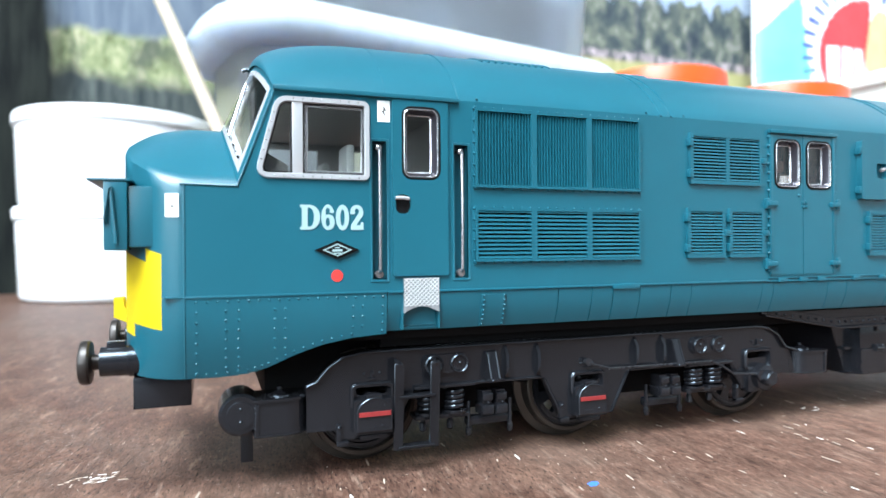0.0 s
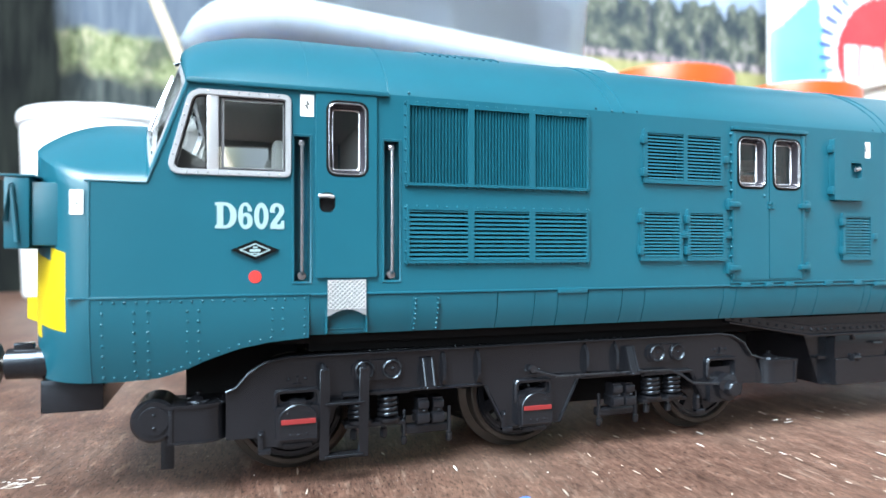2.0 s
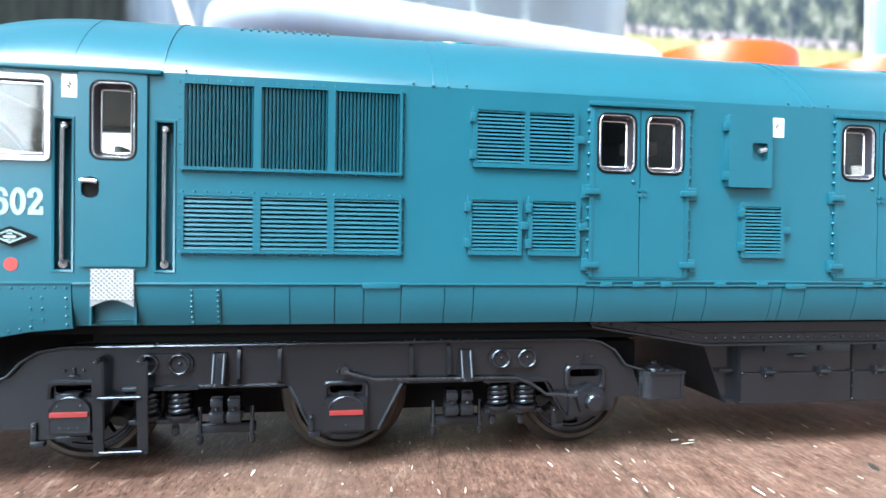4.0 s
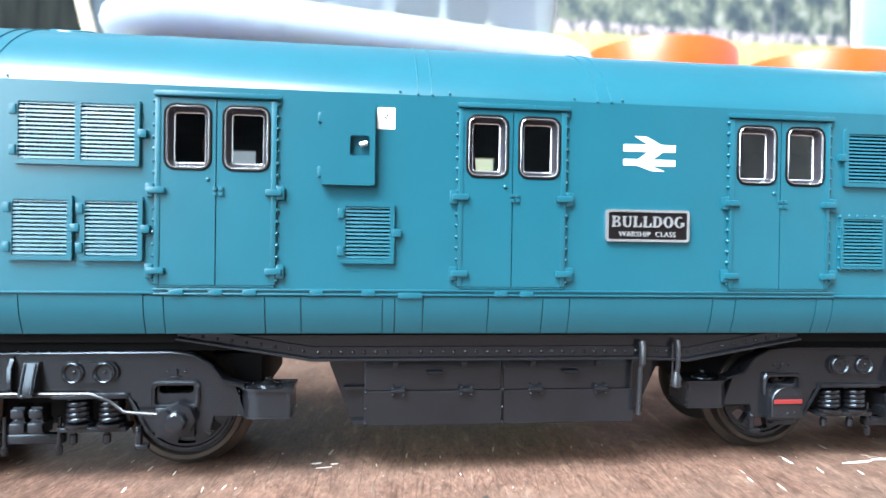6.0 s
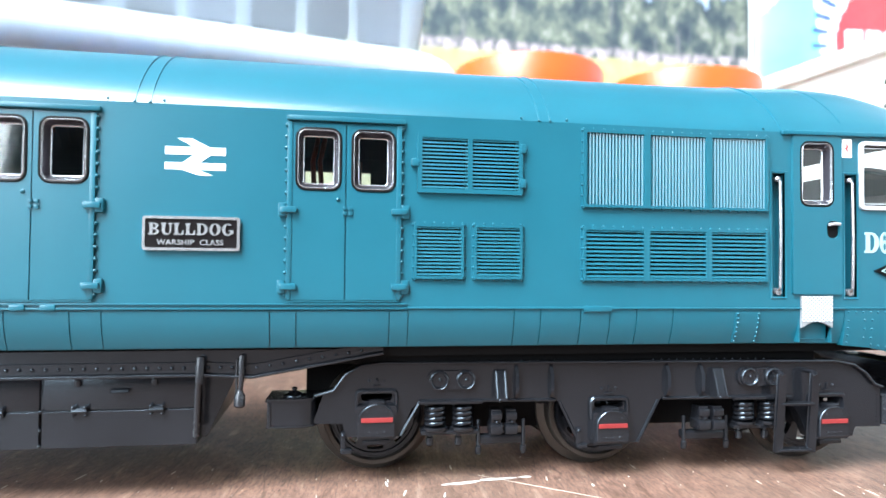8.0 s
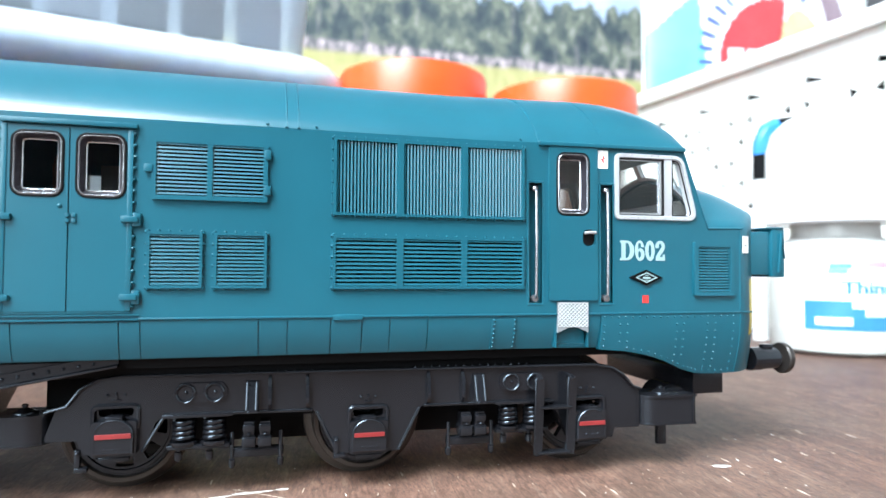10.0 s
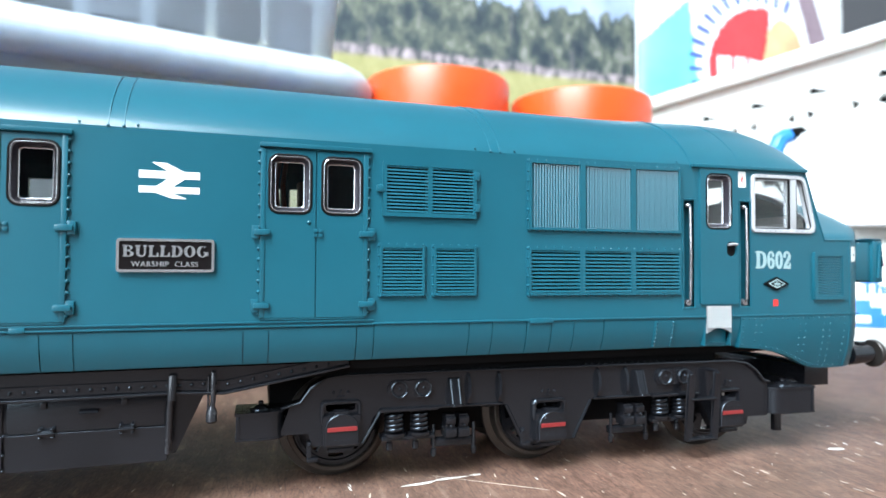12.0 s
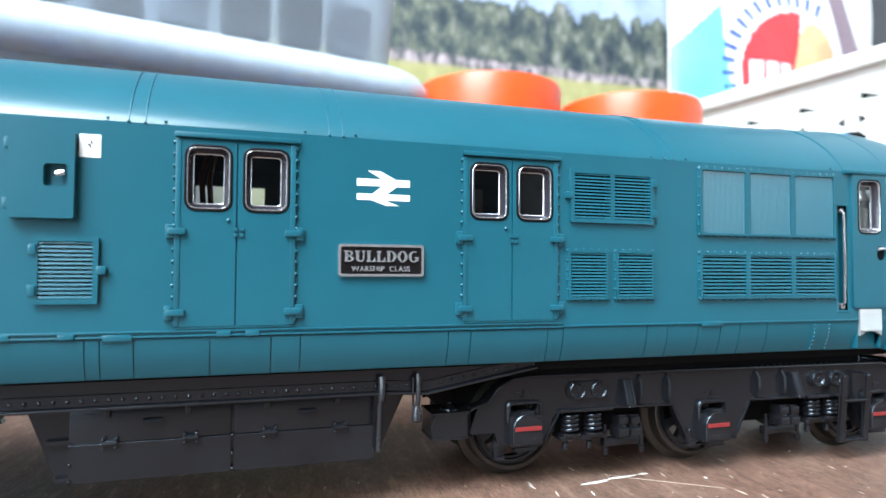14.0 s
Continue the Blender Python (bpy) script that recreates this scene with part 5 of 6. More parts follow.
        for d in (-0.95, 0.95):
            add_prism(bm, [(m_ + d - 0.75, 6.1), (m_ + d + 0.75, 6.1), (m_ + d + 0.85, 7.4), (m_ + d + 0.6, 7.6), (m_ + d + 0.6, 9.2), (m_ + d - 0.6, 9.2), (m_ + d - 0.6, 7.6), (m_ + d - 0.85, 7.4)], FRAME_Y + 0.2, FRAME_Y + 2.2)
        for d in (-0.95, 0.95):
            add_box(bm, m_ + d - 0.7, m_ + d + 0.7, FRAME_Y - 0.25, FRAME_Y + 0.3, 8.0, 9.0, bevel=0.18)
            add_box(bm, m_ + d - 0.8, m_ + d + 0.8, FRAME_Y - 0.35, FRAME_Y + 0.3, 6.3, 7.5, bevel=0.22)
            add_rivet(bm, m_ + d, FRAME_Y - 0.3, 7.75, 0.2, 0.2)
        part("brake_block", bm, BLACK, bogie)
        bm = bmesh.new()
        add_box(bm, m_ - 3.2, m_ + 3.2, FRAME_Y + 1.4, FRAME_Y + 2.6, 4.6, 5.8, bevel=0.3)
        for d in (-3.0, 2.8):
            add_lathe(bm, [(-2.2, 0.25), (-1.9, 0.4), (-1.2, 0.4), (-1.1, 0.25), (2.2, 0.25)], (m_ + d, FRAME_Y + 1.4, 5.6), "z", 8)
        part("brake_beam", bm, BLACK, bogie)
        # ribs and a canted damper on the frame's face
        for x in (7.6, 12.1):
            bm = bmesh.new()
            add_prism(bm, [(FRAME_Y, 10.5), (FRAME_Y - 0.9, 11.4), (FRAME_Y - 0.9, 13.6), (FRAME_Y, 14.9)], c + q * x - 0.2, c + q * x + 0.2, "x")
            part("frame_rib", bm, BLACK, bogie)
        bm = bmesh.new()
        x = c + q * 14.2
        add_prism(bm, [(FRAME_Y, 14.3), (FRAME_Y, 10.6), (FRAME_Y - 1.7, 10.6), (FRAME_Y - 1.75, 10.9), (FRAME_Y - 0.5, 14.2)], x - 0.75, x + 0.75, "x")
        bevel_sharp(bm, 0.16, 2)
        for d in (-0.55, 0.55):
            add_tube(bm, [(x + d, FRAME_Y - 0.5, 14.1), (x + d, FRAME_Y - 1.7, 11.0)], 0.17, 8)
        add_rivet(bm, x - 0.3, FRAME_Y - 1.7, 10.75, 0.25, 0.25)
        part("damper", bm, BLACK, bogie)
    # ladder step beside the outer axle, raked inwards to its foot
    bm = bmesh.new()
    xa, xb = c + o * 22.1, c + o * 26.6
    def rake(z):
        return 1.6 + 0.9 * (13.6 - z) / 10.2
    for x in (xa, xb):
        add_prism(bm, [(x - 0.42, 3.4), (x + 0.42, 3.4), (x + 0.42, 13.6), (x - 0.42, 13.6)], 0.0, 0.55)
    for z in (3.4, 9.5):
        add_box(bm, *sorted((xa, xb)), -0.15, 1.3, z, z + 0.4, bevel=0.08)
    bevel_sharp(bm, 0.1, 1)
    for v in bm.verts:
        v.co.y += rake(v.co.z)
    for x in (xa, xb):
        add_tube(bm, [(x, 1.6, 13.4), (x, 2.2, 13.8), (x, FRAME_Y, 13.8)], 0.3, 6)
    part("footstep", bm, BLACK, bogie, "black ladder footstep")


FIT[0] = under_body
build_bogie(-66.95, -1)
build_bogie(66.9, 1)
FIT[0] = far_end

# ---- battery boxes and girder between the bogies ----
bm = bmesh.new()
girder = [(-37.2, 16.9), (-37.2, 16.6), (-22.2, 14.1), (18.0, 14.1), (23.0, 13.8), (38.0, 16.4), (38.0, 16.9)]
for y in (3.0, 2 * HALF - 4.0):
    add_prism(bm, girder, y, y + 1.0)
part("girder", bm, BLACK, loco, "black riveted underframe girder", smooth=20)
def strip(y0, y1, low, high):
    """A strip that follows the girder's foot, between two heights over it."""
    bm = bmesh.new()
    rows = [[bm.verts.new((x, y, z + h)) for y, h in ((y0, low), (y1, low), (y1, high), (y0, high))] for x, z in girder[1:6]]
    for p, q in zip(rows, rows[1:]):
        for k in range(4):
            bm.faces.new((p[k], q[k], q[(k + 1) % 4], p[(k + 1) % 4]))
    bm.faces.new(rows[0])
    bm.faces.new(rows[-1][::-1])
    bmesh.ops.recalc_face_normals(bm, faces=bm.faces)
    bevel_sharp(bm, 0.06, 1)
    return bm


flange = part("girder_flange", strip(2.0, 3.2, -0.1, 0.2), BLACK, loco, "black angle strip along the girder's foot", smooth=25)
part("angle_strip", strip(2.8, 3.1, 0.2, 1.5), BLACK, flange, smooth=25)
for x in steps(-21.5, 38 - 16, 1.32):
    bm = bmesh.new()
    add_rivet(bm, x, 2.8, 14.95, 0.24, 0.26)
    part("rivet", bm, BLACK, flange)
for k in range(9):
    for x, z in ((-36 + k * 1.6, 17.05 - k * 0.24), (23.4 + k * 1.5, 14.85 + k * 0.23)):
        bm = bmesh.new()
        add_rivet(bm, x, 2.8, z, 0.22, 0.24)
        part("rivet", bm, BLACK, flange)
bm = bmesh.new()
add_box(bm, -16.2, 16.8, 3.7, 31.1, 6.1, 14.0, bevel=0.15)
boxes = part("battery_box", bm, BLACK, loco, "black battery box with hinged flaps")
for a, b in ((-16.1, 0.12), (0.48, 16.7)):
    part("flap", bm_box(a, b, 3.45, 3.75, 10.3, 13.95, bevel=0.14), BLACK, boxes)
    bm = bmesh.new()
    add_prism(bm, [(3.75, 6.15), (3.36, 6.15), (3.3, 6.25), (3.3, 10.16), (3.36, 10.22), (3.75, 10.22)], a, b, "x")
    bevel_sharp(bm, 0.03, 1)
    part("flap", bm, BLACK, boxes, smooth=25)
    for f in (0.24, 0.74):
        x = a + (b - a) * f
        bm = bmesh.new()
        for d in (-0.62, 0.62):
            add_box(bm, x + d - 0.2, x + d + 0.2, 2.95, 3.5, 9.72, 10.85, bevel=0.08)
            for z in (9.82, 10.72):
                add_rivet(bm, x + d, 2.96, z, 0.16, 0.14)
        add_tube(bm, [(x - 0.75, 3.0, 10.3), (x + 0.75, 3.0, 10.3)], 0.27, 8)
        add_box(bm, x - 0.5, x + 0.5, 3.1, 3.5, 9.95, 10.6, bevel=0.06)
        part("flap_hinge", bm, BLACK, boxes)
    x = a + (b - a) * 0.5
    bm = bmesh.new()
    add_prism(bm, [(3.5, 12.75), (2.75, 12.6), (2.7, 12.35), (2.85, 12.3), (3.5, 12.4)], x - 0.95, x + 0.95, "x")
    bevel_sharp(bm, 0.06, 1)
    part("flap_handle", bm, BLACK, boxes)
    for f in (0.22, 0.72):
        x = a + (b - a) * f
        part("flap_stop", bm_box(x - 0.32, x + 0.32, 3.1, 3.5, 13.0, 13.9, bevel=0.12), BLACK, boxes)
for x, z in ((0.3, 6.5), (0.3, 8.2), (0.3, 10.25), (-16.0, 6.5), (-16.0, 8.2), (-16.0, 10.2)):
    bm = bmesh.new()
    add_rivet(bm, x, 3.25, z, 0.2, 0.22)
    part("rivet", bm, BLACK, boxes)
bm = bmesh.new()
add_prism(bm, [(-20.6, 14.0), (-16.2, 14.0), (-16.2, 6.2), (-17.6, 6.2)], 5.0, 30.0)
add_box(bm, -18.6, -16.1, 4.2, 6.0, 10.2, 10.6)
add_box(bm, -17.7, -16.1, 4.2, 6.0, 6.2, 6.6)
part("box_end", bm, BLACK, boxes)
bm = bmesh.new()
add_prism(bm, [(16.8, 14.0), (21.0, 14.0), (17.6, 6.6), (16.8, 6.6)], 5.0, 30.0)
part("box_end", bm, BLACK, boxes)
bm = bmesh.new()
add_tube(bm, [(17.3, 2.3, 16.1), (17.3, 2.0, 15.4), (17.25, 1.95, 13.4)], 0.46, 10)
add_tube(bm, [(17.25, 1.95, 13.5), (17.1, 2.1, 12.9), (16.95, 2.2, 7.3)], 0.34, 10)
part("brake_pipe", bm, PIPE, loco, "thin black brake pipe")
bm = bmesh.new()
add_tube(bm, [(21.8, 2.2, 16.3), (21.8, 1.95, 15.6), (21.8, 1.95, 13.2), (21.7, 2.1, 12.3)], 0.3, 10)
add_lathe(bm, [(12.5, 0.3), (12.2, 0.42), (11.9, 0.62), (10.7, 0.66), (10.5, 0.45)], (21.65, 2.1, 0), "z", 12)
add_tube(bm, [(21.25, 2.3, 15.9), (21.25, 2.3, 12.0)], 0.13, 6)
part("brake_pipe", bm, PIPE, loco, "thin black brake pipe with a bulbous cock")
FIT[0] = None


# ---- the table ----
def wood_material():
    m, nt, b = nodes_of("worn_brown_tabletop")
    place = place_of(nt)
    turn = nt.nodes.new("ShaderNodeMapping")
    turn.inputs["Rotation"].default_value = (0, 0, radians(6))
    link(nt, place, turn.inputs["Vector"])
    def along(fx, fy):
        n = nt.nodes.new("ShaderNodeMapping")
        n.inputs["Scale"].default_value = (fx, fy, 1.0)
        link(nt, turn.outputs[0], n.inputs["Vector"])
        return n.outputs[0]
    broad = noise_node(nt, along(150.0, 62.0), 1.0, 9.0, 0.76)
    fibre = noise_node(nt, along(2300.0, 520.0), 1.0, 6.0, 0.74)
    pores = noise_node(nt, along(3400.0, 900.0), 1.0, 2.0, 0.5)
    worn = noise_node(nt, along(1500.0, 620.0), 1.0, 7.0, 0.80)
    patchy = noise_node(nt, place, 34.0, 4.0, 0.6)
    tone = ramp_node(nt, broad, [(0.30, (0.040, 0.020, 0.015)), (0.50, (0.110, 0.058, 0.045)), (0.72, (0.26, 0.16, 0.118))])
    tone = mix_node(nt, 0.45, tone, ramp_node(nt, fibre, [(0.32, (0.030, 0.017, 0.013)), (0.5, (0.135, 0.074, 0.055)), (0.68, (0.33, 0.22, 0.17))]))
    tone = mix_node(nt, ramp_node(nt, pores, [(0.34, (0.9, 0.9, 0.9)), (0.42, (0, 0, 0))]), tone, (0.016, 0.009, 0.008))
    # painted light: paler along the front's middle, darker towards the back and both ends
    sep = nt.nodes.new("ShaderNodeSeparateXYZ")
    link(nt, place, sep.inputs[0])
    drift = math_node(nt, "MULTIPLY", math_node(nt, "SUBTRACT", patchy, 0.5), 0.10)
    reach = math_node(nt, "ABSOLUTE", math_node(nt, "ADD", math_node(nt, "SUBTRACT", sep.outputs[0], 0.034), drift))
    lit_middle = math_node(nt, "DIVIDE", math_node(nt, "SUBTRACT", 0.115, reach), 0.06, clamp=True)
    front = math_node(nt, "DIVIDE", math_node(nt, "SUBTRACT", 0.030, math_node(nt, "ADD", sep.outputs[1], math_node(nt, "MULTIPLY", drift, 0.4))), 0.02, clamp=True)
    lit_middle = math_node(nt, "MULTIPLY", lit_middle, front)
    tone = mix_node(nt, math_node(nt, "MULTIPLY", lit_middle, ramp_node(nt, fibre, [(0.36, (0.15, 0.15, 0.15)), (0.60, (0.62, 0.62, 0.62))])), tone, (0.30, 0.185, 0.145))
    streak = noise_node(nt, along(640.0, 95.0), 1.0, 6.0, 0.70)
    tone = mix_node(nt, math_node(nt, "MULTIPLY", ramp_node(nt, streak, [(0.56, (0, 0, 0)), (0.66, (1, 1, 1))]), 0.40), tone, (0.42, 0.31, 0.25))
    tone = mix_node(nt, math_node(nt, "MULTIPLY", ramp_node(nt, streak, [(0.34, (1, 1, 1)), (0.45, (0, 0, 0))]), 0.55), tone, (0.045, 0.024, 0.018))
    grey = math_node(nt, "MULTIPLY", ramp_node(nt, patchy, [(0.45, (0, 0, 0)), (0.7, (1, 1, 1))]), 0.40)
    tone = mix_node(nt, grey, tone, (0.17, 0.13, 0.105))
    scuff = math_node(nt, "MULTIPLY", ramp_node(nt, worn, [(0.615, (0, 0, 0)), (0.64, (1, 1, 1))]), ramp_node(nt, patchy, [(0.35, (0.25, 0.25, 0.25)), (0.62, (0.9, 0.9, 0.9))]))
    tone = mix_node(nt, scuff, tone, (0.54, 0.47, 0.41))
    # fine dark cracks in the varnish, along the grain
    craze = math_node(nt, "ABSOLUTE", math_node(nt, "SUBTRACT", noise_node(nt, along(300.0, 34.0), 1.0, 2.0, 0.5), 0.5))
    tone = mix_node(nt, math_node(nt, "MULTIPLY", ramp_node(nt, craze, [(0.003, (1, 1, 1)), (0.010, (0, 0, 0))]), 0.38), tone, (0.018, 0.011, 0.009))
    mottle = noise_node(nt, along(420.0, 210.0), 1.0, 7.0, 0.72)
    tone = mix_node(nt, 0.55, tone, ramp_node(nt, mottle, [(0.30, (0.45, 0.44, 0.44)), (0.5, (1.0, 1.0, 1.0)), (0.70, (1.7, 1.66, 1.62))]), "MULTIPLY")
    tone = mix_node(nt, 1.0, tone, (0.735, 0.69, 0.66), "MULTIPLY")
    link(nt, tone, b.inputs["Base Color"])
    link(nt, math_node(nt, "ADD", math_node(nt, "MULTIPLY", fibre, 0.30), 0.40), b.inputs["Roughness"])
    b.inputs["Specular IOR Level"].default_value = 0.18
    height = math_node(nt, "ADD", math_node(nt, "MULTIPLY", fibre, 0.5), math_node(nt, "MULTIPLY", pores, 0.5))
    bump_node(nt, b, height, 0.35, 0.0003)
    return m


WOOD = wood_material()
PAINT_WHITE = surface("dried_white_paint", (0.72, 0.71, 0.68), 0.6, vary=0.08)
PAINT_BLUE = surface("dried_blue_paint", (0.05, 0.16, 0.50), 0.5)
SCRATCH = surface("bared_pale_wood", (0.42, 0.35, 0.29), 0.6, vary=0.3, scale=300)
PAINT_DARK = surface("dark_speck", (0.03, 0.025, 0.022), 0.6)
table = thing("table", (0, 100, 0), "worn dark brown wooden tabletop with paint marks and scratches", "table")
table.location = (0, 0, 0)
bm = bmesh.new()
add_box(bm, -900, 900, -420, 470, -28, 0, bevel=3)
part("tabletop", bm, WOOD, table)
for x, y in ((-820, -350), (820, -350), (-820, 400), (820, 400)):
    part("table_leg", bm_box(x - 30, x + 30, y - 30, y + 30, -740, -28, bevel=3), WOOD, table)


def blot(x, y, w, d, turn, material, label, seed, n=14):
    rnd = random.Random(seed)
    bm = bmesh.new()
    pts = []
    for k in range(n):
        a = 2 * math.pi * k / n
        r = 0.65 + 0.5 * rnd.random()
        u, v = w * r * math.cos(a), d * r * math.sin(a)
        c, s_ = math.cos(radians(turn)), math.sin(radians(turn))
        pts.append((x + u * c - v * s_, y + u * s_ + v * c))
    add_prism(bm, pts, -0.02, 0.04, "z")
    bmesh.ops.triangulate(bm, faces=bm.faces)
    part("paint_mark", bm, material, table, label)


blot(48.0, 4.3, 2.6, 0.35, 8, PAINT_WHITE, "white paint smear", 1)
blot(52.6, 5.2, 2.4, 0.28, 4, PAINT_WHITE, "white paint smear", 2)
blot(56.5, 5.6, 0.9, 0.25, 0, PAINT_WHITE, "white paint smear", 3)
blot(58.0, 1.2, 9.0, 0.07, -38, SCRATCH, "long pale scratch", 4)
blot(-73.6, -8.0, 0.9, 0.55, 20, PAINT_BLUE, "blue paint dab", 5)
blot(-22.0, 9.0, 0.7, 0.25, 15, PAINT_WHITE, "white paint speck", 6)
blot(-19.8, 8.6, 0.55, 0.22, 10, PAINT_WHITE, "white paint speck", 7)
blot(-21.0, 7.4, 1.0, 0.14, 12, PAINT_WHITE, "white paint speck", 8)
rnd = random.Random(21)
for k in range(26):
    blot(-128 + rnd.gauss(0, 1.6), 14.6 + rnd.gauss(0, 0.9), rnd.uniform(0.15, 0.8), rnd.uniform(0.05, 0.12), rnd.uniform(-30, 90), SCRATCH if k % 3 else PAINT_WHITE, "scuffed pale patch", 300 + k, 7)
blot(117.0, 0.0, 1.4, 0.6, -20, PAINT_WHITE, "white paint speck", 12)
blot(-3.2, -4.2, 0.5, 1.6, -20, PAINT_DARK, "dark stain", 13)
rnd = random.Random(5)
for k in range(270):
    x, y = rnd.uniform(-145, 150), rnd.uniform(-20, 14)
    size = rnd.random() ** 2
    blot(x, y, 0.05 + 0.12 * size, 0.15 + 1.3 * size, rnd.uniform(-16, 6), PAINT_WHITE if k % 6 == 0 else SCRATCH, "pale scratch", 100 + k, 7)

# ---- printed landscape behind ----
def landscape_material():
    m, nt, b = nodes_of("printed_landscape")
    place = place_of(nt)
    sep = nt.nodes.new("ShaderNodeSeparateXYZ")
    link(nt, place, sep.inputs[0])
    x, z = sep.outputs[0], sep.outputs[2]
    def stretched(fx, fz):
        n = nt.nodes.new("ShaderNodeMapping")
        n.inputs["Scale"].default_value = (fx, 0.0, fz)
        link(nt, place, n.inputs["Vector"])
        return n.outputs[0]
    edge = noise_node(nt, stretched(28, 12), 1.0, 3.0)
    fine = noise_node(nt, stretched(110, 60), 1.0, 4.0, 0.6)
    trunks = noise_node(nt, stretched(130, 16), 1.0, 3.0, 0.6)
    clumps = noise_node(nt, stretched(36, 26), 1.0, 3.0, 0.5)
    def above(level, wobble, amount, soft=0.004):
        lift = math_node(nt, "MULTIPLY", math_node(nt, "SUBTRACT", wobble, 0.5), amount)
        return math_node(nt, "DIVIDE", math_node(nt, "SUBTRACT", z, math_node(nt, "ADD", lift, level)), soft, clamp=True)
    # meadow, flowers, trees, sky of the right-hand part
    meadow = ramp_node(nt, fine, [(0.3, (0.30, 0.29, 0.13)), (0.7, (0.42, 0.38, 0.19))])
    crowns = noise_node(nt, stretched(62, 44), 1.0, 4.0, 0.62)
    trees = ramp_node(nt, crowns, [(0.30, (0.026, 0.036, 0.054)), (0.46, (0.056, 0.072, 0.078)), (0.58, (0.135, 0.15, 0.12)), (0.72, (0.34, 0.33, 0.32))])
    stems = math_node(nt, "MULTIPLY", ramp_node(nt, trunks, [(0.58, (0, 0, 0)), (0.70, (1, 1, 1))]), 0.55)
    trees = mix_node(nt, stems, trees, (0.24, 0.22, 0.22))
    flowers = ramp_node(nt, fine, [(0.42, (0.10, 0.10, 0.11)), (0.60, (0.46, 0.38, 0.40))])
    sky_tone = ramp_node(nt, clumps, [(0.3, (0.26, 0.33, 0.45)), (0.7, (0.42, 0.48, 0.56))])
    right = mix_node(nt, above(0.193, edge, 0.006), meadow, flowers)
    right = mix_node(nt, above(0.201, edge, 0.012), right, trees)
    right = mix_node(nt, above(0.252, crowns, 0.080, 0.006), right, sky_tone)
    # hedge and dark wood of the left-hand part
    hedge = ramp_node(nt, fine, [(0.30, (0.07, 0.085, 0.04)), (0.5, (0.20, 0.22, 0.12)), (0.70, (0.40, 0.37, 0.25))])
    hedge = mix_node(nt, ramp_node(nt, clumps, [(0.38, (0.85, 0.85, 0.85)), (0.52, (0, 0, 0))]), hedge, (0.045, 0.055, 0.045))
    shade = ramp_node(nt, trunks, [(0.35, (0.018, 0.024, 0.026)), (0.7, (0.07, 0.08, 0.075))])
    hill = ramp_node(nt, trunks, [(0.3, (0.07, 0.09, 0.125)), (0.7, (0.12, 0.145, 0.18))])
    left = mix_node(nt, above(0.138, edge, 0.030, 0.012), shade, hedge)
    left = mix_node(nt, above(0.172, edge, 0.022, 0.006), left, hill)
    dark_side = math_node(nt, "DIVIDE", math_node(nt, "SUBTRACT", math_node(nt, "ADD", math_node(nt, "MULTIPLY", edge, 0.03), -0.215), x), 0.015, clamp=True)
    left = mix_node(nt, dark_side, left, ramp_node(nt, trunks, [(0.35, (0.003, 0.004, 0.0045)), (0.75, (0.016, 0.019, 0.016))]))
    tone = mix_node(nt, math_node(nt, "DIVIDE", math_node(nt, "SUBTRACT", x, -0.02), 0.02, clamp=True), left, right)
    link(nt, tone, b.inputs["Base Color"])
    b.inputs["Roughness"].default_value = 0.8
    b.inputs["Specular IOR Level"].default_value = 0.1
    return m


LANDSCAPE = landscape_material()
poster = thing("scenic_backdrop", (0, 420, 0), "printed landscape board of trees, meadow and hedge behind the table things", "poster")
poster.location = (0, 0, 0)
part("print", bm_box(-640, 383, 414, 417, 0, 330), LANDSCAPE, poster)
part("board", bm_box(-642, 385, 417, 423, 0, 332), PAINT_WHITE, poster)

# ---- white tubs, stacked ----
TUB = surface("white_tub_plastic", (0.82, 0.83, 0.85), 0.32, vary=0.03, bump=0.0)


def tub(z0, label):
    t = thing("plastic_tub", (-165, 352, z0), label, "tub", "stacked white tubs")
    bm = bmesh.new()
    add_lathe(bm, [(0, 47), (1.0, 49), (3.0, 50), (44.0, 51.5), (44.6, 50.8), (4, 48.8)], (0, 0, 0), "z", 72)
    part("tub_body", bm, TUB, t, smooth=40)
    bm = bmesh.new()
    add_lathe(bm, [(44.5, 52.0), (45.0, 52.8), (50.2, 52.8), (51.4, 52.0), (51.6, 49.0), (50.8, 48.5), (50.8, 10)], (0, 0, 0), "z", 72)
    part("tub_lid", bm, TUB, t, smooth=40)


tub(0.0, "round white plastic tub with a lid on the table")
tub(51.7, "round white plastic tub stacked on another")

# ---- wooden stick leaning on the storage box ----
PINE = surface("pale_pine", (0.36, 0.31, 0.24), 0.55, vary=0.12, scale=60)
stick = thing("wooden_stick", (-82, 149, 0), "pale wooden stick leaning against the storage box", "stick")
stick.location = (0, 0, 0)
bm = bmesh.new()
add_tube(bm, [(-83.3, 150, 2.0), (-111.5, 180, 72.6), (-133.0, 203.0, 128.0), (-153.0, 224.4, 179.5)], 2.7, 10)
part("shaft", bm, PINE, stick)

# ---- storage boxes ----
def frosted():
    m, nt, b = nodes_of("frosted_storage_plastic")
    b.inputs["Base Color"].default_value = (0.72, 0.77, 0.83, 1)
    link(nt, math_node(nt, "ADD", math_node(nt, "MULTIPLY", noise_node(nt, place_of(nt), 60.0), 0.2), 0.28), b.inputs["Roughness"])
    b.inputs["Transmission Weight"].default_value = 0.88
    b.inputs["IOR"].default_value = 1.2
    return m


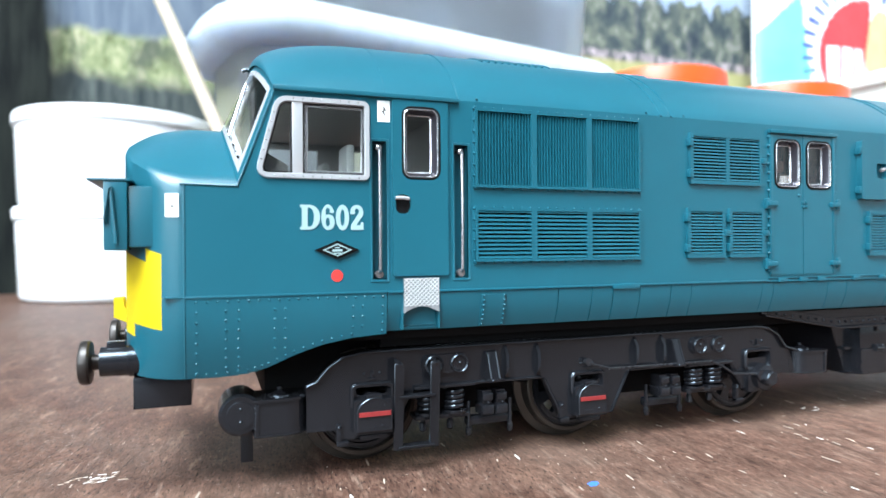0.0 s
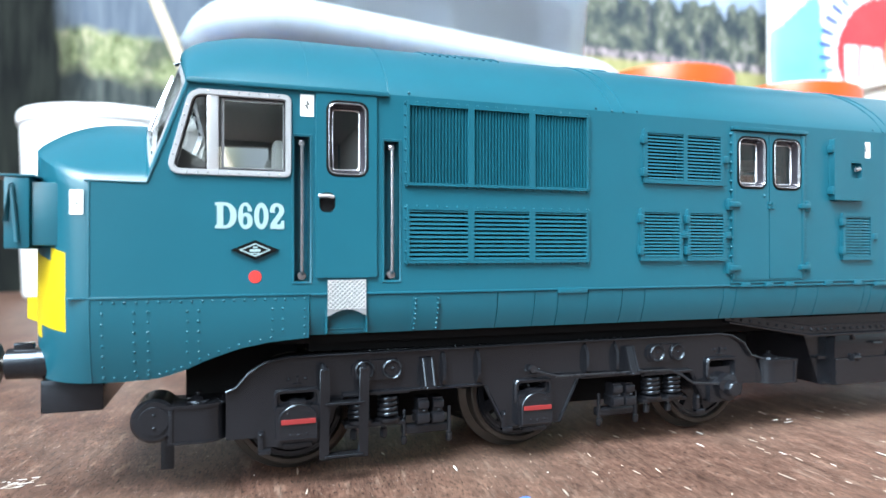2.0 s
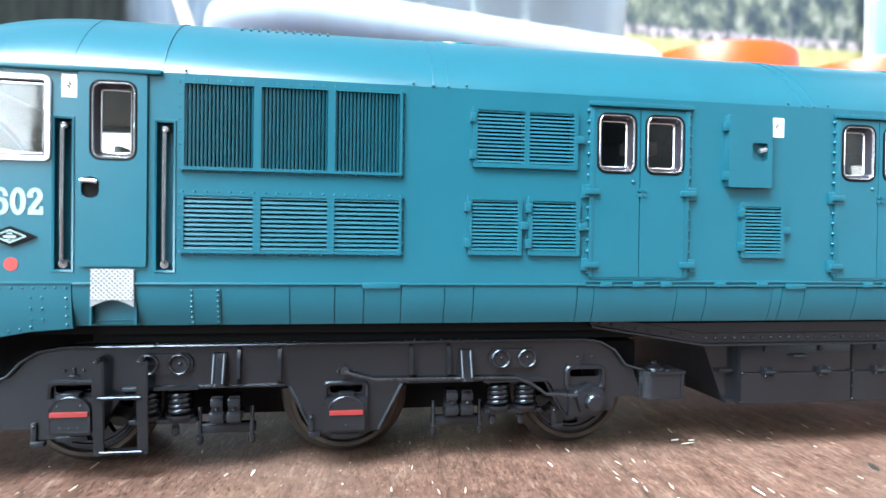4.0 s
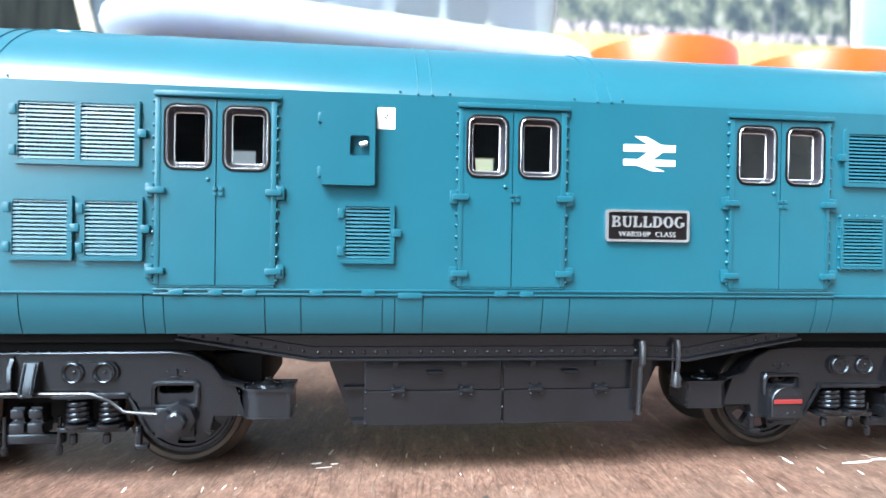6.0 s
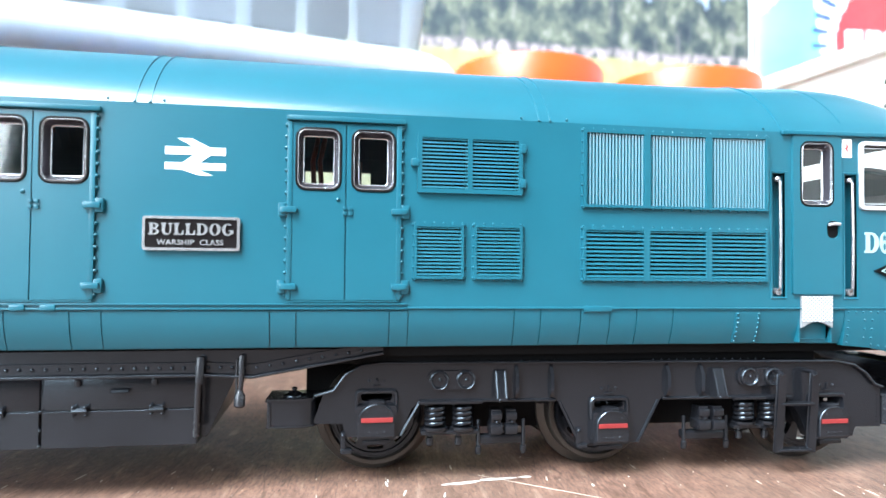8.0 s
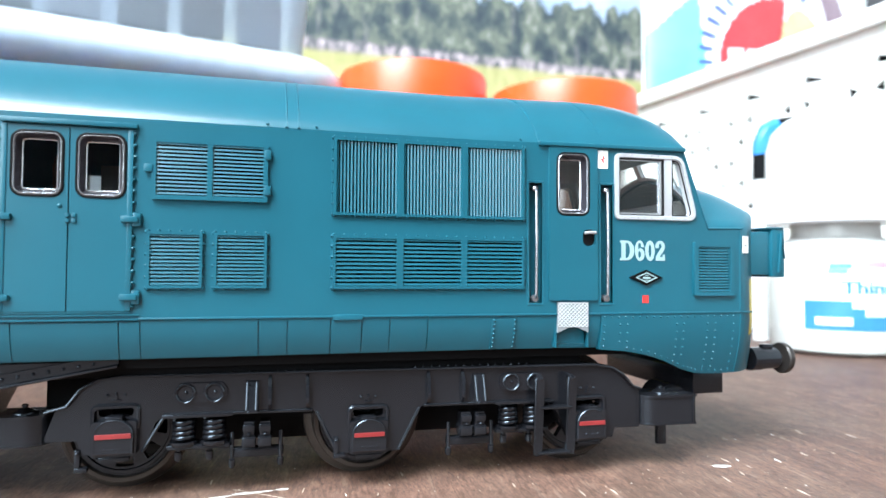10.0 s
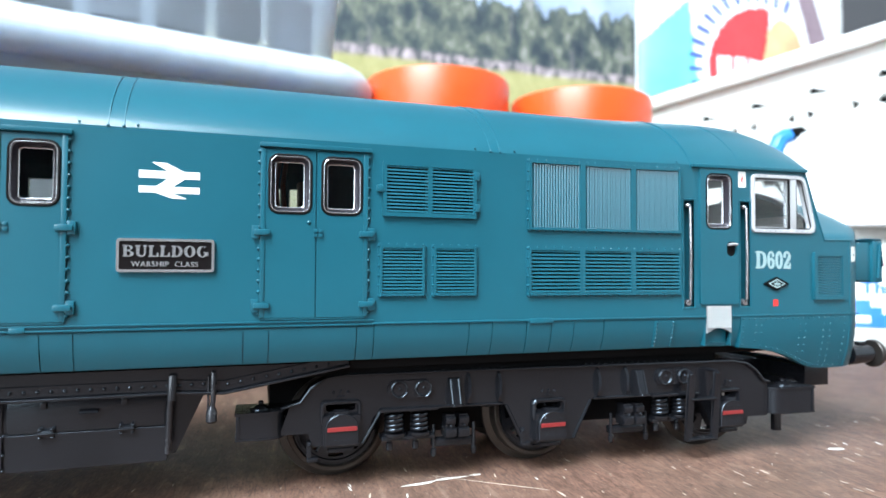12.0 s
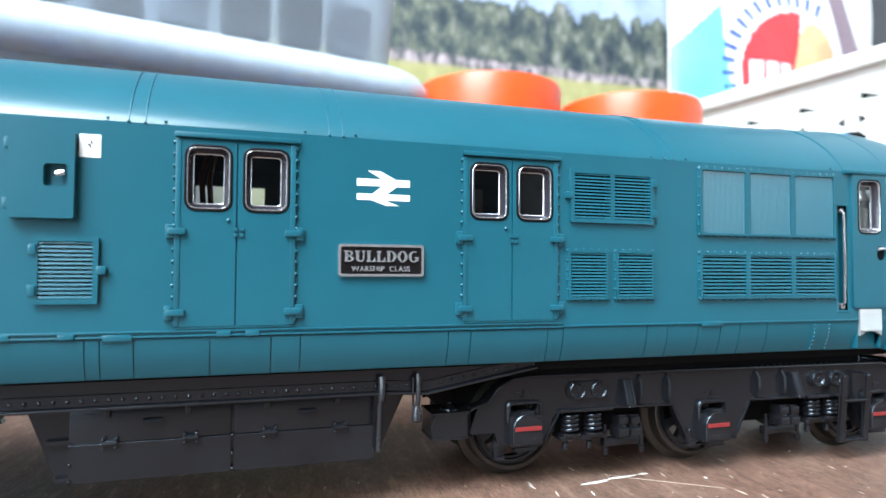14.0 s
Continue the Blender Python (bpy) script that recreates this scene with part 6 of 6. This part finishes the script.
FROSTED = frosted()
LIDPLASTIC = surface("milky_lid_plastic", (0.44, 0.51, 0.58), 0.30, vary=0.04, bump=0.0)
milky = LIDPLASTIC.node_tree.nodes["Principled BSDF"]
milky.inputs["Subsurface Weight"].default_value = 0.7
milky.inputs["Subsurface Radius"].default_value = (0.02, 0.022, 0.025)
milky.inputs["Subsurface Scale"].default_value = 1.0
GREYBOX = surface("grey_packets", (0.07, 0.078, 0.095), 0.6, vary=0.2)
GREYLIGHT = surface("pale_packets", (0.20, 0.22, 0.26), 0.6, vary=0.15)
TILT = 12.7


def shell(bm, w, d, r, levels):
    """A rounded rectangular shell through (grow, z) levels, about the front left corner."""
    rows = []
    for g, z in levels:
        rows.append([bm.verts.new((x, y, z)) for x, y in rounded(-g, w + g, -g, d + g, r + g, 6)])
    n = len(rows[0])
    for a, b in zip(rows, rows[1:]):
        for i in range(n):
            bm.faces.new((a[i], a[(i + 1) % n], b[(i + 1) % n], b[i]))
    return rows


def storage_box(z0, label, group, levels, floor_z):
    ob = thing("storage_box", (-103, 166, z0), label, "storage box", group)
    ob.rotation_euler = (0, 0, radians(TILT))
    bm = bmesh.new()
    rows = shell(bm, 190, 74, 22, levels)
    bm.faces.new(list(reversed(rows[0])))
    part("box_body", bm, FROSTED, ob, smooth=50)
    return ob


lower = storage_box(0.0, "milky plastic storage box with a broad-rimmed lid", "storage boxes", [(-10, 0), (-8, 3), (-3, 96), (-3, 104)], 0)
bm = bmesh.new()
rows = shell(bm, 190, 74, 22, [(-4, 103), (5, 103.5), (9, 106), (10.5, 110), (9.5, 114), (6, 117.5), (2.5, 119.6), (2, 118.9), (0.5, 119.6), (-1.5, 121), (-6, 122), (-12, 122)])
bm.faces.new(rows[-1])
bm.faces.new(list(reversed(rows[0])))
part("box_lid", bm, LIDPLASTIC, lower, "broad rounded milky lid", smooth=60)
upper = storage_box(122.2, "frosted storage box holding grey packets, stacked on another", "storage boxes", [(-12, 0.0), (-9, 2), (-2, 88), (-4, 88), (-10, 4)], 0)
bm = bmesh.new()
rows = shell(bm, 190, 74, 22, [(-4, 87.5), (2, 88.2), (3.5, 89), (3.5, 92), (2, 93), (-4, 92.5), (-4, 87.5)])
part("box_rim", bm, FROSTED, upper, "clear turned-out rim", smooth=50)
rnd = random.Random(8)
for k in range(7):
    x0 = 8 + k * 24
    h = rnd.choice((24, 32, 38, 28))
    ob = thing("packet", (0, 0, 0), "grey packet standing in the frosted storage box", "packet", "packets in the box")
    m_ = Matrix.Translation(Vector((-103, 166, 126.8)) * MM) @ Matrix.Rotation(radians(TILT), 4, "Z")
    ob.matrix_world = m_ @ Matrix.Translation(Vector((x0, 8 + rnd.uniform(0, 10), 0)) * MM)
    part("packet_body", bm_box(0, rnd.uniform(15, 21), 0, 12, 0, h, bevel=1.0), GREYBOX if k % 3 else GREYLIGHT, ob)
    part("packet_flap", bm_box(1, 13, 1, 11, h, h + 1.2, bevel=0.4), GREYLIGHT, ob)

# ---- jars with orange lids ----
ORANGE = surface("orange_lid_plastic", (0.70, 0.070, 0.010), 0.38, vary=0.05, bump=0.0)
JAR = surface("dark_filled_jar", (0.05, 0.03, 0.022), 0.15, vary=0.2, bump=0.0, coat=0.6)


def jar(x, y, top, label):
    t = thing("jar", (x, y, 0), label, "jar", "jars with orange lids")
    bm = bmesh.new()
    add_lathe(bm, [(0, 28), (1.5, 31), (4, 32.5), (top - 30, 32.5), (top - 24, 30.5), (top - 3, 30.5)], (0, 0, 0), "z", 48)
    part("jar_body", bm, JAR, t, smooth=40)
    bm = bmesh.new()
    add_lathe(bm, [(top - 20, 34.6), (top - 19.6, 35.7), (top - 2.2, 36.0), (top - 0.6, 35.2), (top, 33.4), (top - 0.4, 12)], (0, 0, 0), "z", 64)
    part("jar_lid", bm, ORANGE, t, "smooth orange screw lid", smooth=40)


jar(122.5, 226, 120.5, "dark jar with an orange screw lid beside the storage box")
jar(197.0, 214, 115.0, "dark jar with an orange screw lid, a little lower")

# ---- printed bag behind the basket ----
FOIL_WHITE = surface("white_bag_film", (0.80, 0.82, 0.84), 0.30, vary=0.04, scale=40)
FOIL_CYAN = surface("pale_cyan_print", (0.16, 0.54, 0.66), 0.35, vary=0.1, scale=30)
FOIL_RED = surface("red_bag_print", (0.75, 0.05, 0.06), 0.35)
FOIL_BLUE = surface("blue_bag_print", (0.05, 0.09, 0.42), 0.35)
FOIL_PEACH = surface("peach_bag_print", (0.80, 0.44, 0.24), 0.4, vary=0.15, scale=40)
FOIL_PLUM = surface("plum_bag_print", (0.28, 0.20, 0.24), 0.4, vary=0.1)
bag = thing("printed_bag", (440, 372, 0), "white and cyan printed bag with a red roundel, standing upright", "bag")
BX, BY, BW, BH = 350.0, 358.0, 230.0, 330.0


def bag_y(x, z):
    u, v = (x - BX) / BW, z / BH
    return BY + 20 - 20 * max(0.0, math.sin(math.pi * min(1, max(0, u)))) ** 0.6 * max(0.0, math.sin(math.pi * min(1, max(0, v)))) ** 0.5 + 1.2 * math.sin(u * 23 + v * 9) * math.sin(v * 17)


def bag_sheet(name, material, inside, off, label=""):
    """The part of the bag's front over a region, as a puffed sheet with thickness."""
    bm = bmesh.new()
    N = 130
    cache = {}
    def vert(i, j, d):
        if (i, j, d) not in cache:
            x, z = BX + BW * i / N, BH * j / N
            cache[i, j, d] = bm.verts.new((x - 440, bag_y(x, z) - off - d - 372, z))
        return cache[i, j, d]
    cells = {(i, j) for i in range(N) for j in range(N) if inside(BX + BW * (i + 0.5) / N, BH * (j + 0.5) / N)}
    for i, j in cells:
        for d in (0.0, 0.4):
            bm.faces.new((vert(i, j, d), vert(i + 1, j, d), vert(i + 1, j + 1, d), vert(i, j + 1, d)))
        for di, dj, a, b in ((0, -1, (0, 0), (1, 0)), (0, 1, (0, 1), (1, 1)), (-1, 0, (0, 0), (0, 1)), (1, 0, (1, 0), (1, 1))):
            if (i + di, j + dj) not in cells:
                bm.faces.new((vert(i + a[0], j + a[1], 0.0), vert(i + b[0], j + b[1], 0.0), vert(i + b[0], j + b[1], 0.4), vert(i + a[0], j + a[1], 0.4)))
    part(name, bm, material, bag, label, smooth=60)


CX, CZ, CR = 468.0, 200.0, 58.0
bag_sheet("bag_front", FOIL_WHITE, lambda x, z: True, 0.0)
bm = bm_box(BX - 440, BX + BW - 440, BY + 20.5 - 372, BY + 23 - 372, 0, BH)
part("bag_back", bm, FOIL_WHITE, bag)
bag_sheet("cyan_field", FOIL_CYAN, lambda x, z: x < 398 - 0.10 * (z - 200) and z < 238 + 0.9 * (x - 370), 0.5)
bag_sheet("roundel", FOIL_RED, lambda x, z: math.hypot(x - CX, z - CZ) < CR and x < CX - 4 + 0.2 * (z - 200), 0.5, "red roundel print")
for ray in range(19):
    a0 = radians(66 + ray * 9.6)
    bm = bmesh.new()
    pts = []
    for r, w in ((CR + 6, -1.7), (CR + 19, -2.3), (CR + 19, 2.3), (CR + 6, 1.7)):
        x, z = CX + r * math.cos(a0) - w * math.sin(a0), CZ + r * math.sin(a0) + w * math.cos(a0)
        pts.append((x, z))
    if any(not BX + 2 < x < BX + BW - 2 for x, z in pts):
        continue
    rows = [[bm.verts.new((x - 440, bag_y(x, z) - d - 372, z)) for x, z in pts] for d in (0.3, 1.0)]
    bm.faces.new(rows[0])
    bm.faces.new(rows[1])
    for k in range(4):
        bm.faces.new((rows[0][k], rows[0][(k + 1) % 4], rows[1][(k + 1) % 4], rows[1][k]))
    part("ray_print", bm, FOIL_BLUE, bag)
for x0 in (418, 434, 449):
    bag_sheet("lettering_bar", FOIL_WHITE, lambda x, z: 176 < z < 210 and x0 < x < x0 + 11, 1.0)
bag_sheet("peach_shape", FOIL_PEACH, lambda x, z: math.hypot((x - 490) / 26, (z - 205) / 46) < 1, 0.5)
bag_sheet("plum_stripe", FOIL_PLUM, lambda x, z: abs(x - 535 + 0.35 * (z - 240)) < 13 and z > 215, 0.5)

# ---- white lattice basket ----
BASKET = surface("white_basket_plastic", (0.82, 0.81, 0.78), 0.40, vary=0.04, bump=0.0)
basket = thing("lattice_basket", (300, 110, 0), "white plastic basket with a lattice of small cut-outs", "basket")
basket.rotation_euler = (0, 0, radians(7))
LEN, WID, TALL = 190.0, 190.0, 136.0


def basket_wall(name, length, turn, at):
    bm = bmesh.new()
    cuts = []
    for k in range(int(length // 33)):
        x = 6 + 33 * k
        cuts.append([(x, 114), (x + 14, 115), (x + 12, 118.5)])
    for row, z in enumerate((102, 91.5, 81, 70, 58, 46, 34)):
        for k in range(int(length // 11) - 1):
            if (k + row) % 3 == 0:
                continue
            x = 4 + 11 * k + (5.5 if row % 2 else 0)
            if x + 6 > length - 4:
                continue
            w, h = 5.0, 6.0
            cuts.append([(x, z), (x + w, z + h / 2), (x, z + h)] if k % 2 else [(x + w, z), (x + w, z + h), (x, z + h / 2)])
    add_pierced(bm, rect(0, length, 0, TALL - 4), cuts, 0.0, 2.2)
    m_ = Matrix.Translation(Vector(at)) @ Matrix.Rotation(radians(turn), 4, "Z")
    bmesh.ops.transform(bm, matrix=m_, verts=bm.verts)
    part(name, bm, BASKET, basket, smooth=20)


basket_wall("basket_side", LEN, 90, (2.2, 0, 0))
basket_wall("basket_front", WID, 0, (0, 0, 0))
basket_wall("basket_side", LEN, 90, (WID, 0, 0))
basket_wall("basket_front", WID, 0, (0, LEN - 2.2, 0))
bm = bmesh.new()
rows = shell(bm, WID, LEN, 3, [(-2.5, TALL - 5), (4.5, TALL - 6), (5.5, TALL - 4), (5.5, TALL), (4, TALL + 1.5), (-1, TALL + 1.5), (-2.5, TALL - 1), (-2.5, TALL - 5)])
part("basket_rim", bm, BASKET, basket, "rolled white rim", smooth=50)
part("basket_floor", bm_box(2, WID - 2, 2, LEN - 2, 0.2, 2.4), BASKET, basket)

# invented dark block filling the basket, so that its cut-outs look dark
INFILL = surface("dark_infill", (0.02, 0.021, 0.024), 0.9, vary=0.3, scale=50)
cloth = thing("dark_infill", (300, 110, 2.6), "dark block added inside the lattice basket to darken its cut-outs", "cloth")
cloth.rotation_euler = (0, 0, radians(7))
part("infill_block", bm_box(8, WID - 8, 8, LEN - 8, 0, 127, bevel=5), INFILL, cloth)

# ---- thinner bottle beside the basket ----
CLEARISH = surface("cloudy_bottle_plastic", (0.50, 0.50, 0.48), 0.25, vary=0.06, bump=0.0)
LABEL_BLUE = surface("blue_label_print", (0.04, 0.20, 0.62), 0.4)
LABEL_PINK = surface("pink_label_print", (0.75, 0.30, 0.36), 0.4)
bottle = thing("bottle", (248.5, 104, 0), "squat cloudy plastic bottle with broad white cap and blue label", "bottle")
bm = bmesh.new()
add_lathe(bm, [(0, 18), (1.5, 20.5), (5, 21.0), (34, 21.0), (37, 21.0 - 2), (39, 16), (40, 14), (46, 14)], (0, 0, 0), "z", 48)
part("bottle_body", bm, CLEARISH, bottle, smooth=40)
bm = bmesh.new()
add_lathe(bm, [(44.5, 21.0), (45, 21.0 + 1), (72, 21.0 + 0.5), (78, 21.0 - 1.5), (82, 21.0 - 5.5), (84, 21.0 - 11), (84.5, 4)], (0, 0, 0), "z", 48)
part("bottle_cap", bm, TUB, bottle, "broad rounded white cap", smooth=40)


def wrapped(name, material, a0, a1, z0, z1, r, label=""):
    bm = bmesh.new()
    n = 16
    rows = [[bm.verts.new((q * math.cos(radians(a0 + (a1 - a0) * i / n)), q * math.sin(radians(a0 + (a1 - a0) * i / n)), z)) for i in range(n + 1)] for q, z in ((r, z0), (r + 0.25, z0), (r + 0.25, z1), (r, z1))]
    for a, b in zip(rows, rows[1:] + rows[:1]):
        for i in range(n):
            bm.faces.new((a[i], a[i + 1], b[i + 1], b[i]))
    for i in (0, n):
        bm.faces.new([row[i] for row in rows])
    part(name, bm, material, bottle, label, smooth=40)


wrapped("label", WHITE, 178, 300, 7.5, 35, 21.0, "white paper label")
wrapped("label_band", LABEL_BLUE, 199, 297, 8.8, 13.5, 21.0 + 0.3, "blue label band")
wrapped("label_panel", LABEL_BLUE, 199, 236, 13.5, 18.5, 21.0 + 0.3)
wrapped("label_panel", LABEL_BLUE, 236, 246, 13.5, 16.0, 21.0 + 0.3)
wrapped("label_panel", LABEL_BLUE, 282, 297, 13.5, 18.0, 21.0 + 0.3)
wrapped("label_bar", LABEL_PINK, 248, 300, 29.5, 31.5, 21.0 + 0.3)
wrapped("label_bar", WHITE, 208, 236, 10.5, 13.0, 21.0 + 0.6)
for k, mat_ in enumerate((LABEL_PINK, surface("green_label_print", (0.1, 0.5, 0.35), 0.4), surface("sky_label_print", (0.15, 0.4, 0.7), 0.4))):
    wrapped("label_emblem", mat_, 220 - k, 239 - 3 * k, 30.8 - 1.7 * k, 32.2 - 1.7 * k, 21.0 + 0.3)
word = text_mesh("label_word", "Thinners", 25.0, 4.2, 0.3, 0.2, LABEL_BLUE, 1.0)
for v in word.vertices:
    a = radians(262) + v.co.x / (21.0 * MM)
    q = (21.0 + 0.2) * MM - v.co.y
    v.co = (q * math.cos(a), q * math.sin(a), v.co.z + 22.8 * MM)
ob = new("label_word", word)
ob.parent = bottle

# ---- a blue and black clip behind the bottle ----
CLIPBLUE = surface("blue_clip_plastic", (0.03, 0.20, 0.55), 0.35)
clip = thing("clip", (250, 141, 0), "blue and black hooked clip standing up behind the bottle", "clip")
bm = bmesh.new()
add_tube(bm, [(0, 0, 0), (0, 0, 40), (0.7, 0, 66)], 3.0, 10)
part("clip_post", bm, TUB, clip, "pale plastic post")
bm = bmesh.new()
add_tube(bm, [(0.7, 0, 65.5), (1, 0, 77)], 3.3, 10)
part("clip_stem", bm, RUBBER, clip)
bm = bmesh.new()
add_tube(bm, [(1, 0, 76), (1, 0, 80), (3, -1, 86), (7, -2, 88)], 3.6, 10)
part("clip_head", bm, CLIPBLUE, clip)
bm = bmesh.new()
add_tube(bm, [(7, -2, 88), (12, -3, 89), (15, -4, 86.5)], 3.3, 10)
part("clip_tip", bm, RUBBER, clip)

# ---- the room ----
WALLPAINT = surface("off_white_wall", (0.55, 0.54, 0.52), 0.8, vary=0.03, scale=4, grain=300, bump=0.1)
# for the unseen walls kept dark so that they bounce less light
DIM = surface("dark_low_bounce_wall", (0.10, 0.10, 0.11), 0.85, vary=0.05, scale=4, grain=300)
CARPET = surface("grey_carpet", (0.09, 0.085, 0.08), 0.95, vary=0.15, scale=30, grain=900)
X0, X1, Y0, Y1, Z0, Z1 = -1640, 1500, -3200, 900, -740, 1650


def room_part(name, label, *boxes, material=None):
    bm = bmesh.new()
    for q in boxes:
        add_box(bm, *q)
    ob = part(name, bm, material or WALLPAINT, None)
    tagged(ob, label, "wall" if name.startswith("wall") else name, kind="structure")
    return ob


room_part("floor", "grey carpeted floor", (X0, X1, Y0, Y1, Z0 - 60, Z0), material=CARPET)
room_part("ceiling", "plain white ceiling with a roof window", (X0, -1500, Y0, Y1, Z1, Z1 + 60), (100, X1, Y0, Y1, Z1, Z1 + 60), (-1500, 100, Y0, -1450, Z1, Z1 + 60), (-1500, 100, -100, Y1, Z1, Z1 + 60))
room_part("wall_north", "unseen plain wall behind the table, dark to cut bounced light", (X0 - 60, X1 + 60, Y1, Y1 + 60, Z0 - 60, Z1 + 60), material=DIM)
room_part("wall_west", "unseen wall with a window opening, dark to cut bounced light", (X0 - 60, X0, Y0, -2450, Z0 - 60, Z1 + 60), (X0 - 60, X0, -600, Y1, Z0 - 60, Z1 + 60), (X0 - 60, X0, -2450, -600, Z0 - 60, 120), (X0 - 60, X0, -2450, -600, 1480, Z1 + 60), material=DIM)
room_part("wall_east", "off-white wall with a window opening", (X1, X1 + 60, Y0, -350, Z0, Z1), (X1, X1 + 60, Y1 - 50, Y1, Z0, Z1), (X1, X1 + 60, -350, Y1 - 50, Z0, 150), (X1, X1 + 60, -350, Y1 - 50, 1350, Z1))
room_part("wall_south", "unseen plain wall, dark to cut bounced light", (X0, X1, Y0 - 60, Y0, Z0, Z1), material=DIM)
FRAMEWHITE = surface("white_window_frame", (0.8, 0.8, 0.79), 0.4, vary=0.03)
bm = bmesh.new()
for y in (-350, 245, Y1 - 90):
    add_box(bm, X1 + 15, X1 + 45, y, y + 40, 150, 1350)
for z in (150, 1310):
    add_box(bm, X1 + 15, X1 + 45, -350, Y1 - 50, z, z + 40)
tagged(part("window_1", bm, FRAMEWHITE, None), "white window frame in the wall beside the table", "window", kind="structure")
bm = bmesh.new()
for x in (-1500, 60):
    add_box(bm, x, x + 40, -1450, -100, Z1 + 15, Z1 + 45)
for y in (-1450, -140):
    add_box(bm, -1460, 60, y, y + 40, Z1 + 15, Z1 + 45)
tagged(part("window_2", bm, FRAMEWHITE, None), "white frame of a roof window in the ceiling", "window", kind="structure")
bm = bmesh.new()
for y in (-2450, -1545, -640):
    add_box(bm, X0 - 45, X0 - 15, y, y + 40, 120, 1480)
for z in (120, 1440):
    add_box(bm, X0 - 45, X0 - 15, -2410, -640, z, z + 40)
tagged(part("window_3", bm, FRAMEWHITE, None), "white window frame in the dark wall", "window", kind="structure")
